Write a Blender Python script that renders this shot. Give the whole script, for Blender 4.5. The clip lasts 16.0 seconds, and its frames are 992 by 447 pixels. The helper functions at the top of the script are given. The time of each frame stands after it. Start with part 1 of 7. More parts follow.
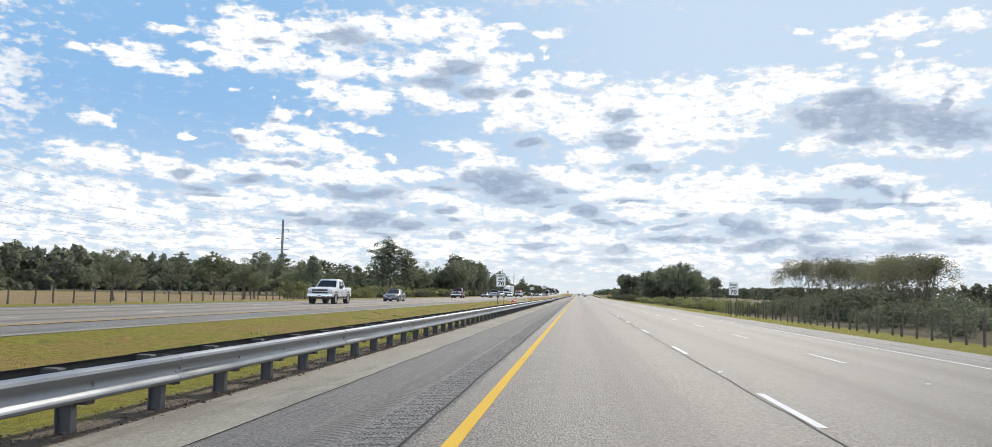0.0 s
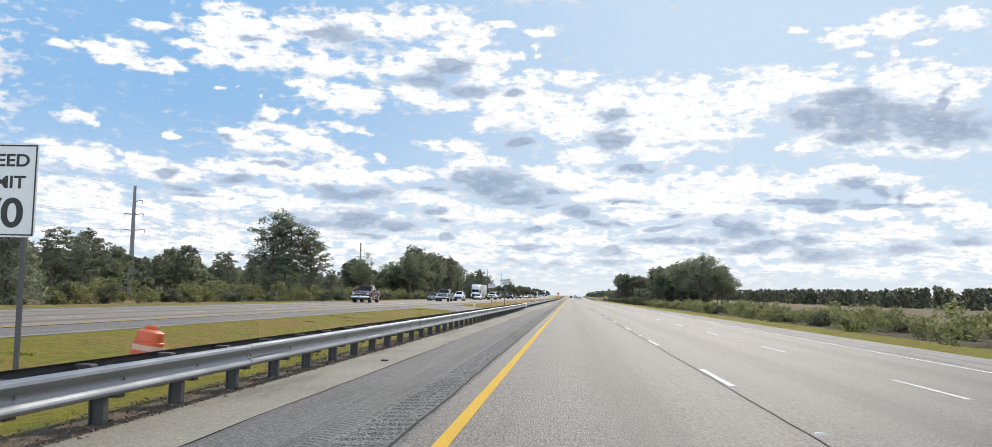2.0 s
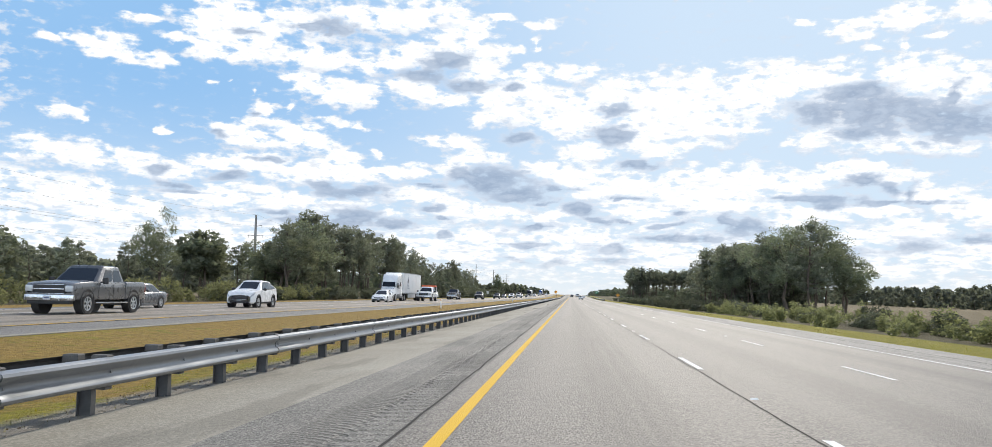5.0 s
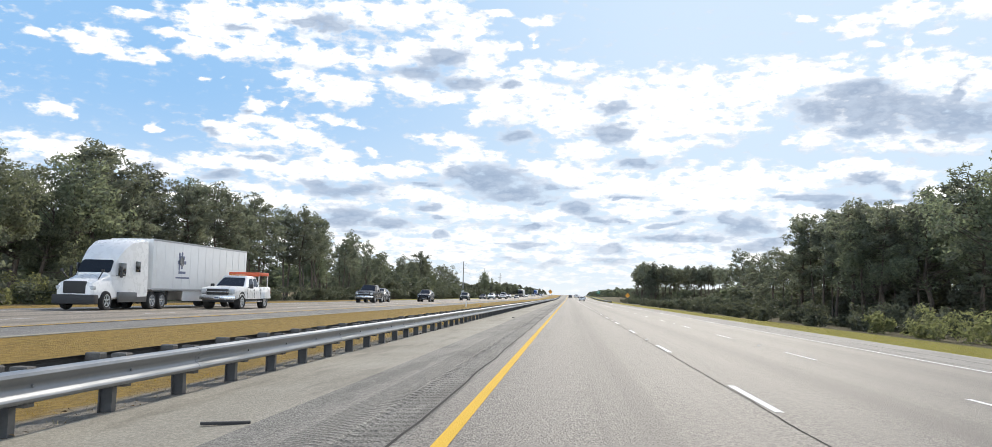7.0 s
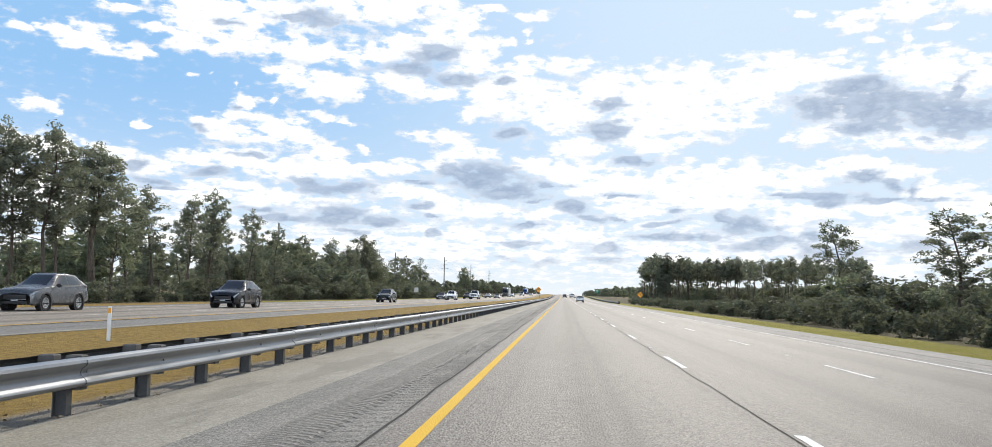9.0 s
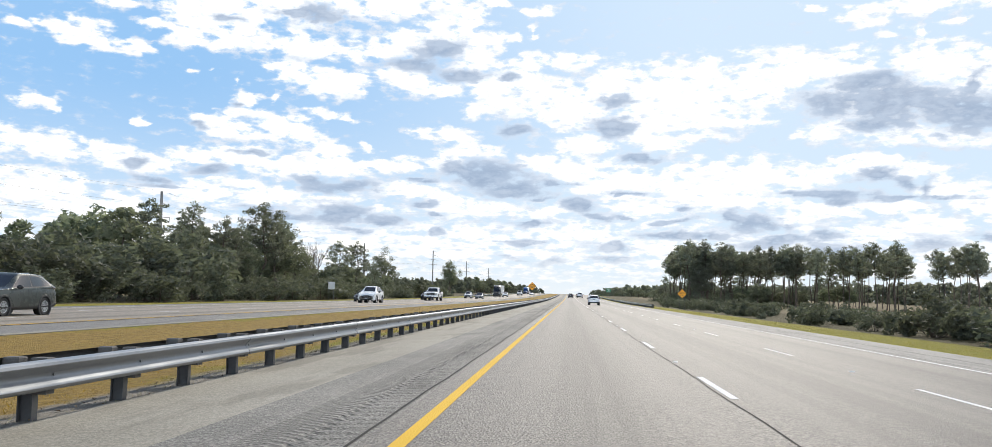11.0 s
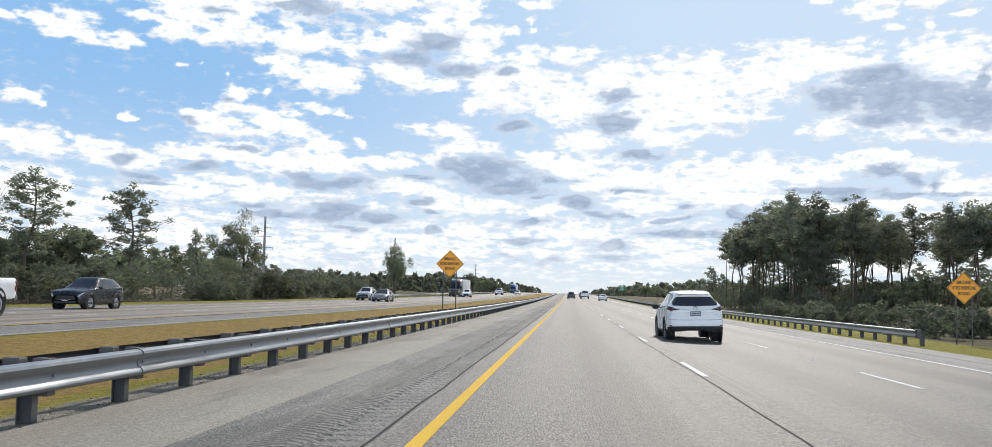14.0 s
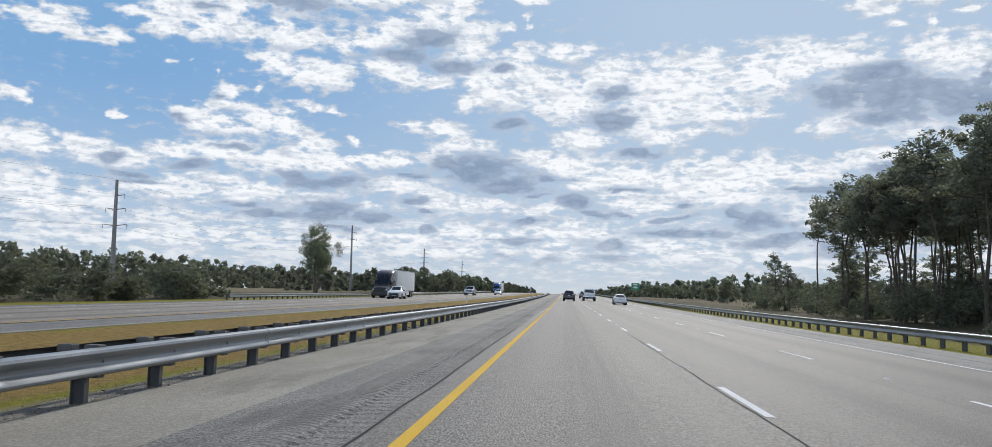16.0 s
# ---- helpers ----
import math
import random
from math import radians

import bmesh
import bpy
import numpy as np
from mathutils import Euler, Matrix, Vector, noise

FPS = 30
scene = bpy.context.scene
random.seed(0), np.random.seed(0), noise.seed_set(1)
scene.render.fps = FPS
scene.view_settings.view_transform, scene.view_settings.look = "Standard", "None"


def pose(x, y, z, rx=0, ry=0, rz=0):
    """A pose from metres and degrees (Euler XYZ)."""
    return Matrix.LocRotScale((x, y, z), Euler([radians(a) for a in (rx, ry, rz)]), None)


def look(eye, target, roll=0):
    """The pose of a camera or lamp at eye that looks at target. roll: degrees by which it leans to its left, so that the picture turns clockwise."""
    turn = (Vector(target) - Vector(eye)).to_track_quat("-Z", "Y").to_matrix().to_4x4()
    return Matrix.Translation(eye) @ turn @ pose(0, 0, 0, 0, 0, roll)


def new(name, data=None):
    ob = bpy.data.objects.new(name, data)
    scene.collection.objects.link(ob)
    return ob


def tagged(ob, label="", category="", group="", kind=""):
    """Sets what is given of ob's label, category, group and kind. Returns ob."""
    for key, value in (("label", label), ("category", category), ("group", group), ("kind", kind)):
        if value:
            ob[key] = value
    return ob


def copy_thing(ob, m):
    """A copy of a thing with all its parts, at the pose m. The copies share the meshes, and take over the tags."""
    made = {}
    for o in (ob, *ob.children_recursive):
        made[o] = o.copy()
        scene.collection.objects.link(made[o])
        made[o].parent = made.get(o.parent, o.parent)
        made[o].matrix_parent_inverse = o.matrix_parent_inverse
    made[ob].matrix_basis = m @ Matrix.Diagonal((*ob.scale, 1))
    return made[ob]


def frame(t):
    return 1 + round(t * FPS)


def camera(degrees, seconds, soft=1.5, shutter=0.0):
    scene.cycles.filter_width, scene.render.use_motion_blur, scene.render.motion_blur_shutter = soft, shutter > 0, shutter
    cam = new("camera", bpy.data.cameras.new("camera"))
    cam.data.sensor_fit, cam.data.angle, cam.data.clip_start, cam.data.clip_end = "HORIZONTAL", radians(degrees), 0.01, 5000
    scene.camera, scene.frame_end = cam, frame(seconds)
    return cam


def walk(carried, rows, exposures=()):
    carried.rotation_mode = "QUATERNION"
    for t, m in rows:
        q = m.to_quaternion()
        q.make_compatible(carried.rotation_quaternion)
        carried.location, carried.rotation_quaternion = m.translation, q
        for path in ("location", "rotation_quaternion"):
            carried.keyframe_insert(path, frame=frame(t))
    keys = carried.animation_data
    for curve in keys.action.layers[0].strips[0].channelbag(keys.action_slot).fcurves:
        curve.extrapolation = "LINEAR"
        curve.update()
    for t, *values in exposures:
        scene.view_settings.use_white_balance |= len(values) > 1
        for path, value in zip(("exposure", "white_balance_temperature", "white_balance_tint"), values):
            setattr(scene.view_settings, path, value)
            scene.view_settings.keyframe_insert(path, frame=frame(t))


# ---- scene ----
SLOPE, EYE = 0.028, 1.2          # cross fall of the road, eye over the road
cam = camera(57.1, 16.0, soft=0.6, shutter=0.0)
# seconds, x, y, yaw, pitch, roll
ROWS = [
    (0.0, 0.954, 0.43, 5.11, 4.36, -1.25),
    (0.5, 0.798, 19.23, 4.82, 4.43, -1.25),
    (1.0, 0.757, 37.95, 4.28, 4.54, -1.25),
    (1.5, 0.892, 56.71, 4.39, 4.55, -1.25),
    (2.0, 0.980, 75.30, 4.61, 4.50, -1.25),
    (2.5, 0.983, 93.76, 4.62, 4.50, -1.25),
    (3.0, 1.004, 112.44, 4.35, 4.57, -1.25),
    (3.5, 1.053, 130.83, 4.49, 4.63, -1.25),
    (4.0, 1.043, 149.09, 4.57, 4.51, -1.25),
    (6.5, 1.039, 241.32, 4.77, 4.43, -1.25),
    (7.0, 0.979, 259.85, 4.55, 4.49, -1.25),
    (7.5, 1.020, 278.06, 4.50, 4.39, -1.25),
    (8.0, 1.040, 296.39, 4.34, 4.43, -1.25),
    (8.5, 1.077, 314.73, 4.30, 4.45, -1.25),
    (9.0, 1.164, 332.92, 4.21, 4.47, -1.25),
    (11.5, 1.285, 424.52, 4.63, 4.43, -1.25),
    (12.0, 1.253, 442.94, 4.63, 4.37, -1.25),
    (12.5, 1.201, 461.22, 4.46, 4.44, -1.25),
    (13.0, 1.189, 479.52, 4.58, 4.39, -1.25),
    (13.5, 1.169, 497.89, 4.47, 4.35, -1.25),
    (14.0, 1.156, 516.16, 4.54, 4.43, -1.25),
    (14.5, 1.125, 534.49, 4.42, 4.39, -1.25),
    (15.0, 1.152, 552.80, 4.40, 4.39, -1.25),
    (15.5, 1.151, 571.03, 4.27, 4.39, -1.25),
    (16.0, 1.223, 589.48, 4.34, 4.48, -1.25),
]
EXPOSURE = [(0.0, -0.05, 6500, 10), (4.0, 0.0, 6500, 10), (7.0, 0.12, 6550, 10), (13.0, 0.1, 6500, 10), (14.5, -0.12, 6350, 10), (15.0, -0.26, 6250, 10), (16.0, -0.42, 6150, 10)]

walk(cam, [(t, pose(x, y, EYE - SLOPE * x, 90 + p, r, w)) for t, x, y, w, p, r in ROWS], EXPOSURE)
import functools

# ---- light: a sun ahead, a little to the right, in a clear part of a cloudy sky ----
SUN_EL, SUN_AZ = 37.0, 11.0
sun = new("sun", bpy.data.lights.new("sun", "SUN"))
sun.data.energy, sun.data.angle, sun.data.color = 3.6, radians(0.6), (1.0, 0.94, 0.84)
sun.matrix_world = look((0, 0, 0), (-math.sin(radians(SUN_AZ)) * math.cos(radians(SUN_EL)),
                                    -math.cos(radians(SUN_AZ)) * math.cos(radians(SUN_EL)), -math.sin(radians(SUN_EL))))
world = bpy.data.worlds.new("sky")
scene.world = world
world.use_nodes = True
wn = world.node_tree
sky = wn.nodes.new("ShaderNodeTexSky")
sky.sky_type, sky.sun_disc = "NISHITA", False
sky.sun_elevation, sky.sun_rotation = radians(SUN_EL), radians(SUN_AZ)
wn.links.new(sky.outputs[0], wn.nodes["Background"].inputs["Color"])
wn.nodes["Background"].inputs["Strength"].default_value = 0.15

# ---- small tools ----
rng = np.random.default_rng(7)


def rise(y):
    """The road climbs gently towards a far crest."""
    k = min(max((y - 560) / 560, 0.0), 1.0)
    return 2.6 * k * k * (3 - 2 * k)


def lean(x, y):
    """Fall of the inner shoulder towards the median barrier."""
    drop = np.interp(y, (150, 175, 500, 600), (0.14, 0.115, 0.105, 0.07))
    return -drop * np.interp(x, (-11.3, -3.85, -0.3), (0, 1, 0))


class Nodes:
    """A material with its Principled shader and short calls for nodes."""

    def __init__(self, name):
        self.m = bpy.data.materials.new(name)
        self.m.use_nodes = True
        self.t = self.m.node_tree
        self.p = self.t.nodes["Principled BSDF"]
        self.out = self.t.nodes["Material Output"]
        self.co = self.add("ShaderNodeTexCoord").outputs["Object"]

    def add(self, kind, **given):
        n = self.t.nodes.new(kind)
        for k, v in given.items():
            n.inputs[k.replace("_", " ")].default_value = v
        return n

    def link(self, a, b):
        self.t.links.new(a, b)
        return b

    def geo(self):
        return self.add("ShaderNodeNewGeometry").outputs["Position"]

    def scaled(self, v, s):
        n = self.add("ShaderNodeMapping")
        n.inputs["Scale"].default_value = s if isinstance(s, tuple) else (s, s, s)
        self.link(v, n.inputs["Vector"])
        return n.outputs[0]

    def noise(self, v, scale, detail=3.0, rough=0.55):
        n = self.add("ShaderNodeTexNoise", Scale=scale, Detail=detail, Roughness=rough)
        self.link(v, n.inputs["Vector"])
        return n.outputs["Fac"]

    def voronoi(self, v, scale):
        n = self.add("ShaderNodeTexVoronoi", Scale=scale)
        self.link(v, n.inputs["Vector"])
        return n.outputs["Distance"]

    def ramp(self, fac, *stops):
        n = self.add("ShaderNodeValToRGB")
        e = n.color_ramp.elements
        while len(e) < len(stops):
            e.new(0.5)
        for el, (p, c) in zip(e, stops):
            el.position = p
            el.color = (*c, 1) if isinstance(c, tuple) else (c, c, c, 1)
        self.link(fac, n.inputs[0])
        return n.outputs[0]

    def mix(self, fac, a, b, mode="MIX"):
        n = self.t.nodes.new("ShaderNodeMix")
        n.data_type, n.blend_type = "RGBA", mode
        for sock, v in ((n.inputs[0], fac), (n.inputs[6], a), (n.inputs[7], b)):
            if isinstance(v, (int, float)):
                sock.default_value = v
            elif isinstance(v, tuple):
                sock.default_value = (*v, 1)
            else:
                self.link(v, sock)
        return n.outputs[2]

    def math(self, op, a, b=0.0, clamp=False):
        n = self.t.nodes.new("ShaderNodeMath")
        n.operation, n.use_clamp = op, clamp
        for sock, v in ((n.inputs[0], a), (n.inputs[1], b)):
            if isinstance(v, (int, float)):
                sock.default_value = v
            else:
                self.link(v, sock)
        return n.outputs[0]

    def span(self, v, a, b, lo=0.0, hi=1.0):
        n = self.add("ShaderNodeMapRange")
        n.interpolation_type = "SMOOTHSTEP"
        n.inputs[1].default_value, n.inputs[2].default_value, n.inputs[3].default_value, n.inputs[4].default_value = a, b, lo, hi
        self.link(v, n.inputs[0])
        return n.outputs[0]

    def attr(self, name):
        n = self.t.nodes.new("ShaderNodeAttribute")
        n.attribute_name = name
        return n

    def per_object(self):
        return self.add("ShaderNodeObjectInfo").outputs["Random"]

    def bump(self, h, strength, dist=0.02):
        n = self.add("ShaderNodeBump", Strength=strength, Distance=dist)
        self.link(h, n.inputs["Height"])
        self.link(n.outputs[0], self.p.inputs["Normal"])

    def set(self, color=None, rough=0.6, metal=0.0, spec=0.5):
        for k, v in (("Base Color", color), ("Roughness", rough), ("Metallic", metal), ("Specular IOR Level", spec)):
            if v is None:
                continue
            if isinstance(v, (int, float)):
                self.p.inputs[k].default_value = v
            elif isinstance(v, tuple):
                self.p.inputs[k].default_value = (*v, 1)
            else:
                self.link(v, self.p.inputs[k])
        return self.m


def plain(name, color, rough=0.5, metal=0.0, grain=0.12, size=6.0, bump=0.0, spec=0.5):
    """Paint, metal or plastic with slight blotches and grime."""
    n = Nodes(name)
    a = n.noise(n.co, size, 4)
    b = n.noise(n.co, size * 9, 2)
    f = n.math("ADD", n.math("MULTIPLY", a, 0.7), n.math("MULTIPLY", b, 0.3))
    dark = tuple(c * (1 - grain) for c in color)
    lite = tuple(min(1, c * (1 + grain)) for c in color)
    if bump:
        n.bump(b, bump)
    return n.set(n.ramp(f, (0.3, dark), (0.7, lite)), n.span(a, 0.3, 0.7, max(0.02, rough - 0.06), min(1, rough + 0.06)), metal, spec)


def mesh_of(name, verts, faces, material, smooth=False):
    me = bpy.data.meshes.new(name)
    me.from_pydata([tuple(map(float, v)) for v in verts], [], faces)
    if material:
        me.materials.append(material)
    if smooth:
        me.polygons.foreach_set("use_smooth", [True] * len(me.polygons))
    me.update()
    return me


def fast_mesh(name, v, tris, material):
    """A large mesh of triangles from arrays."""
    me = bpy.data.meshes.new(name)
    v, tris = np.asarray(v, np.float32), np.asarray(tris, np.int32)
    me.vertices.add(len(v)), me.loops.add(tris.size), me.polygons.add(len(tris))
    me.vertices.foreach_set("co", v.ravel())
    me.loops.foreach_set("vertex_index", tris.ravel())
    me.polygons.foreach_set("loop_start", np.arange(0, tris.size, 3, dtype=np.int32))
    me.polygons.foreach_set("loop_total", np.full(len(tris), 3, np.int32))
    me.materials.append(material)
    me.update(calc_edges=True)
    return me


def box_bm(bm, x0, x1, y0, y1, z0, z1, bevel=0.0):
    r = bmesh.ops.create_cube(bm, size=1.0, matrix=Matrix.Translation(((x0 + x1) / 2, (y0 + y1) / 2, (z0 + z1) / 2))
                              @ Matrix.Diagonal((x1 - x0, y1 - y0, z1 - z0, 1)))
    if bevel:
        es = {e for v in r["verts"] for e in v.link_edges}
        bmesh.ops.bevel(bm, geom=list(es), offset=bevel, segments=2, affect="EDGES", profile=0.6)


def cyl_bm(bm, p, q, r0, r1=None, seg=10):
    """A tapered rod from p to q."""
    p, q = Vector(p), Vector(q)
    d = q - p
    m = Matrix.Translation((p + q) / 2) @ d.to_track_quat("Z", "Y").to_matrix().to_4x4()
    bmesh.ops.create_cone(bm, cap_ends=True, segments=seg, radius1=r0, radius2=r0 if r1 is None else r1, depth=d.length, matrix=m)


def loft_bm(bm, rings, closed=True, caps=True):
    """Skin through rings of equal length."""
    vs = [[bm.verts.new(p) for p in ring] for ring in rings]
    n = len(rings[0])
    for a, b in zip(vs, vs[1:]):
        for i in range(n if closed else n - 1):
            j = (i + 1) % n
            try:
                bm.faces.new((a[i], a[j], b[j], b[i]))
            except ValueError:
                pass
    if caps and closed:
        bm.faces.new(vs[0][::-1])
        bm.faces.new(vs[-1])


def part(name, bm, material, parent, label="", smooth=35):
    """One mesh object from a bmesh, under a thing or a part."""
    bmesh.ops.recalc_face_normals(bm, faces=bm.faces[:])
    me = bpy.data.meshes.new(name)
    bm.to_mesh(me)
    bm.free()
    me.materials.append(material)
    if smooth:
        me.polygons.foreach_set("use_smooth", [True] * len(me.polygons))
        me.set_sharp_from_angle(angle=radians(smooth))
    ob = new(name, me)
    if parent is not None:
        ob.parent = parent
    if label:
        ob["label"] = label
    return ob


def thing(name, label, category, at=None, group="", kind=""):
    ob = tagged(new(name), label, category, group, kind)
    if at is not None:
        ob.matrix_basis = at
    return ob


def ribbon(name, xs, zs, ys, material, label, lift=0.0, parent=None, category=""):
    """A strip along the road: cross-section points at each station."""
    v, f = [], []
    n = len(xs)
    for y in ys:
        for x, z in zip(xs, zs):
            v.append((x, y, z + rise(y) + lean(x, y) + lift))
    for j in range(len(ys) - 1):
        for i in range(n - 1):
            a = j * n + i
            f.append((a, a + 1, a + n + 1, a + n))
    ob = new(name, mesh_of(name, v, f, material))
    if parent is not None:
        ob.parent = parent
        return ob
    return tagged(ob, label, category, kind="structure")


def steps(a, b, d):
    return [a + (b - a) * i / max(1, math.ceil((b - a) / d)) for i in range(max(1, math.ceil((b - a) / d)) + 1)]


def road_z(x):
    """Height of the near carriageway, shoulders and verge at x."""
    return float(np.interp(x, (-3.3, -0.3, 0, 13.2, 15.5, 19, 26), (0.0, 0.01, 0.0, -0.37, -0.5, -0.75, -0.9)))


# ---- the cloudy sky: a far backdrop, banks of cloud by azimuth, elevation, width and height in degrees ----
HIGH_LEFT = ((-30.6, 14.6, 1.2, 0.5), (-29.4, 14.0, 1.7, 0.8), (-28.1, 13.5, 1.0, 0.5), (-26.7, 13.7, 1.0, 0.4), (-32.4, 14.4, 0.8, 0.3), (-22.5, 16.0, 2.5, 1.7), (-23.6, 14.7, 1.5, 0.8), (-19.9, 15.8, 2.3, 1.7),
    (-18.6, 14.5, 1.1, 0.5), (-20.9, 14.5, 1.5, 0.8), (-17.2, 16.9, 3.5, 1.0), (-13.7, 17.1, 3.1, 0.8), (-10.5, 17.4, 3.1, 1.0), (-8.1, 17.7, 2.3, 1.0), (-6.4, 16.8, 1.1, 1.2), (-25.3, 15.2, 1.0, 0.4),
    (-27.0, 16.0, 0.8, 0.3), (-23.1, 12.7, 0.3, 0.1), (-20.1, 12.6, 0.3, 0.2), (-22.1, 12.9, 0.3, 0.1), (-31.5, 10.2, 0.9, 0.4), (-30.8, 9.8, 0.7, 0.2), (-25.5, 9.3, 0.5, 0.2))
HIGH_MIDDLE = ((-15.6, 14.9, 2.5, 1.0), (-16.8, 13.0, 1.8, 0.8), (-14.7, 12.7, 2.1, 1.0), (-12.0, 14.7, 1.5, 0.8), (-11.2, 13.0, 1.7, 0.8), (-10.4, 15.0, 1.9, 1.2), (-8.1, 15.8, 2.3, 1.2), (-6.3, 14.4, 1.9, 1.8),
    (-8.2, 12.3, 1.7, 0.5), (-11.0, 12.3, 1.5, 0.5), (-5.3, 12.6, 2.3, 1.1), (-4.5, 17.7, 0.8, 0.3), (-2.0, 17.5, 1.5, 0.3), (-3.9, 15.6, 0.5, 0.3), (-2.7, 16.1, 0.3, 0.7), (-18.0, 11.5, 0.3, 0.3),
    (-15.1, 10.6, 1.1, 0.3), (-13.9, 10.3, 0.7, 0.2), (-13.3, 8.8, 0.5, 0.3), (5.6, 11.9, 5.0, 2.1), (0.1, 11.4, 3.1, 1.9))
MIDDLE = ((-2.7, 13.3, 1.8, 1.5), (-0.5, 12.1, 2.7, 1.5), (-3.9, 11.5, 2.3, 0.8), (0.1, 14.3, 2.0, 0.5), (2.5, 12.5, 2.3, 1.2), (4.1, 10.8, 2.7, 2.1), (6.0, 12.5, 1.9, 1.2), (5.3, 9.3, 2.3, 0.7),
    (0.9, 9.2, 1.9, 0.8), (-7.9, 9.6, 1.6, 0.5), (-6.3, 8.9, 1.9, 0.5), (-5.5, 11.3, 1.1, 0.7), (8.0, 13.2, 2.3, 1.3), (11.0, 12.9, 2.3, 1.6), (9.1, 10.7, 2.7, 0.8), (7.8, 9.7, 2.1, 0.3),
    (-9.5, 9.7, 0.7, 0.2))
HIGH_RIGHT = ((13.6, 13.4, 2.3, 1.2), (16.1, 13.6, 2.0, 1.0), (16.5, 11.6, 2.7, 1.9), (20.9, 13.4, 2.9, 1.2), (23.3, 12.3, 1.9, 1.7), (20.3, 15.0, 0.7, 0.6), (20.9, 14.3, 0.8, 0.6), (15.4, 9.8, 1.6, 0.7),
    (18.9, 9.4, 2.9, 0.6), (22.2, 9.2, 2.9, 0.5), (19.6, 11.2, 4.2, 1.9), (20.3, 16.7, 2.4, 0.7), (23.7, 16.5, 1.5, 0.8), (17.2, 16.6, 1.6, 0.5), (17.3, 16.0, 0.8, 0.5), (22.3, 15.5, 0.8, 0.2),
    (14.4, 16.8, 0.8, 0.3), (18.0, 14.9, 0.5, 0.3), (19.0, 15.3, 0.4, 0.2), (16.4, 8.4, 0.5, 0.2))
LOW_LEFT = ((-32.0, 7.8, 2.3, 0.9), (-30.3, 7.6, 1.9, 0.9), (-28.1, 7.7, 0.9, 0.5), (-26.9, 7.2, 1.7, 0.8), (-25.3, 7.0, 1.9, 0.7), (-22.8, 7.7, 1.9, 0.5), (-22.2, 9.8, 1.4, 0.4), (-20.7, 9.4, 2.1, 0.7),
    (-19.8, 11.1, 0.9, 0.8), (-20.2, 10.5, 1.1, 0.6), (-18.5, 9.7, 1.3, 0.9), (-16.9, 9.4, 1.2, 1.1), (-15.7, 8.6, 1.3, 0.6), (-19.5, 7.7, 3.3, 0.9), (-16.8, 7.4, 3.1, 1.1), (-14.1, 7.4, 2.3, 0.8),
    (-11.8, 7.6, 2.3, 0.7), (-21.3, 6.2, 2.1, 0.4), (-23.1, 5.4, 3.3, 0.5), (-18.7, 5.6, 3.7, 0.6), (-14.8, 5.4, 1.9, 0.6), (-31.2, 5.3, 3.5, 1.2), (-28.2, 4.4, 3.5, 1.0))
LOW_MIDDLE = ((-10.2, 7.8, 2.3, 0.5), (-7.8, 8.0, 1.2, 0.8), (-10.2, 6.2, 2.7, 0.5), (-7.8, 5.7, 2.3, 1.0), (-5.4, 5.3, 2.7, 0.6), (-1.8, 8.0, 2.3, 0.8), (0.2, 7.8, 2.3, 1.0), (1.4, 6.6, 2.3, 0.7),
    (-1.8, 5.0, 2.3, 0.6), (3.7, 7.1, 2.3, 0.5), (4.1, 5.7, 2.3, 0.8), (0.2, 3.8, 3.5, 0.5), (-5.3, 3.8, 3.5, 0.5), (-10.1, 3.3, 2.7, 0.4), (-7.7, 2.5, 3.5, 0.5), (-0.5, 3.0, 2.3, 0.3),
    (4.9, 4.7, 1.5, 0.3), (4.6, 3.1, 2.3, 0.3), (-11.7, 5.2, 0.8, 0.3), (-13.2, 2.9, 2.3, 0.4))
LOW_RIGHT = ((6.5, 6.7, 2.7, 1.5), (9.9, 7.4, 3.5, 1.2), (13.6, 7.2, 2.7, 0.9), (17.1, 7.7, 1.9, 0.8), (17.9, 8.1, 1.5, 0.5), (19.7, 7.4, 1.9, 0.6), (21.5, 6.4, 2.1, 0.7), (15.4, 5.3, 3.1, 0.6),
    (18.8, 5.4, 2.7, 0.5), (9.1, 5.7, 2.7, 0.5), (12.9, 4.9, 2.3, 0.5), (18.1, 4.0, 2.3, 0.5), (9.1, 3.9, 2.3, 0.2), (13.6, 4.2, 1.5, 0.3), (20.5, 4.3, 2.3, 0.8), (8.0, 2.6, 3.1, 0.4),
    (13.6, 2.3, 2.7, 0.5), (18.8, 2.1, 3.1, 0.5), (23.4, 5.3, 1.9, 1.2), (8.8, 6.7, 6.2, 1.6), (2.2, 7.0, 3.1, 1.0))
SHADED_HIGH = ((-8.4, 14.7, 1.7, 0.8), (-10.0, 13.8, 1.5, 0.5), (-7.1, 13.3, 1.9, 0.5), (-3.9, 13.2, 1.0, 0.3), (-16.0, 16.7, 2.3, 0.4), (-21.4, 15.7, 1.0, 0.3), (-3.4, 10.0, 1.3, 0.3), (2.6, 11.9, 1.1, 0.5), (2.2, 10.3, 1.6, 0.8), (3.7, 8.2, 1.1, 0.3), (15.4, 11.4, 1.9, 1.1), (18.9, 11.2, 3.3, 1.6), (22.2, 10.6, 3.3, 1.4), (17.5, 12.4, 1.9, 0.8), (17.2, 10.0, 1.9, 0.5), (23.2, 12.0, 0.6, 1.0))
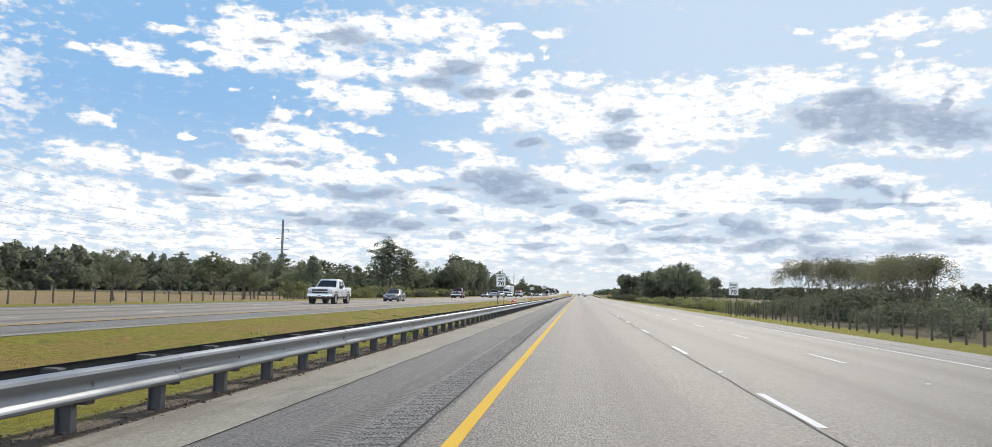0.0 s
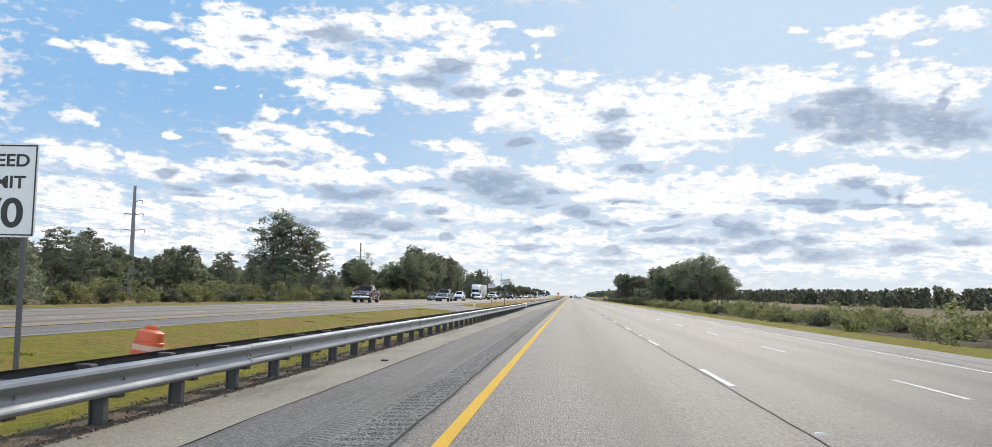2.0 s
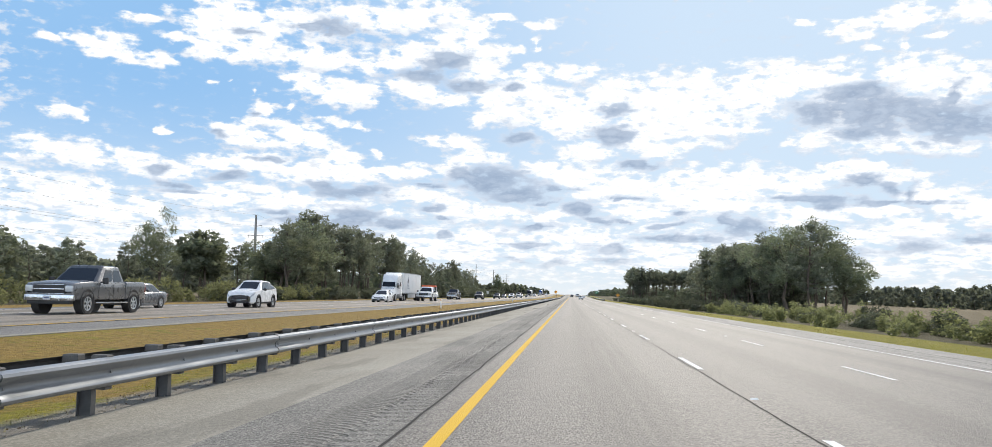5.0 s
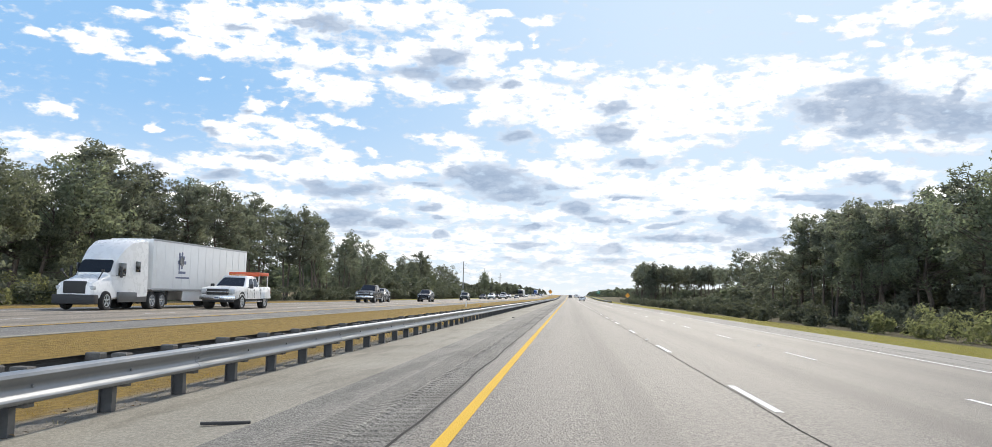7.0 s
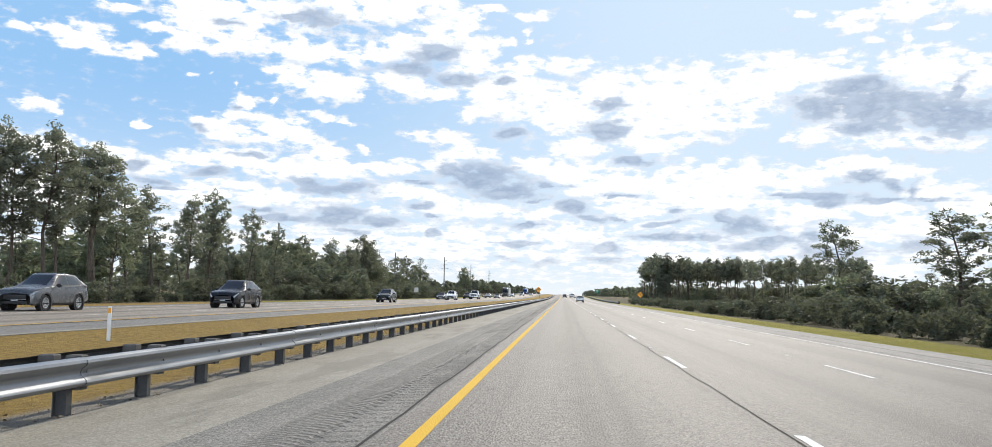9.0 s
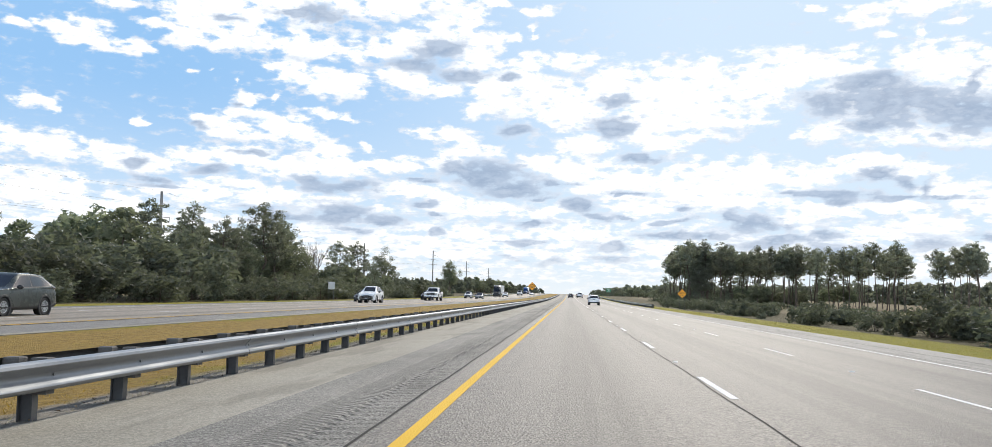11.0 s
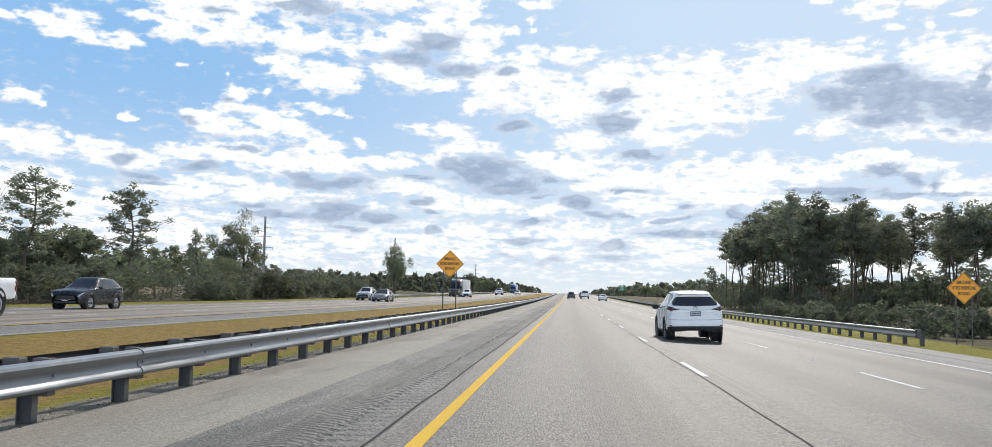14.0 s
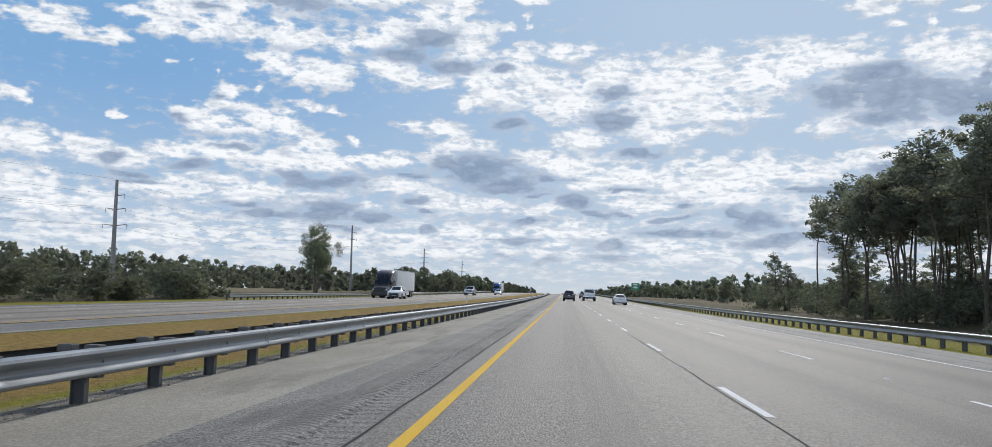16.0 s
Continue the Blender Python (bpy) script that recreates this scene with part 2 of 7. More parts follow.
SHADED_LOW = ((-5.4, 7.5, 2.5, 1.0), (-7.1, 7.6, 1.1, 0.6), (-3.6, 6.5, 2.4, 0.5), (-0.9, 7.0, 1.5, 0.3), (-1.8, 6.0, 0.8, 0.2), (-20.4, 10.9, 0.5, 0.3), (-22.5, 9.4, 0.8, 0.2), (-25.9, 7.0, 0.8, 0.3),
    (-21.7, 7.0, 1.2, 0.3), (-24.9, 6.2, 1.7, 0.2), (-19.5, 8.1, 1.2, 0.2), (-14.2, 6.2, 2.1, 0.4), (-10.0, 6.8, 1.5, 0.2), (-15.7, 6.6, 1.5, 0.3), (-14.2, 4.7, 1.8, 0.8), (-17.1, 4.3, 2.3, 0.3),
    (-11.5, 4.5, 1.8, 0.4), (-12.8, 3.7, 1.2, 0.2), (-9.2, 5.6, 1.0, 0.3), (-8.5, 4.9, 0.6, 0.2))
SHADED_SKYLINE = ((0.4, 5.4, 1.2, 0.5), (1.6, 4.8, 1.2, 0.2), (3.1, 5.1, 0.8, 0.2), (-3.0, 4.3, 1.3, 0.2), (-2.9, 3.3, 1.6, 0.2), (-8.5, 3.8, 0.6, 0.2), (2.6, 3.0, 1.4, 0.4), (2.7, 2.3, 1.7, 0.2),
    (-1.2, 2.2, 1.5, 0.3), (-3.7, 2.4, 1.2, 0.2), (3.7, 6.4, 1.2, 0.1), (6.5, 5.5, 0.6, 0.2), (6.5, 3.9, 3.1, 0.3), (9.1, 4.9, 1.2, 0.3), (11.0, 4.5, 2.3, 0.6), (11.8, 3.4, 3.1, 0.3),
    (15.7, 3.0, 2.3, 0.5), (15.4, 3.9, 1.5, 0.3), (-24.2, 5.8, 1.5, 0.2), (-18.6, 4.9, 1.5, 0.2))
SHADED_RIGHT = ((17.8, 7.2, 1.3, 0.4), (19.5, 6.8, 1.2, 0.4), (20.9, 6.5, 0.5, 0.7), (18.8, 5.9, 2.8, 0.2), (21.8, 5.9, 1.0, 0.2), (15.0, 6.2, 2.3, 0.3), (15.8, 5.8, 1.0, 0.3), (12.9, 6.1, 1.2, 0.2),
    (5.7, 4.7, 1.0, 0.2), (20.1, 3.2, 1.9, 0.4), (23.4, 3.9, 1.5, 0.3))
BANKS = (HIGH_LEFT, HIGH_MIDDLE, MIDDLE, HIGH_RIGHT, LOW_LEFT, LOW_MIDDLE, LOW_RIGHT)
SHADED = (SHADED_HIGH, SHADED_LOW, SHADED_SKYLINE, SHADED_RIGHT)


def sky_backdrop():
    az = np.radians(np.concatenate([np.arange(-180, -40, 2.0), np.arange(-40, 40, 0.25), np.arange(40, 180.1, 2.0)]))
    el = np.radians(np.concatenate([np.arange(-2, 20, 0.17), np.arange(20, 33.1, 0.5)]))
    A, E = np.meshgrid(az, el)
    R, mid = 4640.0, 314.0
    v = np.stack([R * np.sin(A) * np.cos(E), mid + R * np.cos(A) * np.cos(E), R * np.sin(E)], -1)
    a, e = np.degrees(A), np.degrees(E)
    inside = np.clip((38 - np.abs(a)) / 6, 0, 1) * np.clip((21 - e) / 3, 0, 1)

    def wave(scale, seed):
        """Smooth value noise over azimuth and height, in degrees."""
        r = np.random.default_rng(seed)
        out = np.zeros(A.shape)
        for k in range(4):
            g = r.normal(size=(400, 400))
            u = (a + 200) / scale * 2 ** k * (1 + 0.25 * k / 3)
            w = (e + 5) * 2.1 / scale * 2 ** k
            i, j = np.floor(u).astype(int), np.floor(w).astype(int)
            fu, fw = u - i, w - j
            fu, fw = fu * fu * (3 - 2 * fu), fw * fw * (3 - 2 * fw)
            q = lambda di, dj: g[(i + di) % 400, (j + dj) % 400]
            out += 0.5 ** k * ((q(0, 0) * (1 - fu) + q(1, 0) * fu) * (1 - fw) + (q(0, 1) * (1 - fu) + q(1, 1) * fu) * fw)
        return out

    wa, we = a + 0.42 * wave(2.6, 1), e + 0.17 * wave(2.6, 2)

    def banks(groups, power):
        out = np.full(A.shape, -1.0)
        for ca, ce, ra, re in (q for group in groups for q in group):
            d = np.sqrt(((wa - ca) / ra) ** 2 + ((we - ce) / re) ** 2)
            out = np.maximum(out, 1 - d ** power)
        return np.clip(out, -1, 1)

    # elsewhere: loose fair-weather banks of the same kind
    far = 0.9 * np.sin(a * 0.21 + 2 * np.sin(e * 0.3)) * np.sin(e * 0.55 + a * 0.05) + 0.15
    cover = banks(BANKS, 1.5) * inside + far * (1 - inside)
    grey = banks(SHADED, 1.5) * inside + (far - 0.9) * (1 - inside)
    # towards the skyline the banks close up
    cover = np.maximum(cover, 0.5 - np.abs(e - 3.0) / 4.0)
    up = np.roll(cover, -4, axis=0)
    base = np.clip(up - cover, -1, 1)
    qx, qy = 0.17 * a, 0.30 * e + 0.8 * np.log(e + 4.0)
    n, m = A.shape
    i = np.arange((n - 1) * m).reshape(n - 1, m)[:, :-1].ravel()
    tris = np.concatenate([np.stack([i, i + m, i + m + 1], 1), np.stack([i, i + m + 1, i + 1], 1)])
    s = Nodes("cloudy_sky")
    me = fast_mesh("sky_backdrop", v.reshape(-1, 3), tris, s.m)
    me.polygons.foreach_set("use_smooth", [True] * len(me.polygons))
    for name, data in (("cover", cover), ("grey", grey), ("base", base), ("height", e), ("around", a), ("qx", qx), ("qy", qy)):
        at = me.attributes.new(name, "FLOAT", "POINT")
        at.data.foreach_set("value", data.astype(np.float32).ravel())
    comb = s.add("ShaderNodeCombineXYZ")
    s.link(s.attr("qx").outputs["Fac"], comb.inputs[0])
    s.link(s.attr("qy").outputs["Fac"], comb.inputs[1])
    q = comb.outputs[0]
    big = s.noise(q, 2.2, 4, 0.5)
    fine = s.noise(q, 6.0, 6, 0.52)
    c = s.attr("cover").outputs["Fac"]
    g = s.attr("grey").outputs["Fac"]
    h = s.attr("height").outputs["Fac"]
    wob = s.math("ADD", s.math("MULTIPLY", s.math("SUBTRACT", big, 0.5), 2.0), s.math("MULTIPLY", s.math("SUBTRACT", fine, 0.5), 4.2))
    white = s.span(s.math("ADD", c, wob), -0.50, 0.62)
    body = s.span(s.math("ADD", c, s.math("MULTIPLY", wob, 0.8)), -0.1, 0.8)
    soft = s.span(s.math("ADD", g, s.math("MULTIPLY", wob, 0.9)), -0.95, 0.70)
    # clear air: deep to the left, pale towards the light and the skyline
    near = s.span(s.attr("around").outputs["Fac"], -26.0, 9.0)
    blue = s.mix(near, (0.30, 0.54, 0.86), (0.62, 0.77, 0.94))
    blue = s.mix(s.span(h, 13.0, 1.0), blue, (0.66, 0.80, 0.93))
    core = s.span(s.math("ADD", g, s.math("MULTIPLY", wob, 0.5)), -0.2, 0.75)
    shade = s.mix(core, (0.64, 0.73, 0.86), s.mix(s.span(fine, 0.3, 0.7), (0.30, 0.39, 0.54), (0.44, 0.54, 0.69)))
    grainy = s.span(s.noise(q, 14.0, 8, 0.7), 0.35, 0.65)
    lit = s.mix(body, s.mix(grainy, (0.72, 0.80, 0.91), (0.98, 1.0, 1.02)), (1.30, 1.29, 1.26))
    lit = s.mix(s.math("MULTIPLY", s.span(s.noise(s.scaled(q, (0.7, 1.3, 1.0)), 4.2, 5, 0.55), 0.50, 0.66), 0.62), lit, (0.75, 0.80, 0.87))
    # billows: lit from the upper right, greyer below
    shift = s.add("ShaderNodeVectorMath")
    shift.operation = "ADD"
    shift.inputs[1].default_value = (0.035, 0.055, 0.0)
    s.link(q, shift.inputs[0])
    heap = s.math("SUBTRACT", s.noise(q, 5.0, 8, 0.62), s.noise(shift.outputs[0], 5.0, 8, 0.62))
    lit = s.mix(s.math("MULTIPLY", s.span(heap, -0.02, -0.13), 0.55), lit, (0.66, 0.73, 0.82))
    streak = s.noise(s.scaled(q, (0.55, 2.2, 1.0)), 3.0, 5, 0.6)
    lit = s.mix(s.math("MULTIPLY", s.span(streak, 0.50, 0.68), s.span(h, 9.0, 3.5, 0.0, 0.6)), lit, (0.61, 0.70, 0.83))
    under = s.math("MULTIPLY", s.span(s.math("ADD", s.attr("base").outputs["Fac"], s.math("MULTIPLY", wob, 0.35)), 0.15, 0.75), 0.45)
    lit = s.mix(under, lit, (0.58, 0.67, 0.80))
    col = s.mix(white, blue, lit)
    col = s.mix(s.math("MULTIPLY", soft, s.span(h, 0.0, 5.0, 0.5, 0.92)), col, shade)
    haze = s.span(h, 3.2, -0.5, 0.0, 0.8)
    col = s.mix(haze, col, (0.84, 0.88, 0.90))
    em = s.add("ShaderNodeEmission")
    s.link(col, em.inputs["Color"])
    # clouds away from the sun stand in full light, boosted out of view as fill
    s.link(s.span(s.math("ABSOLUTE", s.attr("around").outputs["Fac"]), 70.0, 150.0, 1.0, 2.6), em.inputs["Strength"])
    tr = s.add("ShaderNodeBsdfTransparent")
    mx = s.add("ShaderNodeMixShader")
    s.link(s.span(h, 23.0, 32.0), mx.inputs[0])
    s.link(em.outputs[0], mx.inputs[1])
    s.link(tr.outputs[0], mx.inputs[2])
    s.link(mx.outputs[0], s.out.inputs["Surface"])
    tagged(new("backdrop", me), "bright sky with broken white and grey clouds", "sky", kind="structure")


sky_backdrop()

# ---- materials of the ground ----
def asphalt(name, dark, lite, streaks=0.35, speck=0.5, rough=0.62, patches=0.0, diagonal=0.0, relief=0.9, lanes=None, chevron=None):
    n = Nodes(name)
    g = n.geo()
    grain = n.voronoi(g, 38.0)
    fine = n.noise(g, 85.0, 2)
    wide = n.noise(n.scaled(g, (1.1, 0.03, 1.0)), 1.0, 4)
    blot = n.noise(g, 0.35, 4)
    f = n.math("ADD", n.math("MULTIPLY", wide, streaks), n.math("MULTIPLY", blot, 1 - streaks))
    base = n.ramp(f, (0.36, dark), (0.64, lite))
    cells = n.add("ShaderNodeTexVoronoi", Scale=46.0)
    n.link(g, cells.inputs["Vector"])
    stone = n.add("ShaderNodeSeparateColor")
    n.link(cells.outputs["Color"], stone.inputs[0])
    chips = n.span(n.math("ADD", n.math("MULTIPLY", stone.outputs[0], 0.8), n.math("MULTIPLY", fine, 0.3)), 0.25, 0.95)
    col = n.mix(speck, base, n.mix(chips, tuple(c * 0.30 for c in dark), tuple(min(1, c * 2.3) for c in lite)))
    if patches:
        p = n.span(n.noise(n.scaled(g, (0.8, 0.12, 1)), 1.3, 5, 0.65), 0.52, 0.62)
        col = n.mix(n.math("MULTIPLY", p, patches), col, tuple(c * 0.45 for c in dark))
    h = n.math("ADD", n.math("MULTIPLY", grain, 1.0), n.math("MULTIPLY", fine, 0.5))
    sep = n.add("ShaderNodeSeparateXYZ")
    n.link(g, sep.inputs[0])
    x, y = sep.outputs[0], sep.outputs[1]
    if lanes is not None:
        # oil down the middle of each lane, polished wheel paths, long streaks
        c = n.math("ABSOLUTE", n.math("SUBTRACT", n.math("FRACT", n.math("DIVIDE", n.math("SUBTRACT", x, lanes), 3.4)), 0.5))
        long = n.noise(n.scaled(g, (2.6, 0.010, 1.0)), 1.0, 5, 0.6)
        oil = n.math("MULTIPLY", n.span(c, 0.20, 0.02), n.span(long, 0.30, 0.62, 0.25, 0.75))
        path = n.math("MULTIPLY", n.span(n.math("ABSOLUTE", n.math("SUBTRACT", c, 0.29)), 0.13, 0.02), 0.32)
        col = n.mix(path, col, tuple(q * 1.35 for q in lite))
        col = n.mix(oil, col, tuple(q * 0.62 for q in dark))
        col = n.mix(n.span(long, 0.52, 0.68, 0.0, 0.4), col, tuple(q * 0.75 for q in dark))
    if diagonal:
        # fine lengthwise scores left by milling
        score = n.noise(n.scaled(g, (36.0, 0.25, 1.0)), 1.0, 3)
        h = n.math("ADD", h, n.math("MULTIPLY", score, 1.4 * diagonal))
        col = n.mix(n.span(score, 0.48, 0.62, 0.0, 0.5 * diagonal), col, tuple(q * 0.55 for q in dark))
    if chevron:
        # worn herringbone tool marks in a band
        mid, half, deep = chevron
        off = n.math("ABSOLUTE", n.math("SUBTRACT", x, mid))
        tooth = n.math("ABSOLUTE", n.math("SUBTRACT", n.math("FRACT", n.math("DIVIDE", n.math("ADD", y, n.math("MULTIPLY", off, 0.8)), 0.13)), 0.5))
        worn = n.span(n.noise(n.scaled(g, (1.0, 0.06, 1.0)), 0.9, 4, 0.6), 0.28, 0.50)
        band = n.math("MULTIPLY", n.span(off, half, half - 0.06), worn)
        cut = n.math("MULTIPLY", n.span(tooth, 0.16, 0.30), band)
        h = n.math("SUBTRACT", h, n.math("MULTIPLY", cut, 1.8 * deep))
        col = n.mix(n.math("MULTIPLY", cut, 0.5 * deep), col, tuple(q * 0.45 for q in dark))
    n.bump(h, relief, 0.014)
    return n.set(col, rough, 0, 0.32)


LANE = asphalt("lane_asphalt", (0.060, 0.055, 0.047), (0.098, 0.089, 0.077), 0.6, 0.52, 0.65, relief=0.6, lanes=0.0)
OUTER = asphalt("outer_shoulder_asphalt", (0.165, 0.157, 0.142), (0.235, 0.224, 0.205), 0.5, 0.3, 0.75, 0.3, relief=0.5)
LANE_FAR = asphalt("oncoming_lane_asphalt", (0.158, 0.134, 0.104), (0.236, 0.202, 0.158), 0.6, 0.4, 0.65, relief=0.6, lanes=-14.2)
SHOULDER = asphalt("old_shoulder_asphalt", (0.120, 0.114, 0.104), (0.176, 0.168, 0.154), 0.5, 0.35, 0.75, 0.35, relief=0.5)
MILLED = asphalt("milled_shoulder_asphalt", (0.092, 0.090, 0.084), (0.130, 0.127, 0.119), 0.5, 0.35, 0.75, 0.0, 0.8, 0.5, chevron=(-1.10, 0.20, 0.8))
WORN = asphalt("worn_milled_asphalt", (0.112, 0.107, 0.094), (0.200, 0.190, 0.166), 0.3, 0.3, 0.75, 0.5, 0.35, 0.6, chevron=(-1.02, 0.30, 1.0))
GROOVED = asphalt("rumble_asphalt", (0.085, 0.084, 0.08), (0.13, 0.128, 0.122), 0.5, 0.5, 0.75, 0.3)
CONCRETE = asphalt("pale_concrete", (0.208, 0.192, 0.152), (0.298, 0.276, 0.224), 0.35, 0.16, 0.8, 0.4, relief=0.3)
JOINT = plain("worn_joint", (0.045, 0.043, 0.04), 0.9, 0, 0.45, 1.2, 0.3, 0.1)
TAR = plain("crack_sealant", (0.03, 0.03, 0.03), 0.95, 0, 0.3, 3.0, 0.2, 0.05)


def road_paint(name, color, worn):
    n = Nodes(name)
    g = n.geo()
    a = n.noise(g, 38.0, 4, 0.65)
    b = n.noise(n.scaled(g, (3.0, 0.5, 1)), 1.0, 3)
    wear = n.span(n.math("ADD", n.math("MULTIPLY", a, 0.6), n.math("MULTIPLY", b, 0.4)), worn, worn + 0.1)
    n.bump(n.voronoi(g, 60.0), 0.4, 0.008)
    dull = n.mix(b, tuple(c * 0.8 for c in color), color)
    return n.set(n.mix(n.math("MULTIPLY", wear, 0.8), dull, (0.11, 0.11, 0.105)), 0.8, 0, 0.15)


YELLOW_PAINT = road_paint("yellow_road_paint", (0.74, 0.45, 0.03), 0.60)
WHITE_PAINT = road_paint("white_road_paint", (0.80, 0.80, 0.78), 0.60)


def turf(name="roadside_grass", glow=0.0):
    n = Nodes(name)
    g = n.geo()
    sep = n.add("ShaderNodeSeparateXYZ")
    n.link(g, sep.inputs[0])
    x, y = sep.outputs[0], sep.outputs[1]
    a = n.noise(g, 0.22, 5, 0.6)
    b = n.noise(g, 2.6, 5, 0.65)
    c = n.noise(g, 26.0, 3, 0.6)
    green = n.mix(c, (0.155, 0.146, 0.016), (0.285, 0.255, 0.038))
    straw = n.mix(n.math("ADD", n.math("MULTIPLY", c, 0.5), n.math("MULTIPLY", b, 0.5)), (0.17, 0.108, 0.030), (0.36, 0.245, 0.085))
    soil = n.mix(c, (0.12, 0.09, 0.062), (0.27, 0.215, 0.155))
    field = n.mix(b, (0.22, 0.155, 0.07), (0.40, 0.29, 0.14))
    # mown median: straw in the middle, greener beside the pavement; bare dirt under the barrier
    mid = n.math("MULTIPLY", n.span(x, -12.0, -9.5), n.span(x, -4.6, -6.2))
    f = n.math("ADD", n.math("MULTIPLY", a, 0.8), n.math("ADD", n.math("MULTIPLY", b, 0.5), n.math("MULTIPLY", mid, 0.14)))
    later = n.span(y, 170.0, 260.0)
    f = n.math("ADD", n.math("SUBTRACT", f, 0.05), n.math("MULTIPLY", n.math("MULTIPLY", later, n.math("MAXIMUM", mid, n.math("MULTIPLY", n.span(x, 0.0, -2.0), n.span(y, 440.0, 400.0)))), 0.42))
    col = n.mix(n.span(f, 0.62, 0.86), green, straw)
    # worn and fresh patches, tufts
    patch = n.noise(n.scaled(g, (1.0, 0.55, 1.0)), 1.3, 6, 0.68)
    col = n.mix(n.math("MULTIPLY", n.span(patch, 0.56, 0.66), n.span(y, 260.0, 170.0, 0.12, 0.7)), col, n.mix(c, (0.085, 0.125, 0.016), (0.19, 0.235, 0.03)))
    tuft = n.noise(n.scaled(g, (1.0, 0.7, 1.0)), 7.0, 5, 0.75)
    col = n.mix(n.span(tuft, 0.34, 0.68), n.mix(1.0, col, (0.86, 0.86, 0.74), "MULTIPLY"), n.mix(1.0, col, (1.46, 1.44, 1.15), "MULTIPLY"))
    # darker brown past the right verge, from where the brush begins
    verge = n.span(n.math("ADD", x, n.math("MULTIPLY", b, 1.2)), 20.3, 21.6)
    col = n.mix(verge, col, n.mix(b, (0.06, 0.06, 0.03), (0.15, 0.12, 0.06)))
    wide = n.span(y, 160.0, 175.0, 0.0, 0.42)
    dirt = n.math("MULTIPLY", n.span(n.math("ADD", n.math("ADD", x, wide), n.math("MULTIPLY", b, 0.9)), -3.85, -3.3), n.span(x, 3.0, 2.0))
    soil = n.mix(n.span(y, 165.0, 175.0), soil, n.mix(c, (0.20, 0.18, 0.15), (0.36, 0.33, 0.28)))
    col = n.mix(dirt, col, soil)
    open_field = n.math("MULTIPLY", n.span(x, -33.0, -36.0), n.span(n.math("ADD", y, n.math("MULTIPLY", a, 40.0)), 205.0, 185.0))
    col = n.mix(open_field, col, field)
    outer = n.math("MAXIMUM", n.span(x, 33.0, 40.0), n.math("MULTIPLY", n.span(x, -66.0, -74.0), n.span(y, 175.0, 190.0)))
    col = n.mix(outer, col, n.mix(a, (0.12, 0.098, 0.054), (0.23, 0.18, 0.10)))
    # darker brown across the strip where the left wood stands
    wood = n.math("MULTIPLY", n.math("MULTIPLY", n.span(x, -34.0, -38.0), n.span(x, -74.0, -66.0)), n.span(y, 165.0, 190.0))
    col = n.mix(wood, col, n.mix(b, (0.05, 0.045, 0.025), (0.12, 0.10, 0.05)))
    n.bump(n.math("ADD", n.math("MULTIPLY", tuft, 1.5), n.math("ADD", b, c)), 0.9, 0.09)
    n.set(col, 0.9, 0, 0.15)
    if glow:
        tl = n.add("ShaderNodeBsdfTranslucent")
        n.link(n.mix(1.0, col, (1.7, 1.7, 1.2), "MULTIPLY"), tl.inputs["Color"])
        mx = n.add("ShaderNodeMixShader")
        mx.inputs[0].default_value = glow
        n.link(n.p.outputs[0], mx.inputs[1])
        n.link(tl.outputs[0], mx.inputs[2])
        n.link(mx.outputs[0], n.out.inputs["Surface"])
    return n.m


TURF, BLADE = turf(), turf("grass_blades", 0.5)

# ---- ground: one sheet to the skyline ----
GX = (-2600, -900, -300, -130, -70, -45, -36, -31, -28.2, -27.3, -19, -11.4, -11.3, -9.6, -7.4, -5.2, -4.0, -3.05,
      -2.6, 4, 13.0, 13.2, 14.3, 15.5, 17.2, 19, 22, 26, 45, 80, 160, 400, 1000, 2600)
GZ = (-0.6, -0.6, -0.6, -0.5, -0.4, -0.32, -0.24, -0.14, -0.06, -0.03, -0.35, -0.35, 0.004, -0.10, -0.26, -0.16, -0.04, -0.02,
      -0.3, -0.4, -0.75, -0.395, -0.44, -0.5, -0.62, -0.75, -0.85, -0.9, -0.95, -1.0, -1.0, -1.0, -1.0, -1.0)
GY = steps(-160, 1300, 10) + steps(1340, 4200, 220)
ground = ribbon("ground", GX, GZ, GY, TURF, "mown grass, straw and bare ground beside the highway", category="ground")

# ---- carriageways ----
RY = steps(-60, 1260, 12) + steps(1290, 2400, 100)
road = ribbon("road", (-0.3, 0.0, 3.4, 6.8, 10.35), [road_z(x) for x in (-0.3, 0, 3.4, 6.8, 10.35)], RY, LANE,
              "worn grey asphalt highway with three lanes", category="road")
ribbon("shoulder_right", (10.35, 13.2), [road_z(10.35), road_z(13.2)], RY, OUTER, "pale grey asphalt outer shoulder", category="shoulder")
OLD_Y, NEW_Y = steps(-60, 158, 12), steps(158, 1260, 12)
ribbon("shoulder_milled", (-2.05, -0.92), [road_z(-2.05), road_z(-0.92)], OLD_Y, MILLED, "dark milled asphalt inner shoulder", category="shoulder")
ribbon("shoulder_strip", (-3.2, -2.05), [road_z(-3.2), road_z(-2.05)], OLD_Y, CONCRETE, "pale concrete strip beside the barrier", category="shoulder")
ribbon("shoulder_inner", (-1.88, -0.92), [road_z(-1.88), road_z(-0.92)], NEW_Y, WORN, "rough grooved asphalt beside the yellow line", category="shoulder")
ribbon("shoulder_left", (-3.66, -2.6, -1.88), [road_z(-3.3), road_z(-2.6), road_z(-1.88)], NEW_Y, CONCRETE, "pale stained inner shoulder with worn rumble grooves", category="shoulder")
far_z = lambda x: float(np.interp(x, (-27.3, -24.4, -14.2, -11.3), (-0.04, 0.0, 0.03, 0.0)))
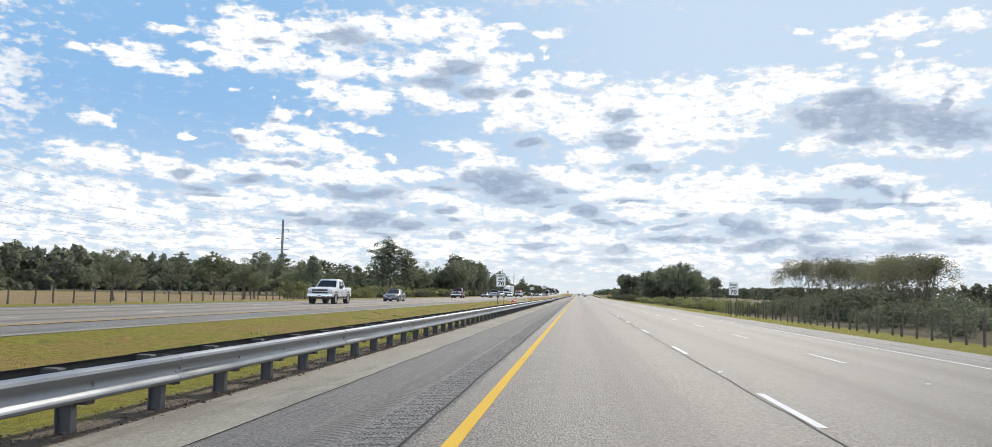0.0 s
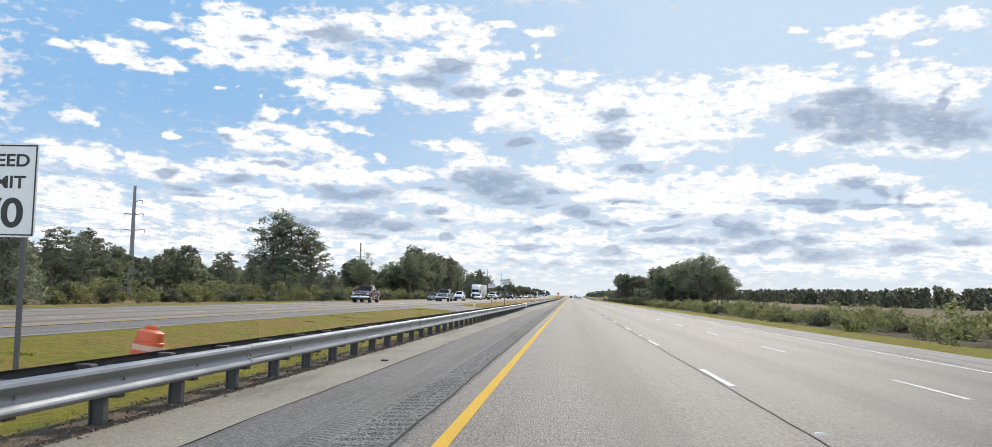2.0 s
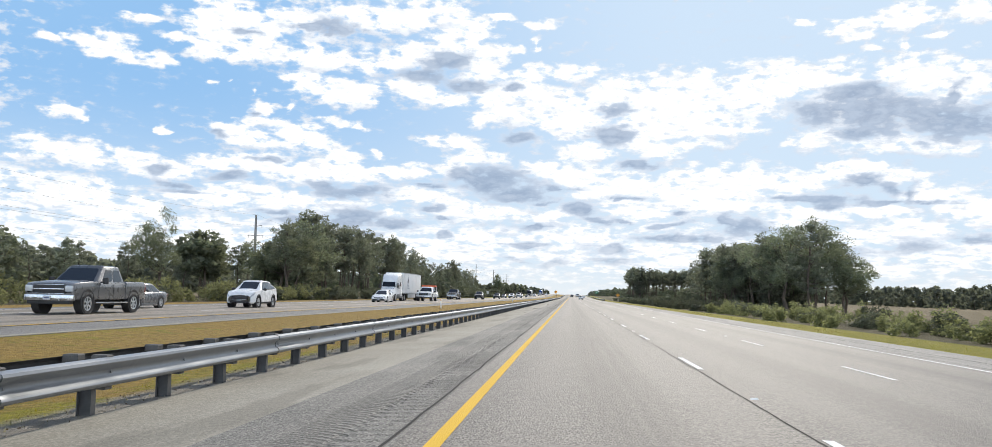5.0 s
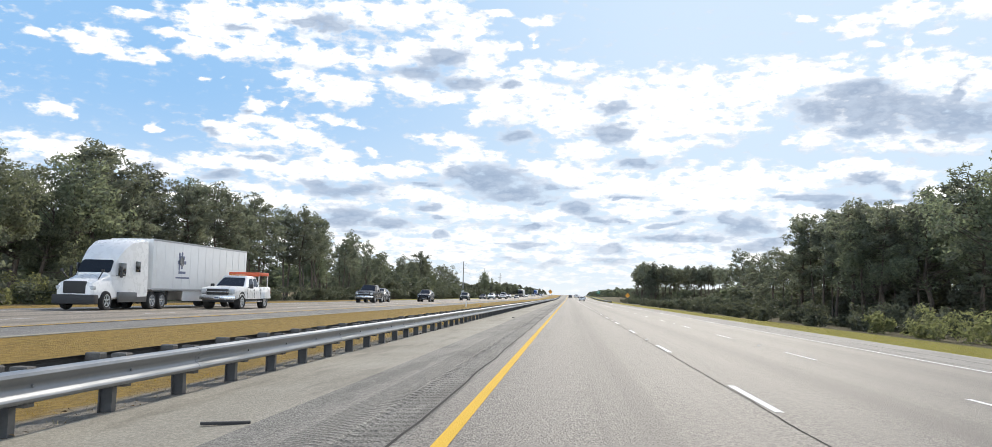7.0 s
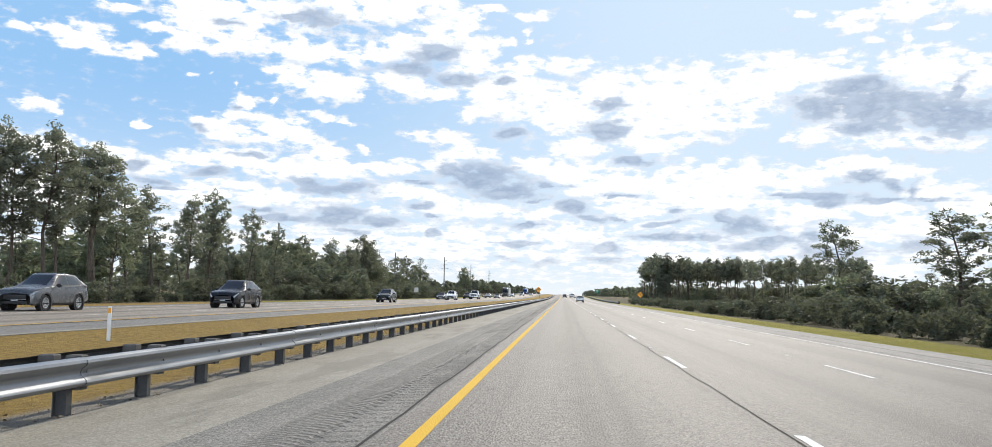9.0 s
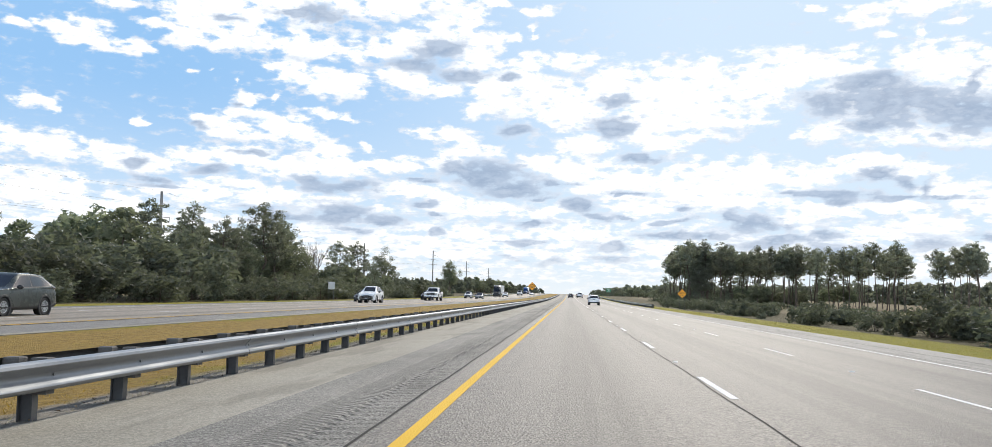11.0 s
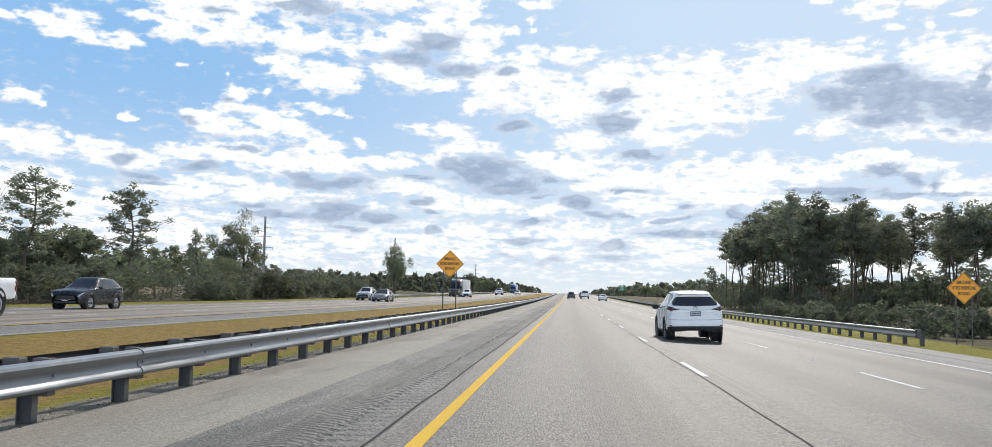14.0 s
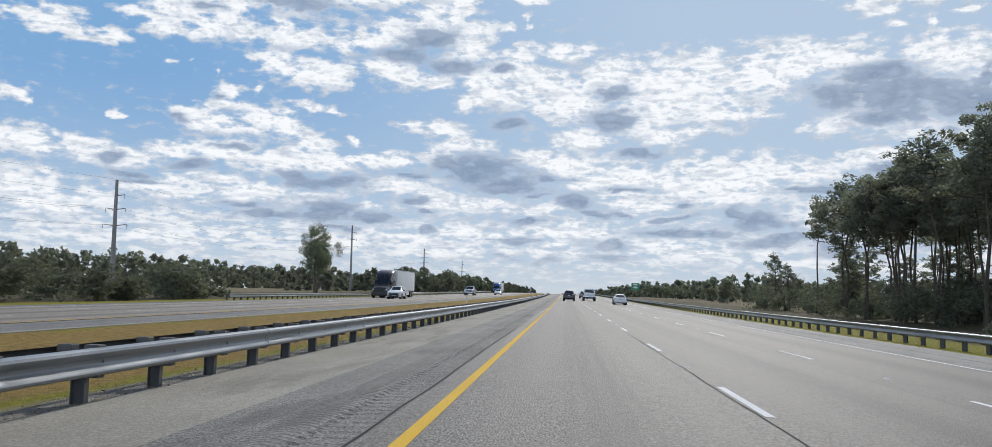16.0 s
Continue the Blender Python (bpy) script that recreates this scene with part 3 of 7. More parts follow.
ribbon("road_oncoming", (-24.6, -21.0, -17.6, -14.0), [far_z(x) for x in (-24.6, -21.0, -17.6, -14.0)], RY, LANE_FAR,
       "grey asphalt oncoming carriageway with three lanes", category="road")
ribbon("shoulder_oncoming", (-27.3, -24.6), [far_z(-27.3), far_z(-24.6)], RY, SHOULDER, "pale asphalt shoulder of the oncoming road", category="shoulder")
ribbon("shoulder_median", (-14.0, -11.3), [far_z(-14.0), far_z(-11.3)], RY, SHOULDER, "pale asphalt median shoulder of the oncoming road", category="shoulder")
ribbon("shoulder_edge", (-11.72, -11.36), [0.006, 0.006], RY, CONCRETE, "pale worn edge strip along the median grass", lift=0.006, category="shoulder")


def rumble(start, end, first, material):
    """Grooves milled across the inner shoulder."""
    xs = (-0.92, -0.87, -0.84, -0.42, -0.39, -0.3)
    v, f, rows = [], [], []
    y = start + 4.0
    while y < min(end, 640) - 0.3:
        deep = 0.013 if first else 0.011
        for k, d in ((0.0, 0), (0.06, 1), (0.15, 1), (0.21, 0)):
            rows.append((y + k, d * deep))
        y += 0.285
    rows = [(start, 0)] + rows + ([(end, 0)] if first else [(700.0, 0)] + [(q, 0) for q in steps(760, 1260, 40)])
    for y, d in rows:
        for i, x in enumerate(xs):
            v.append((x, y, road_z(x) + rise(y) + lean(x, y) - (d if i in (2, 3) else 0)))
    m = len(xs)
    for j in range(len(rows) - 1):
        for i in range(m - 1):
            a = j * m + i
            f.append((a, a + 1, a + m + 1, a + m))
    tagged(new("rumble_strip", mesh_of("rumble_strip", v, f, material)), "row of milled rumble grooves in grey asphalt", "rumble strip", kind="structure")


rumble(-60.0, 172.0, True, GROOVED)
rumble(172.0, 1260.0, False, WORN)


def stripe(name, x, w, ys, zf, material, label, jitter=0.0):
    v, f = [], []
    for j, y in enumerate(ys):
        o = jitter * (noise.noise((x, y * 0.35, 0.0)) + 0.6 * noise.noise((x, y * 1.7, 3.0)))
        for s in (-1, 1):
            q = x + o + s * w / 2
            v.append((q, y, zf(q) + rise(y) + lean(q, y) + 0.004))
        if j:
            f.append((2 * j - 2, 2 * j - 1, 2 * j + 1, 2 * j))
    return tagged(new(name, mesh_of(name, v, f, material)), label, "crack" if material in (TAR, JOINT) else "marking", kind="structure")


LONG = steps(-60, 1260, 12)
stripe("yellow_line", 0.0, 0.125, LONG, road_z, YELLOW_PAINT, "worn solid yellow edge line")
stripe("white_edge_line", 10.2, 0.12, LONG, road_z, WHITE_PAINT, "solid white edge line of the near road")
stripe("yellow_line_oncoming", -14.2, 0.13, LONG, far_z, YELLOW_PAINT, "solid yellow edge line of the oncoming road")
stripe("joint_oncoming", -13.98, 0.10, steps(-10, 900, 3.0), far_z, TAR, "dark joint beside the oncoming yellow line", 0.02)
stripe("white_edge_line_oncoming", -24.4, 0.13, LONG, far_z, WHITE_PAINT, "solid white edge line of the oncoming road")
stripe("crack_joint", 3.29, 0.024, steps(-10, 620, 0.7), road_z, JOINT, "dark sealed joint along the lane line", 0.035)
stripe("crack_verge", 10.62, 0.03, steps(-10, 640, 1.0), road_z, TAR, "dark joint beside the white edge line", 0.02)
stripe("crack_gutter", 11.7, 0.05, steps(-10, 640, 1.0), road_z, TAR, "dark seam along the outer shoulder", 0.04)
stripe("crack_shoulder", -2.05, 0.02, steps(-10, 175, 0.8), road_z, TAR, "dark crack between shoulder strips", 0.04)
stripe("crack_edge", -0.37, 0.03, steps(-10, 620, 0.8), road_z, JOINT, "dark crack beside the yellow line", 0.03)
for i, (cx, cy, cl) in enumerate(((1.75, 143, 5.5), (1.2, 515.5, 5), (2.0, 330, 4), (-1.1, 56, 6), (1.55, 604, 3.5))):
    ys = steps(cy, cy + cl, 0.3)
    stripe("crack", cx, 0.007, ys, road_z, TAR, "thin wandering crack in the lane asphalt", 0.35)


def dash_mesh(slope):
    v, f = [], []
    for j in range(5):
        for x in (-0.055, 0.055):
            v.append((x, 3.18 * j / 4, -slope * x + 0.004))
        if j:
            f.append((2 * j - 2, 2 * j - 1, 2 * j + 1, 2 * j))
    return mesh_of("dash", v, f, WHITE_PAINT)


PITCH, PHASE = 11.337, 9.87
near_dash, level_dash = dash_mesh(SLOPE), dash_mesh(0.0)
marker_bm = bmesh.new()
loft_bm(marker_bm, [[(-0.05, -0.045, 0), (0.05, -0.045, 0), (0.05, 0.045, 0), (-0.05, 0.045, 0)],
                    [(-0.038, -0.02, 0.017), (0.038, -0.02, 0.017), (0.038, 0.02, 0.017), (-0.038, 0.02, 0.017)]])
marker_me = bpy.data.meshes.new("road_marker")
marker_bm.to_mesh(marker_me)
marker_bm.free()
marker_me.materials.append(plain("marker_plastic", (0.75, 0.75, 0.72), 0.3))
for k in range(-2, 100):
    y = PHASE + k * PITCH
    tilt = math.atan((rise(y + 3) - rise(y)) / 3)
    for x in (3.4, 6.8):
        ob = new("dash", near_dash)
        ob.location, ob.rotation_euler, ob.parent = (x, y, road_z(x) + rise(y)), (tilt, 0, 0), road
        if k % 2 == 0 and k < 62:
            ob = new("road_marker", marker_me)
            ym = y - 4.8 + PITCH
            ob.location, ob.parent = (x, ym, road_z(x) + rise(ym)), road
far_road = bpy.data.objects["road_oncoming"]
for k in range(-2, 100):
    y = 4.0 + k * PITCH
    tilt = math.atan((rise(y + 3) - rise(y)) / 3)
    for x in (-17.6, -21.0):
        ob = new("dash", level_dash)
        ob.location, ob.rotation_euler, ob.parent = (x, y, far_z(x) + rise(y)), (tilt, 0, 0), far_road

# paved crossing in the median
v, f = [], []
for j, y in enumerate(steps(150.5, 171.5, 3)):
    for x in (-11.3, -9.6, -7.4, -5.2, -4.0, -3.05):
        v.append((x, y + 0.12 * (x + 11.3), float(np.interp(x, GX, GZ)) + rise(y) + lean(x, y) + 0.014))
    if j:
        f += [(6 * j - 6 + i, 6 * j - 5 + i, 6 * j + 1 + i, 6 * j + i) for i in range(5)]
tagged(new("crossover", mesh_of("crossover", v, f, SHOULDER)), "paved emergency crossing through the median", "pavement", kind="structure")


def blades():
    """Short rough grass on the median and the outer verge."""
    n = 80000
    side = rng.random(n) < 0.72
    y = -4 + 660 * rng.random(n)
    x = np.where(side, -11.2 + 7.5 * rng.random(n) ** 0.5, 13.3 + 4.4 * rng.random(n))
    keep = ~(side & (((y > 149) & (y < 173) & (x > -11)) | ((x < -6.4) & (y > 8))))
    x, y = x[keep], y[keep]
    n = len(x)
    z = np.interp(x, GX, GZ) + np.array([rise(q) for q in y]) + lean(x, y)
    h = 0.02 + 0.035 * rng.random(n) ** 2
    t = rng.random(n) * math.tau
    w = 0.006 + 0.010 * rng.random(n)
    lx, ly = rng.normal(0, 0.04, n), rng.normal(0, 0.04, n)
    a = np.stack([x - w * np.cos(t), y - w * np.sin(t), z - 0.01], 1)
    b = np.stack([x + w * np.cos(t), y + w * np.sin(t), z - 0.01], 1)
    c = np.stack([x + lx, y + ly, z + h], 1)
    i = np.arange(n)
    me = fast_mesh("grass", np.concatenate([a, b, c]), np.stack([i, i + n, i + 2 * n], 1), BLADE)
    tagged(new("grass", me), "short dry and green roadside grass blades", "grass", kind="stuff")


blades()


def weeds():
    """Loose clumps of green weeds in the first stretch of the median."""
    r = np.random.default_rng(61)
    k = 46
    cx, cy = -10.6 + 6.2 * r.random(k), 12 + 136 * r.random(k)
    spread, tall = 0.10 + 0.28 * r.random(k) ** 2, 0.04 + 0.07 * r.random(k) ** 2
    i = np.repeat(np.arange(k), 90)
    n = len(i)
    x, y = cx[i] + spread[i] * r.normal(size=n), cy[i] + spread[i] * r.normal(size=n)
    z = np.interp(x, GX, GZ) + np.array([rise(q) for q in y]) + lean(x, y)
    t, w = r.random(n) * math.tau, 0.010 + 0.014 * r.random(n)
    h = tall[i] * (0.4 + 0.8 * r.random(n))
    a = np.stack([x - w * np.cos(t), y - w * np.sin(t), z - 0.01], 1)
    b = np.stack([x + w * np.cos(t), y + w * np.sin(t), z - 0.01], 1)
    c = np.stack([x + 0.7 * h * r.normal(size=n), y + 0.7 * h * r.normal(size=n), z + h], 1)
    j = np.arange(n)
    me = fast_mesh("weeds", np.concatenate([a, b, c]), np.stack([j, j + n, j + 2 * n], 1), WEED)
    tagged(new("weeds", me), "low clumps of fresh green weeds in dry grass", "weeds", kind="stuff")


WEED = plain("weed_leaves", (0.24, 0.29, 0.045), 0.7, 0, 0.3, 1.5, 0.0, 0.2)
weeds()


def litter():
    """Dead leaves and dry stalks on the dirt under the barrier."""
    n = 42000
    y = -4 + 640 * rng.random(n)
    edge = np.where(y < 165, -3.2, -3.66)
    x = edge - 0.85 + 1.0 * rng.random(n) ** 1.4
    keep = (y < 164) | ((y > 172) & (rng.random(n) < 0.18))
    x, y, edge = x[keep], y[keep], edge[keep]
    n = len(x)
    z = np.where(x > edge, 0.004, np.interp(x, GX, GZ)) + np.array([rise(q) for q in y]) + lean(x, y) + 0.008
    t = rng.random(n) * math.tau
    s = 0.02 + 0.05 * rng.random(n) ** 2
    a = np.stack([x, y, z], 1)
    b = a + np.stack([s * np.cos(t), s * np.sin(t), 0.02 * rng.random(n)], 1)
    c = a + np.stack([s * 0.5 * np.cos(t + 1.2), s * 0.5 * np.sin(t + 1.2), 0.03 * rng.random(n)], 1)
    i = np.arange(n)
    me = fast_mesh("litter", np.concatenate([a, b, c]), np.stack([i, i + n, i + 2 * n], 1), LITTER)
    tagged(new("litter", me), "dead leaves and dry stalks under the barrier", "litter", kind="stuff")


def litter_material():
    m = Nodes("dead_leaves")
    r = m.add("ShaderNodeNewGeometry").outputs["Random Per Island"]
    return m.set(m.ramp(r, (0.0, (0.10, 0.072, 0.045)), (0.5, (0.20, 0.14, 0.085)), (1.0, (0.30, 0.24, 0.15))), 0.85, 0, 0.2)


LITTER = litter_material()
litter()

# ---- barriers ----
GALV = plain("galvanised_steel", (0.21, 0.22, 0.23), 0.36, 0.6, 0.14, 1.2, 0.03, 0.6)
# far darker than GALV: the back beam's shade is put into this colour
SHADED_STEEL = plain("weathered_steel", (0.06, 0.058, 0.056), 0.75, 0.2, 0.25, 2.0, 0.05)
POST_STEEL = plain("post_steel", (0.10, 0.10, 0.10), 0.7, 0.3, 0.22, 3.0, 0.05)
WOOD_BLOCK = plain("grey_wood", (0.10, 0.095, 0.088), 0.85, 0, 0.3, 9.0, 0.3)
AMBER = plain("amber_plastic", (0.75, 0.33, 0.02), 0.35)
POST, PANEL = 1.772, 1.772 * 4
WAVE = ((0.0, 0.275), (0.03, 0.279), (0.07, 0.297), (0.082, 0.322), (0.07, 0.35), (0.02, 0.388), (0.012, 0.42), (0.02, 0.452),
        (0.07, 0.49), (0.082, 0.518), (0.07, 0.545), (0.03, 0.562), (0.0, 0.566))


def beam_mesh(material, face):
    bm = bmesh.new()
    rings = []
    for y, o in ((0.0, 0.006), (0.22, 0.006), (0.225, 0.0), (2.4, 0.004), (4.7, -0.004), (PANEL, 0.0)):
        front = [(face * (x + o), y, z) for x, z in WAVE]
        back = [(face * (x + o - 0.006), y, z) for x, z in reversed(WAVE)]
        rings.append(front + back)
    loft_bm(bm, rings)
    for k in range(4):
        for z in (0.42,):
            p = (face * 0.012, 0.11 + k * POST, z)
            cyl_bm(bm, p, (face * 0.03, p[1], z), 0.016, seg=6)
    bmesh.ops.recalc_face_normals(bm, faces=bm.faces[:])
    me = bpy.data.meshes.new("beam")
    bm.to_mesh(me)
    bm.free()
    me.materials.append(material)
    me.polygons.foreach_set("use_smooth", [True] * len(me.polygons))
    me.set_sharp_from_angle(angle=radians(40))
    return me


def post_mesh():
    """A steel post of H section."""
    bm = bmesh.new()
    for a, b, c, d in ((-0.075, -0.065, -0.05, 0.05), (0.065, 0.075, -0.05, 0.05), (-0.065, 0.065, -0.004, 0.004)):
        box_bm(bm, a, b, c, d, -0.25, 0.52)
    me = bpy.data.meshes.new("post")
    bm.to_mesh(me)
    bm.free()
    me.materials.append(POST_STEEL)
    return me


def block_mesh(w, top, material):
    bm = bmesh.new()
    loft_bm(bm, [[(x * a, y * a, z) for x, y in ((-w / 2, -0.07), (w / 2, -0.07), (w / 2, 0.07), (-w / 2, 0.07))] for a, z in ((1, 0.24), (1, top), (0.9, top + 0.013))])
    me = bpy.data.meshes.new("spacer")
    bm.to_mesh(me)
    bm.free()
    me.materials.append(material)
    return me


BEAM_FRONT, BEAM_BACK, POST_ME = beam_mesh(GALV, 1), beam_mesh(SHADED_STEEL, -1), post_mesh()
BLOCK, OLD_BLOCK = block_mesh(0.165, 0.572, WOOD_BLOCK), block_mesh(0.165, 0.535, SHADED_STEEL)


def guardrail(label, x, y0, y1, z, double=True, face=1, spacer=BLOCK, gap=POST):
    """A W-beam barrier with posts and spacer blocks, on one or both sides."""
    ob = thing("guardrail", label, "guardrail")
    count = int((y1 - y0) / gap + 0.01)
    rnd = random.Random(int(y0 * 10))
    rest = bmesh.new()
    for k in range(count + 1):
        y = y0 + k * gap + 0.1
        zz = z + rise(y) + lean(x - 0.2, y) + rnd.uniform(-0.008, 0.008)
        tilt = math.atan(rise(y + 1) - rise(y))
        if k < 300:
            for name, me, dx in [("post", POST_ME, -0.225), ("spacer", spacer, -0.085)] + ([("spacer", spacer, -0.375)] if double else []):
                p = new(name, me)
                p.location, p.rotation_euler, p.parent = (x + face * dx, y, zz), (0, rnd.uniform(-0.02, 0.02), rnd.uniform(-0.04, 0.04)), ob
        else:
            box_bm(rest, x + face * -0.19 - 0.075, x + face * -0.19 + 0.075, y - 0.05, y + 0.05, zz - 0.25, zz + 0.57)
        if k % 4 == 0 and k + 4 <= count + 1:
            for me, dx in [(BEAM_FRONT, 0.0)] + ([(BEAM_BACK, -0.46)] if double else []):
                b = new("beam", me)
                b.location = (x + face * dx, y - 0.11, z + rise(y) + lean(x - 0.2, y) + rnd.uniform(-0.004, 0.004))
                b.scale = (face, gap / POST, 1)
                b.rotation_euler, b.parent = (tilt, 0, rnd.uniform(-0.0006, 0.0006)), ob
    if rest.verts:
        tagged(part("far_posts", rest, POST_STEEL, ob), kind="stuff")
    else:
        rest.free()
    return ob


RAIL_A, RAIL_B = -3.33, -3.62
first = guardrail("double-sided galvanised steel guardrail on the grass median, back coloured dark as in shade", RAIL_A, 164.75 - 112 * 1.7595, 164.75, 0.0, spacer=OLD_BLOCK, gap=1.7595)
second = guardrail("double-sided galvanised steel guardrail on wooden spacer blocks", RAIL_B, 171.64, 171.64 + 101 * PANEL, 0.0)
guardrail("single galvanised steel guardrail beyond the outer shoulder", 14.3, 552.0, 552.0 + 60 * PANEL, -0.40, False, -1)
guardrail("single galvanised steel guardrail beside the oncoming road", -28.3, 668.0, 668.0 + 40 * PANEL, -0.06, False, 1)

CHEVRON = plain("black_sign_paint", (0.02, 0.02, 0.02), 0.5)
SIGN_YELLOW = plain("yellow_sign_sheeting", (0.90, 0.37, 0.012), 0.4, 0, 0.06)
SIGN_WHITE = plain("white_sign_sheeting", (0.72, 0.73, 0.72), 0.4, 0, 0.06)
SIGN_GREEN = plain("green_sign_sheeting", (0.02, 0.20, 0.10), 0.4, 0, 0.08)
ALU = plain("sign_back_aluminium", (0.42, 0.43, 0.44), 0.45, 0.7, 0.08)
ORANGE = plain("orange_plastic", (0.62, 0.11, 0.035), 0.45, 0, 0.1)

# end shoes of the barrier at the crossing
bm = bmesh.new()
box_bm(bm, -0.42, 0.09, 164.85, 165.12, 0.2, 0.6, 0.02)
box_bm(bm, 0.06, 0.1, 163.9, 165.1, 0.22, 0.6, 0.01)
shoe = part("end_shoe", bm, SIGN_WHITE, first, "pale flat steel end section")
shoe.location = (RAIL_A, 0, lean(-3.5, 164))
bm = bmesh.new()
box_bm(bm, -0.42, 0.08, 171.3, 172.3, 0.2, 0.62, 0.02)
shoe = part("end_shoe", bm, SIGN_WHITE, second, "pale flat steel end section")
shoe.location = (RAIL_B, 0, lean(-3.8, 172))
hazard = thing("object_marker", "yellow and black striped hazard marker on the guardrail end", "marker", pose(RAIL_B - 0.22, 171.22, 0.36 + lean(-3.8, 171)))
bm = bmesh.new()
box_bm(bm, -0.21, 0.21, -0.012, 0.012, -0.21, 0.27, 0.004)
part("panel", bm, SIGN_YELLOW, hazard)
for k in range(3):
    bm = bmesh.new()
    c = -0.24 + 0.19 * k
    pts = [(-0.21, c + 0.21), (-0.21, c + 0.30), (0.21, c - 0.06 + 0.09), (0.21, c - 0.06)]
    pts = [(x, min(0.27, max(-0.21, z))) for x, z in pts]
    loft_bm(bm, [[(x, -0.016, z) for x, z in pts], [(x, -0.0125, z) for x, z in pts]])
    part("stripe", bm, CHEVRON, hazard)

# ---- signs ----
def letters(text, size, material, parent, x, y, z, stretch=1.0):
    cu = bpy.data.curves.new("lettering", "FONT")
    cu.body, cu.size, cu.align_x, cu.align_y, cu.extrude, cu.offset = text, size, "CENTER", "CENTER", 0.0015, size * 0.022
    tmp = bpy.data.objects.new("lettering", cu)
    scene.collection.objects.link(tmp)
    bpy.context.view_layer.update()
    me = bpy.data.meshes.new_from_object(tmp.evaluated_get(bpy.context.evaluated_depsgraph_get()))
    bpy.data.objects.remove(tmp)
    me.name = "lettering"
    me.materials.clear()
    me.materials.append(material)
    ob = new("lettering", me)
    ob.parent = parent
    ob.matrix_basis = Matrix.Translation((x, y, z)) @ pose(0, 0, 0, 90) @ Matrix.Diagonal((stretch, 1, 1, 1))
    return ob


def plate_bm(w, h, r, y, t=0.004):
    """A thin plate with rounded corners facing -y."""
    bm = bmesh.new()
    pts = []
    for cx, cz, a0 in ((w / 2 - r, h / 2 - r, 0), (-w / 2 + r, h / 2 - r, 90), (-w / 2 + r, -h / 2 + r, 180), (w / 2 - r, -h / 2 + r, 270)):
        for k in range(5):
            a = radians(a0 + 22.5 * k)
            pts.append((cx + r * math.cos(a), cz + r * math.sin(a)))
    loft_bm(bm, [[(x, y, z) for x, z in pts], [(x, y + t, z) for x, z in pts]])
    return bm


def u_post(parent, x, z0, z1):
    """A U-channel sign post."""
    bm = bmesh.new()
    box_bm(bm, x - 0.03, x + 0.03, 0.008, 0.014, z0, z1)
    box_bm(bm, x - 0.03, x - 0.024, 0.014, 0.04, z0, z1)
    box_bm(bm, x + 0.024, x + 0.03, 0.014, 0.04, z0, z1)
    part("post", bm, POST_STEEL, parent)


def border(parent, w, h, material, t=0.018, inset=0.02):
    bm = bmesh.new()
    a, b = w / 2 - inset, h / 2 - inset
    for x0, x1, z0, z1 in ((-a, a, b - t, b), (-a, a, -b, -b + t), (-a, -a + t, -b + t, b - t), (a - t, a, -b + t, b - t)):
        box_bm(bm, x0, x1, -0.0085, -0.0062, z0, z1)
    return part("border", bm, material, parent)


def speed_sign(at, bottom):
    s = thing("speed_limit_sign", "white speed limit 70 sign on two steel posts", "road sign", at, "speed limit signs")
    p = part("panel", plate_bm(0.86, 1.16, 0.05, -0.006), SIGN_WHITE, s)
    p.location.z = bottom + 0.58
    b = border(p, 0.86, 1.16, CHEVRON)
    for text, size, z in (("SPEED", 0.215, 0.36), ("LIMIT", 0.215, 0.09), ("70", 0.50, -0.30)):
        letters(text, size, CHEVRON, p, 0, -0.008, z, 1.12)
    for x in (-0.29, 0.29):
        u_post(s, x, -0.4, bottom + 1.12)
    return s


speed_sign(pose(-6.28, 86.35, -0.2, 0, 0, 2), 1.9).scale = (1.07, 1, 1.04)
speed_sign(pose(15.2, 86.0, -0.5, 0, 0, -3), 1.95)

auth = thing("crossing_sign", "white authorized vehicles only sign on one post", "road sign", pose(-4.7, 155.0, -0.1, 0, 0, 3))
p = part("panel", plate_bm(0.74, 0.49, 0.035, -0.006), SIGN_WHITE, auth)
p.location.z = 2.42
border(p, 0.74, 0.49, CHEVRON, 0.01, 0.012)
for text, z in (("AUTHORIZED", 0.145), ("VEHICLES", 0.0), ("ONLY", -0.145)):
    letters(text, 0.125, CHEVRON, p, 0, -0.008, z, 0.95)
u_post(auth, 0, -0.4, 2.62)
back = thing("sign_back", "plain grey back of a small road sign on one post", "road sign", pose(-8.0, 180.0, -0.25, 0, 0, 4))
p = part("panel", plate_bm(0.76, 0.50, 0.035, -0.006), ALU, back)
p.location.z = 2.5
u_post(back, 0, -0.4, 2.7)
back = thing("sign_back", "grey back of a road sign beside the oncoming road", "road sign", pose(-29.6, 523.0, -0.25, 0, 0, 5))
p = part("panel", plate_bm(0.85, 0.95, 0.035, -0.006), ALU, back)
p.location.z = 2.1
for x in (-0.3, 0.3):
    u_post(back, x, -0.4, 2.5)


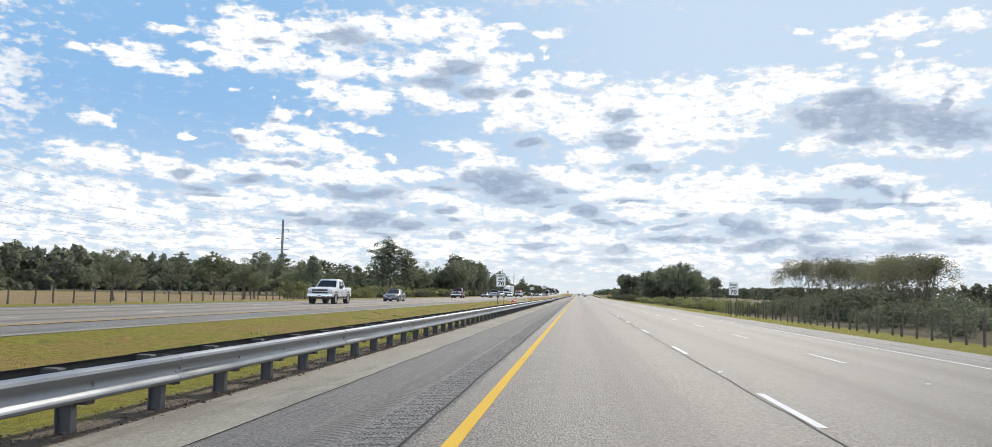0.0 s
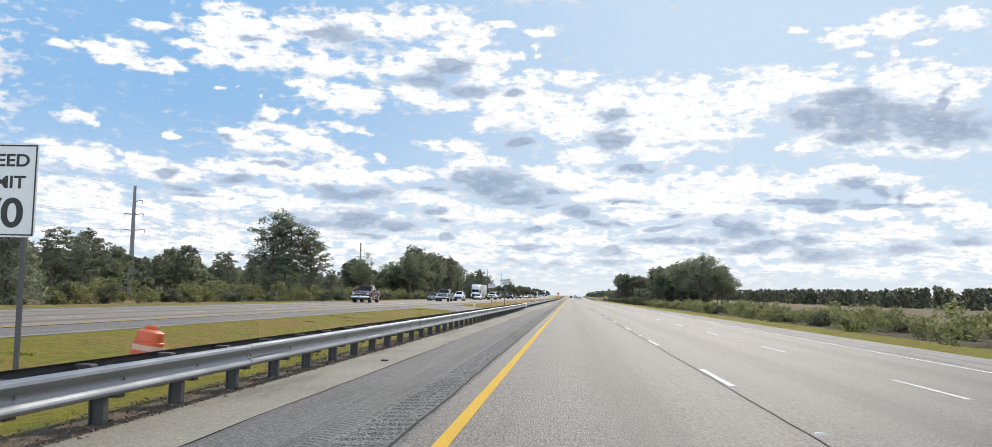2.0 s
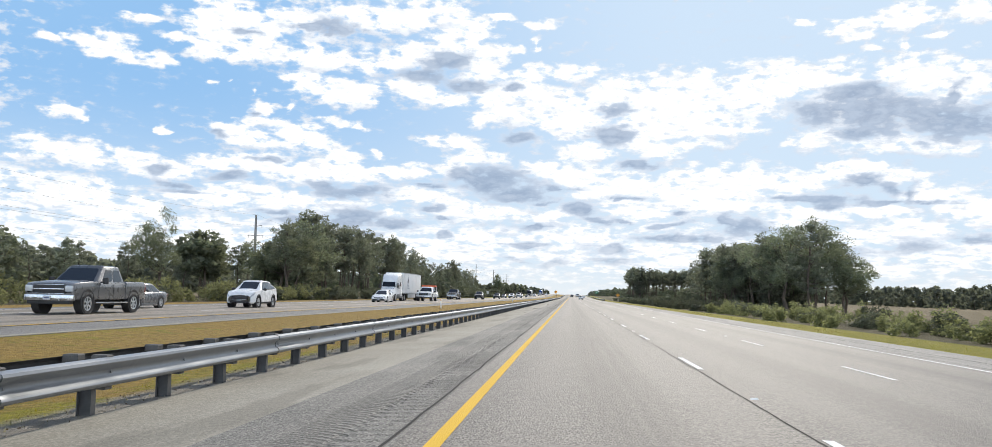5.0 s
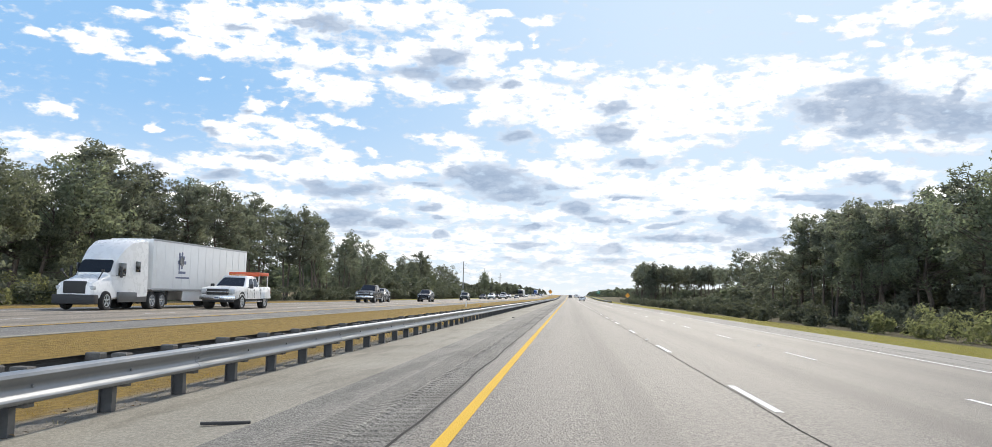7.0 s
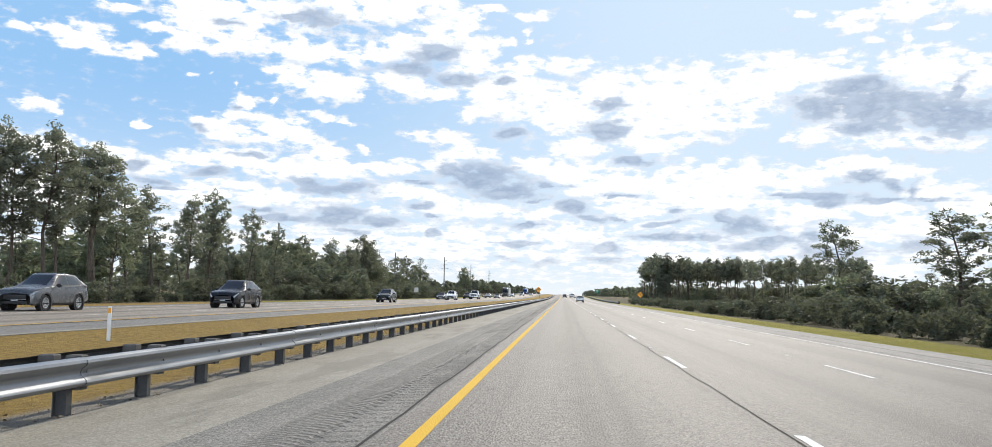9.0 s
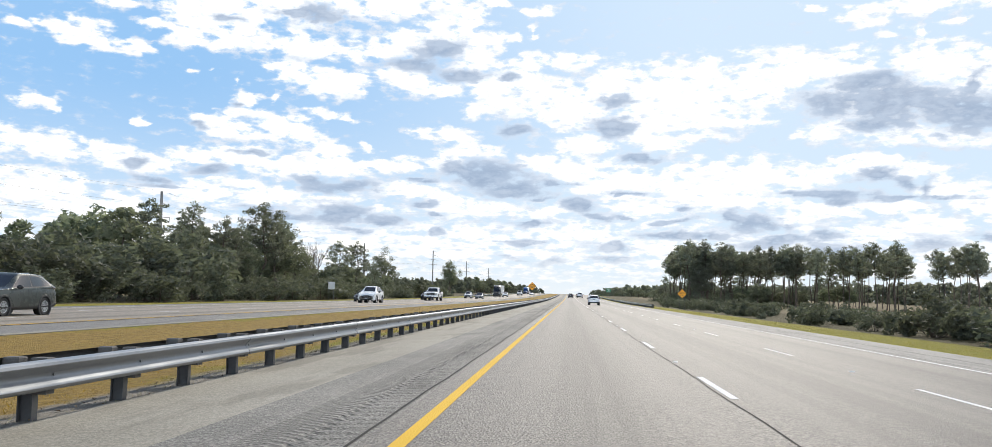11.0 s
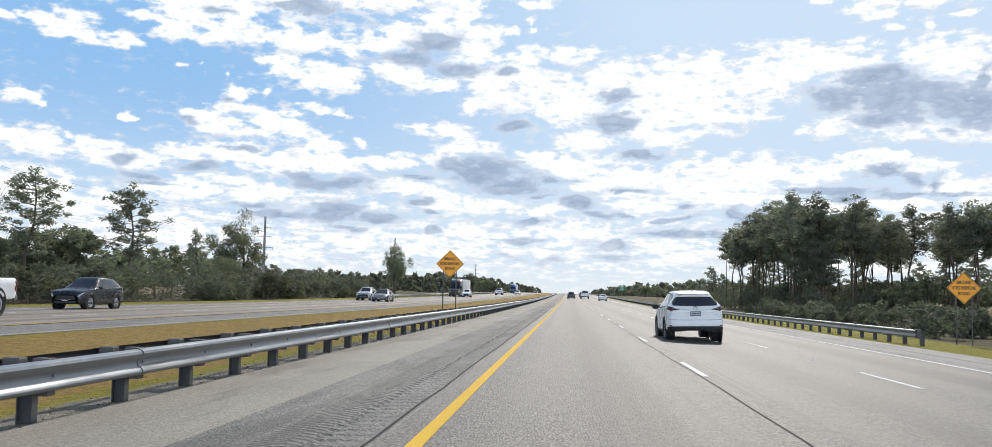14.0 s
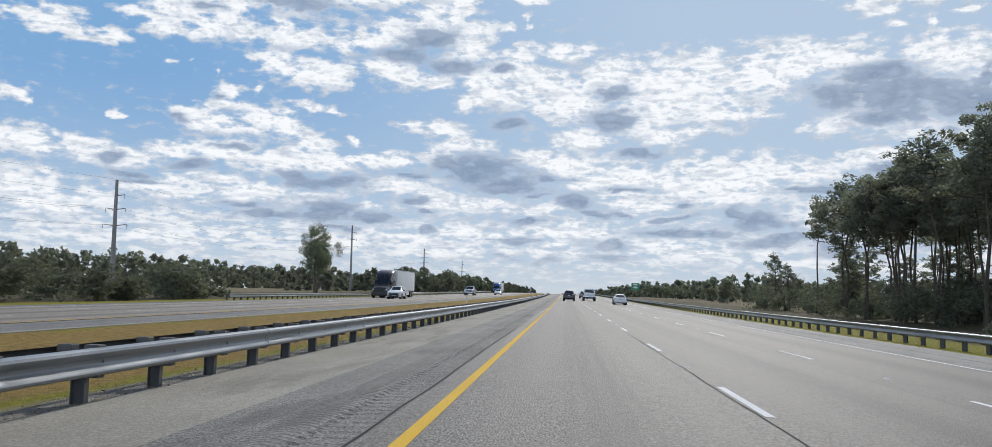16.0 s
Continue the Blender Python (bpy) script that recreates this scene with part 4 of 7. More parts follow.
def diamond_sign(at, centre):
    s = thing("bridge_warning_sign", "orange-yellow diamond bridge ices before road sign on two posts", "road sign", at, "bridge warning signs")
    bm = plate_bm(1.11, 1.11, 0.06, -0.006)
    bmesh.ops.rotate(bm, verts=bm.verts, cent=(0, 0, 0), matrix=Matrix.Rotation(radians(45), 3, "Y"))
    p = part("panel", bm, SIGN_YELLOW, s)
    p.location.z = centre
    b = border(p, 1.11, 1.11, CHEVRON, 0.016, 0.03)
    b.rotation_euler.y = radians(45)
    for text, z in (("BRIDGE", 0.27), ("ICES BEFORE", 0.0), ("ROAD", -0.27)):
        letters(text, 0.215, CHEVRON, p, 0, -0.0085, z, 0.93)
    for x in (-0.36, 0.36):
        u_post(s, x, -0.5, centre + 0.3)
    return s


diamond_sign(pose(-5.15, 564.3, -0.25, 0, 0, 2), 3.14).scale = (0.945, 0.945, 0.945)
diamond_sign(pose(20.2, 562.0, -0.75, 0, 0, -4), 2.7)

green = thing("exit_sign", "small green guide sign with white lettering on posts", "road sign", pose(19.0, 825.0, rise(825) - 0.7, 0, 0, -3))
p = part("panel", plate_bm(2.0, 1.7, 0.08, -0.006), SIGN_GREEN, green)
p.location.z = 3.6
for k, w in enumerate((1.2, 0.8, 1.3)):
    bm = bmesh.new()
    box_bm(bm, -w / 2, w / 2, -0.012, -0.0062, 0.42 - 0.42 * k, 0.60 - 0.42 * k)
    part("lettering_bar", bm, SIGN_WHITE, p)
for x in (-0.7, 0.7):
    u_post(green, x, -0.4, 4.3)


def delineator(x, y, z, tip=0.0):
    d = thing("delineator_post", "thin white delineator post in the median grass", "marker post", pose(x, y, z, 0, tip, 0), "delineator posts")
    bm = bmesh.new()
    box_bm(bm, -0.045, 0.045, -0.012, 0.012, -0.2, 0.82, 0.008)
    part("post", bm, SIGN_WHITE, d)
    bm = bmesh.new()
    box_bm(bm, -0.035, 0.035, -0.016, -0.0125, 0.66, 0.78)
    part("reflector", bm, AMBER, d, "small amber reflector")


for x, y, tip in ((-8.0, 161.0, 5), (-9.6, 354.0, 0), (-9.8, 262.0, -2), (-9.7, 690.0, 0)):
    delineator(x, y, float(np.interp(x, GX, GZ)) + rise(y) + lean(x, y), tip)

# small amber flags on the barrier near the crossing
for y in (147.5, 311.5):
    r = thing("rail_reflector", "small amber reflector block on the guardrail", "reflector", pose((RAIL_A if y < 165 else RAIL_B) - 0.38, y, 0.58 + lean(-3.7, y)))
    bm = bmesh.new()
    box_bm(bm, -0.05, 0.05, -0.02, 0.02, 0.0, 0.11, 0.01)
    part("housing", bm, AMBER, r)

drum = thing("traffic_drum", "faded orange plastic traffic drum tipped over behind the rail", "traffic drum", pose(-5.28, 88.4, -0.18, 0, 8, 20))
bm = bmesh.new()
prof = ((0.30, 0.0), (0.30, 0.05), (0.265, 0.06), (0.26, 0.27), (0.245, 0.28), (0.24, 0.5), (0.225, 0.51), (0.22, 0.70), (0.205, 0.71), (0.195, 0.88), (0.13, 0.92), (0.05, 0.93))
loft_bm(bm, [[(r * math.cos(a * math.tau / 20), r * math.sin(a * math.tau / 20), z) for a in range(20)] for r, z in prof])
part("barrel", bm, ORANGE, drum)
bm = bmesh.new()
cyl_bm(bm, (0, 0, -0.02), (0, 0, 0.06), 0.36, 0.34, 16)
part("base_ring", bm, CHEVRON, drum, "black rubber base ring")
for z0, z1, ra, rb in ((0.31, 0.42, 0.2465, 0.2445), (0.54, 0.64, 0.2285, 0.2265)):
    bm = bmesh.new()
    cyl_bm(bm, (0, 0, z0), (0, 0, z1), ra, rb, 20)
    part("band", bm, plain("faded_band", (0.62, 0.42, 0.32), 0.5), drum, "pale reflective band")
bm = bmesh.new()
box_bm(bm, -0.09, 0.09, -0.015, 0.015, 0.92, 1.0, 0.012)
part("handle", bm, ORANGE, drum)
drum.scale = (1.0, 1.0, 0.8)

# ---- power line ----
POLE = plain("weathered_pole_steel", (0.25, 0.245, 0.235), 0.7, 0.3, 0.18, 0.6, 0.05)
INSUL = plain("grey_insulator", (0.36, 0.37, 0.38), 0.4)
WIRE = plain("cable", (0.12, 0.12, 0.12), 0.6)
POLES = ((-74, 55, 18.5), (-74, 226, 18.6), (-74, 397, 18.8), (-74, 568, 18.8), (-74, 736, 19.0), (-74, 905, 24.5), (-74, 1070, 25), (-73, 1240, 25))
ARMS = ((2.6, 1.5, 1), (4.9, 1.7, -1), (4.9, 1.7, 1), (7.6, 2.1, -1), (7.6, 2.1, 1))
for x, y, h in POLES:
    pl = thing("utility_pole", "tall grey steel power pole with short side arms", "power pole", pose(x, y, -0.6), "power poles")
    bm = bmesh.new()
    cyl_bm(bm, (0, 0, -0.5), (0, 0, h + 0.6), 0.46, 0.24, 12)
    part("shaft", bm, POLE, pl)
    for dz, w, s in ARMS:
        bm = bmesh.new()
        cyl_bm(bm, (0, 0, h + 0.5 - dz), (s * w, 0, h + 0.75 - dz), 0.09, 0.05, 8)
        a = part("arm", bm, POLE, pl)
        bm = bmesh.new()
        cyl_bm(bm, (s * w, 0, h + 0.05 - dz), (s * w, 0, h + 0.72 - dz), 0.06, 0.06, 8)
        part("insulator", bm, INSUL, a)
for (xa, ya, ha), (xb, yb, hb) in zip(POLES, POLES[1:]):
    for dz, w, s in ARMS + ((-0.1, 0.1, 1),):
        cu = bpy.data.curves.new("power_cable", "CURVE")
        cu.dimensions, cu.bevel_depth, cu.bevel_resolution = "3D", 0.013, 0
        sp = cu.splines.new("POLY")
        sp.points.add(16)
        for i in range(17):
            k = i / 16
            sp.points[i].co = (xa + (xb - xa) * k + s * w, ya + (yb - ya) * k, ha + (hb - ha) * k + 0.0 - dz - 3.2 * 4 * k * (1 - k) * 0.8, 1)
        cu.materials.append(WIRE)
        tagged(new("power_cable", cu), "thin dark power cable sagging between poles", "cable", "power cables")

# ---- fences ----
FENCE_WOOD = plain("fence_wood", (0.10, 0.082, 0.064), 0.9, 0, 0.3, 6.0, 0.3)


def fence(label, x, y0, y1, gap, z, h, bend=0.0):
    fe = thing("fence", label, "fence", group="field fences")
    bm = bmesh.new()
    cyl_bm(bm, (0, 0, -0.3), (0, 0, h), 0.07, 0.055, 8)
    me = None
    ys = steps(y0, y1, gap)
    rnd = random.Random(3)
    for y in ys:
        if me is None:
            p = part("post", bm, FENCE_WOOD, fe)
            me = p.data
        else:
            p = new("post", me)
            p.parent = fe
        p.location = (x + bend * (y - y0) + rnd.uniform(-0.1, 0.1), y + rnd.uniform(-0.2, 0.2), z)
        p.rotation_euler = (rnd.uniform(-0.05, 0.05), rnd.uniform(-0.05, 0.05), rnd.random())
    for k in range(4):
        bm = bmesh.new()
        zz = z + h * (0.25 + 0.22 * k)
        cyl_bm(bm, (x, y0, zz), (x + bend * (y1 - y0), y1, zz), 0.005, seg=4)
        part("wire", bm, WIRE, fe)


fence("weathered wooden post fence along the dry field", -36.0, 18, 122, 2.6, -0.34, 1.2)
fence("dark wooden post and wire fence in brush", 18.6, 30, 112, 2.0, -0.72, 1.5)

# ---- trees ----
def foliage(name, dark, lite, glow):
    n = Nodes(name)
    isl = n.add("ShaderNodeNewGeometry").outputs["Random Per Island"]
    clump = n.noise(n.co, 0.7, 3)
    tone = n.math("ADD", n.math("MULTIPLY", isl, 0.5), n.math("MULTIPLY", clump, 0.6))
    col = n.ramp(tone, (0.2, dark), (0.85, lite))
    hue = n.add("ShaderNodeHueSaturation")
    n.link(n.math("ADD", n.math("MULTIPLY", n.per_object(), 0.03), 0.49), hue.inputs["Hue"])
    n.link(n.math("ADD", n.math("MULTIPLY", n.per_object(), 0.45), 0.8), hue.inputs["Value"])
    n.link(col, hue.inputs["Color"])
    n.set(hue.outputs[0], 0.7, 0, 0.2)
    tl = n.add("ShaderNodeBsdfTranslucent")
    n.link(n.mix(1.0, hue.outputs[0], (1.5, 1.55, 1.2), "MULTIPLY"), tl.inputs["Color"])
    mx = n.add("ShaderNodeMixShader")
    mx.inputs[0].default_value = glow
    n.link(n.p.outputs[0], mx.inputs[1])
    n.link(tl.outputs[0], mx.inputs[2])
    n.link(mx.outputs[0], n.out.inputs["Surface"])
    return n.m


PINE_LEAF = foliage("pine_needles", (0.105, 0.113, 0.092), (0.215, 0.225, 0.178), 0.46)
OAK_LEAF = foliage("broad_leaves", (0.103, 0.114, 0.082), (0.212, 0.226, 0.158), 0.46)
OLIVE_LEAF = foliage("thin_olive_leaves", (0.09, 0.088, 0.058), (0.20, 0.185, 0.125), 0.36)
LOW_LEAF = foliage("low_brush_leaves", (0.125, 0.132, 0.068), (0.260, 0.262, 0.138), 0.50)
BRUSH_LEAF = foliage("brush_leaves", (0.064, 0.070, 0.052), (0.146, 0.152, 0.108), 0.34)


def bark_material():
    n = Nodes("bark")
    a = n.noise(n.scaled(n.co, (6, 6, 1.2)), 1.5, 5, 0.65)
    n.bump(a, 0.9, 0.05)
    return n.set(n.ramp(a, (0.3, (0.045, 0.036, 0.028)), (0.7, (0.16, 0.125, 0.095))), 0.9)


BARK = bark_material()


def leaves(puffs, per, size, r, slim=0.5, droop=0.0):
    """Small leaf sprays scattered through clumps (x, y, z, radius, flatness)."""
    p = np.array(puffs)
    k = np.repeat(np.arange(len(p)), per)
    n = len(k)
    d = r.normal(size=(n, 3))
    d /= np.linalg.norm(d, axis=1)[:, None]
    rad = p[k, 3] * (0.35 + 0.75 * r.random(n) ** 0.7)
    c = p[k, :3] + d * rad[:, None] * np.stack([np.ones(n), np.ones(n), p[k, 4]], 1)
    u = r.normal(size=(n, 3))
    u[:, 2] = u[:, 2] * 0.7 - droop
    u /= np.linalg.norm(u, axis=1)[:, None]
    w = np.cross(u, r.normal(size=(n, 3)))
    w /= np.linalg.norm(w, axis=1)[:, None]
    s = (size * (0.6 + 0.8 * r.random(n)))[:, None]
    a, e, b = c - u * s * 0.5 + w * s * slim * 0.5, c - u * s * 0.4 - w * s * slim * 0.5, c + u * s * 0.6
    i = np.arange(n)
    return np.concatenate([a, e, b]), np.stack([i, i + n, i + 2 * n], 1)


def limb_mesh(name, trunk, limbs):
    bm = bmesh.new()
    for (p, r0), (q, r1) in zip(trunk, trunk[1:]):
        cyl_bm(bm, p, q, r0, r1, 8)
    for p, q, r0, r1 in limbs:
        m = (Vector(p) + Vector(q)) / 2 + Vector((0, 0, -0.12 * (Vector(q) - Vector(p)).length))
        cyl_bm(bm, p, m, r0, (r0 + r1) / 2, 3)
        cyl_bm(bm, m, q, (r0 + r1) / 2, r1, 3)
    me = bpy.data.meshes.new(name)
    bm.to_mesh(me)
    bm.free()
    me.materials.append(BARK)
    return me


def tree_of(name, label, category, trunk_me, crown, material, group):
    ob = thing(name, label, category, group=group)
    t = new("trunk", trunk_me)
    t.parent = ob
    if crown is not None:
        c = new("crown", fast_mesh("crown", crown[0], crown[1], material))
        c.parent = ob
    return ob


def bent_trunk(h, r0, r, n=5, bend=0.25):
    x = y = 0.0
    out = []
    for i in range(n + 1):
        k = i / n
        out.append(((x, y, h * k - (0.4 if i == 0 else 0)), r0 * (1 - 0.82 * k)))
        x += r.normal() * bend
        y += r.normal() * bend
    return out


def on_trunk(trunk, z):
    for (p, _), (q, _) in zip(trunk, trunk[1:]):
        if p[2] <= z <= q[2]:
            k = (z - p[2]) / (q[2] - p[2])
            return tuple(p[i] + (q[i] - p[i]) * k for i in range(3))
    return trunk[-1][0]


def pine(seed, h=13.0, low=0.42, spread=2.7, count=36, per=44, size=0.27, stem=0.17):
    """A loblolly pine: bare stem below, uneven tufts on spreading limbs above."""
    r = np.random.default_rng(seed)
    tr = bent_trunk(h * 0.97, stem, r)
    puffs, limbs = [], []
    for i in range(count):
        k = (i + r.random()) / count
        t = low + (1 - low) * k
        reach = spread * (0.30 + 0.70 * math.sin(math.pi * min(1.0, 0.14 + 0.88 * k)) ** 0.8) * (0.42 + 0.68 * r.random())
        a = i * 2.4 + r.normal() * 0.5
        b = on_trunk(tr, h * t * 0.93)
        lift = reach * (0.10 + 0.35 * r.random())
        q = (b[0] + reach * math.cos(a), b[1] + reach * math.sin(a), h * t * 0.95 + lift)
        limbs.append((b, q, 0.055, 0.018))
        for f in (1.0, 0.78, 0.52) if reach > 1.2 else (1.0, 0.6):
            c = [b[j] + (q[j] - b[j]) * f for j in range(3)]
            puffs.append((c[0] + r.normal() * 0.26, c[1] + r.normal() * 0.26, c[2] + 0.12 + r.normal() * 0.14, 0.34 + 0.30 * r.random(), 0.72))
    puffs.append((*tr[-1][0][:2], h, 0.5, 0.8))
    return tr, limbs, leaves(puffs, per, size, r, 0.5)


def broadleaf(seed, h=11.0, width=3.6, count=44, per=130, low=0.22, size=0.26):
    """A spreading hardwood with lobed, uneven outline."""
    r = np.random.default_rng(seed)
    tr = bent_trunk(h * 0.72, 0.24, r, 4, 0.2)
    puffs, limbs = [], []
    lobes = [(r.normal() * width * 0.35, r.normal() * width * 0.35, h * (0.38 + 0.34 * r.random()), width * (0.45 + 0.3 * r.random())) for _ in range(6)]
    lobes.append((0, 0, h * 0.78, width * 0.55))
    for i in range(count):
        lx, ly, lz, lr = lobes[i % len(lobes)]
        d = r.normal(size=3)
        d /= np.linalg.norm(d)
        z = max(h * low * (0.8 + 0.6 * r.random()), lz + d[2] * lr * 0.9)
        q = (lx + d[0] * lr, ly + d[1] * lr, z)
        puffs.append((*q, 0.65 + 0.55 * r.random(), 0.75))
        if i % 2 == 0:
            limbs.append((on_trunk(tr, min(z * 0.7, h * 0.7)), q, 0.06, 0.015))
    return tr, limbs, leaves(puffs, per, size, r, 0.62)


def cedar(seed, h=5.5, width=1.5, count=40, per=90):
    """A dense dark cone of an evergreen."""
    r = np.random.default_rng(seed)
    tr = bent_trunk(h * 0.95, 0.12, r, 4, 0.05)
    puffs = []
    for i in range(count):
        t = 0.04 + 0.93 * i / count
        a, reach = i * 2.4, width * (1 - t) ** 0.75 * (0.5 + 0.5 * r.random())
        puffs.append((reach * math.cos(a), reach * math.sin(a), h * t, 0.30 + 0.35 * (1 - t), 0.9))
    return tr, [], leaves(puffs, per, 0.3, r, 0.4)


def shrub(seed, h=3.0, width=1.7, count=20, per=80, size=0.25):
    r = np.random.default_rng(seed)
    puffs, limbs = [], []
    for i in range(count):
        a, rad = r.random() * math.tau, width * r.random() ** 0.6
        z = h * (0.12 + 0.85 * r.random() * (1 - 0.35 * rad / width))
        puffs.append((rad * math.cos(a), rad * math.sin(a), z, 0.40 + 0.35 * r.random(), 0.85))
        limbs.append(((0.1 * math.cos(a), 0.1 * math.sin(a), -0.2), puffs[-1][:3], 0.03, 0.008))
    return [((0, 0, -0.3), 0.06), ((0, 0, h * 0.5), 0.02)], limbs, leaves(puffs, per, size, r, 0.6)


def twigs(seed, h=9.0, width=4.0, leafy=True, stems=7):
    """Many fine upward limbs, thinly leafed or bare."""
    r = np.random.default_rng(seed)
    limbs, tips = [], []

    def grow(p, d, length, rad, level):
        q = tuple(p[i] + d[i] * length for i in range(3))
        limbs.append((p, q, rad, rad * 0.6))
        if level == 0:
            tips.append((*q, 0.6 + 0.5 * r.random(), 0.8))
            return
        for _ in range(3):
            e = np.array(d) + r.normal(size=3) * 0.42
            e[2] += 0.12
            e /= np.linalg.norm(e)
            grow(q, tuple(e), length * (0.70 + 0.2 * r.random()), rad * 0.55, level - 1)

    for s in range(stems):
        a = s * math.tau / stems + r.random()
        lean = width / h * (0.25 + 0.35 * r.random())
        d = np.array((math.cos(a) * lean, math.sin(a) * lean, 1.0))
        grow((0.15 * math.cos(a), 0.15 * math.sin(a), -0.3), tuple(d / np.linalg.norm(d)), h * 0.29, 0.08 if leafy else 0.12, 3)
    return [((0, 0, -0.3), 0.2), ((0, 0, h * 0.12), 0.14)], limbs, leaves(tips, 40, 0.17, r, 0.6) if leafy else None


def species(label, category, group, material, makers):
    kinds = []
    for made in makers:
        tr, limbs, crown = made
        ob = tree_of(category.replace(" ", "_"), label, category, limb_mesh("trunk", tr, limbs), crown, material, group)
        kinds.append(ob)
    return kinds


PINES = species("tall loblolly pine with a bare stem and tufted crown", "pine tree", "roadside pines", PINE_LEAF,
                [pine(11), pine(12, spread=3.0, low=0.35, count=38), pine(13, spread=2.3, count=30), pine(14, low=0.5, spread=2.9), pine(15, low=0.24, spread=2.7, count=44)])
STEMS = species("slender pine of a planted stand with a high crown", "planted pine", "planted pines", PINE_LEAF,
                [pine(31, low=0.60, spread=2.4, count=26, per=44, stem=0.12), pine(32, low=0.66, spread=2.1, count=22, per=44, stem=0.11), pine(33, low=0.55, spread=2.6, count=26, per=44, stem=0.13)])
OAKS = species("spreading dark green broadleaf tree at the roadside", "broadleaf tree", "roadside hardwoods", OAK_LEAF,
               [broadleaf(21), broadleaf(22, width=3.0), broadleaf(23, width=4.2, count=54), broadleaf(24, width=3.2, low=0.1)])
CEDARS = species("dense dark evergreen tree in the field edge", "evergreen tree", "field evergreens", PINE_LEAF, [cedar(41), cedar(42, width=1.9)])
SHRUBS = species("grey-green bush in the roadside brush", "bush", "roadside bushes", BRUSH_LEAF,
                 [shrub(51), shrub(52, width=2.2), shrub(53, h=3.0, width=1.3), shrub(54, width=1.9, count=24)])
AIRY = species("thinly leafed olive tree with many fine limbs", "olive tree", "thin olive trees", OLIVE_LEAF, [twigs(61, width=5.5), twigs(62, width=6.5)])
BARE = species("leafless grey tree with fine upright branches", "bare tree", "bare trees", OLIVE_LEAF, [twigs(71, 9.0, 3.6, False, 6)])
SIZE = {"pine": (PINES, 13.0), "stem": (STEMS, 13.0), "oak": (OAKS, 11.0), "cedar": (CEDARS, 5.5), "bush": (SHRUBS, 3.0), "airy": (AIRY, 9.0), "bare": (BARE, 9.0)}
LIGHT_PINES = species("pine in the depth of the roadside wood", "wood pine", "wood trees", PINE_LEAF,
                      [(t, l[::3], c) for t, l, c in (pine(17, per=24, count=30, size=0.42), pine(18, per=24, spread=3.0, low=0.35, count=30, size=0.42))])
LIGHT_OAKS = species("broadleaf tree in the depth of the roadside wood", "wood tree", "wood trees", OAK_LEAF,
                     [(t, l[::4], c) for t, l, c in (broadleaf(27, per=34, size=0.66), broadleaf(28, width=3.0, per=34, size=0.66))])
FULL = species("full dark hardwood with a round crown near the road", "hardwood tree", "roadside hardwood crowns", OAK_LEAF,
               [broadleaf(25, width=3.3, low=0.1, count=60, per=160, size=0.195), broadleaf(26, width=3.7, low=0.12, count=64, per=160, size=0.195)])
SIZE["full"] = (FULL, 11.0)
SIZE["pine_in"], SIZE["oak_in"] = (LIGHT_PINES, 13.0), (LIGHT_OAKS, 11.0)
used = set()
trees = random.Random(5)


def plant(kind, x, y, h, wide=1.0, pick=None):
    kinds, unit = SIZE[kind]
    ob = kinds[pick if pick is not None else trees.randrange(len(kinds))]
    z = float(np.interp(x, GX, GZ)) + rise(y)
    s = h / unit
    m = Matrix.LocRotScale((x, y, z), Euler((0, 0, trees.random() * math.tau)), None)
    if ob.name in used:
        ob = copy_thing(ob, m)
    else:
        used.add(ob.name)
        ob.matrix_basis = m
    ob.scale = (s * wide, s * wide, s)
    return ob


def belt(kinds, x0, x1, y0, y1, count, h0, h1, wide=1.0):
    """Trees spread through a strip, evenly but not in rows."""
    for i in range(count):
        k = (i + trees.random()) / count
        plant(trees.choice(kinds), x0 + (x1 - x0) * trees.random(), y0 + (y1 - y0) * k, h0 + (h1 - h0) * trees.random(), wide * trees.uniform(0.85, 1.2))


def brush(label, x0, x1, y0, y1, count, h0, h1, seed, size=0.34, leaf=BRUSH_LEAF):
    """A thicket that nobody could count, in one mesh."""
    r = np.random.default_rng(seed)
    puffs = []
    for i in range(count):
        x, y = x0 + (x1 - x0) * r.random(), y0 + (y1 - y0) * (i + r.random()) / count
        h = h0 + (h1 - h0) * r.random()
        z = float(np.interp(x, GX, GZ)) + rise(y)
        for q in range(9):
            a, rad = r.random() * math.tau, 0.6 * h * r.random() ** 0.6
            puffs.append((x + rad * math.cos(a), y + rad * math.sin(a), z + h * (0.08 + 0.9 * r.random() * (1 - 0.4 * rad / h)), 0.17 * h + 0.15, 0.85))
    ob = tagged(new("brush"), label, "brush", kind="stuff")
    c = new("leaves", fast_mesh("leaves", *leaves(puffs, 54, size * 0.84, r, 0.55), leaf))
    c.parent = ob


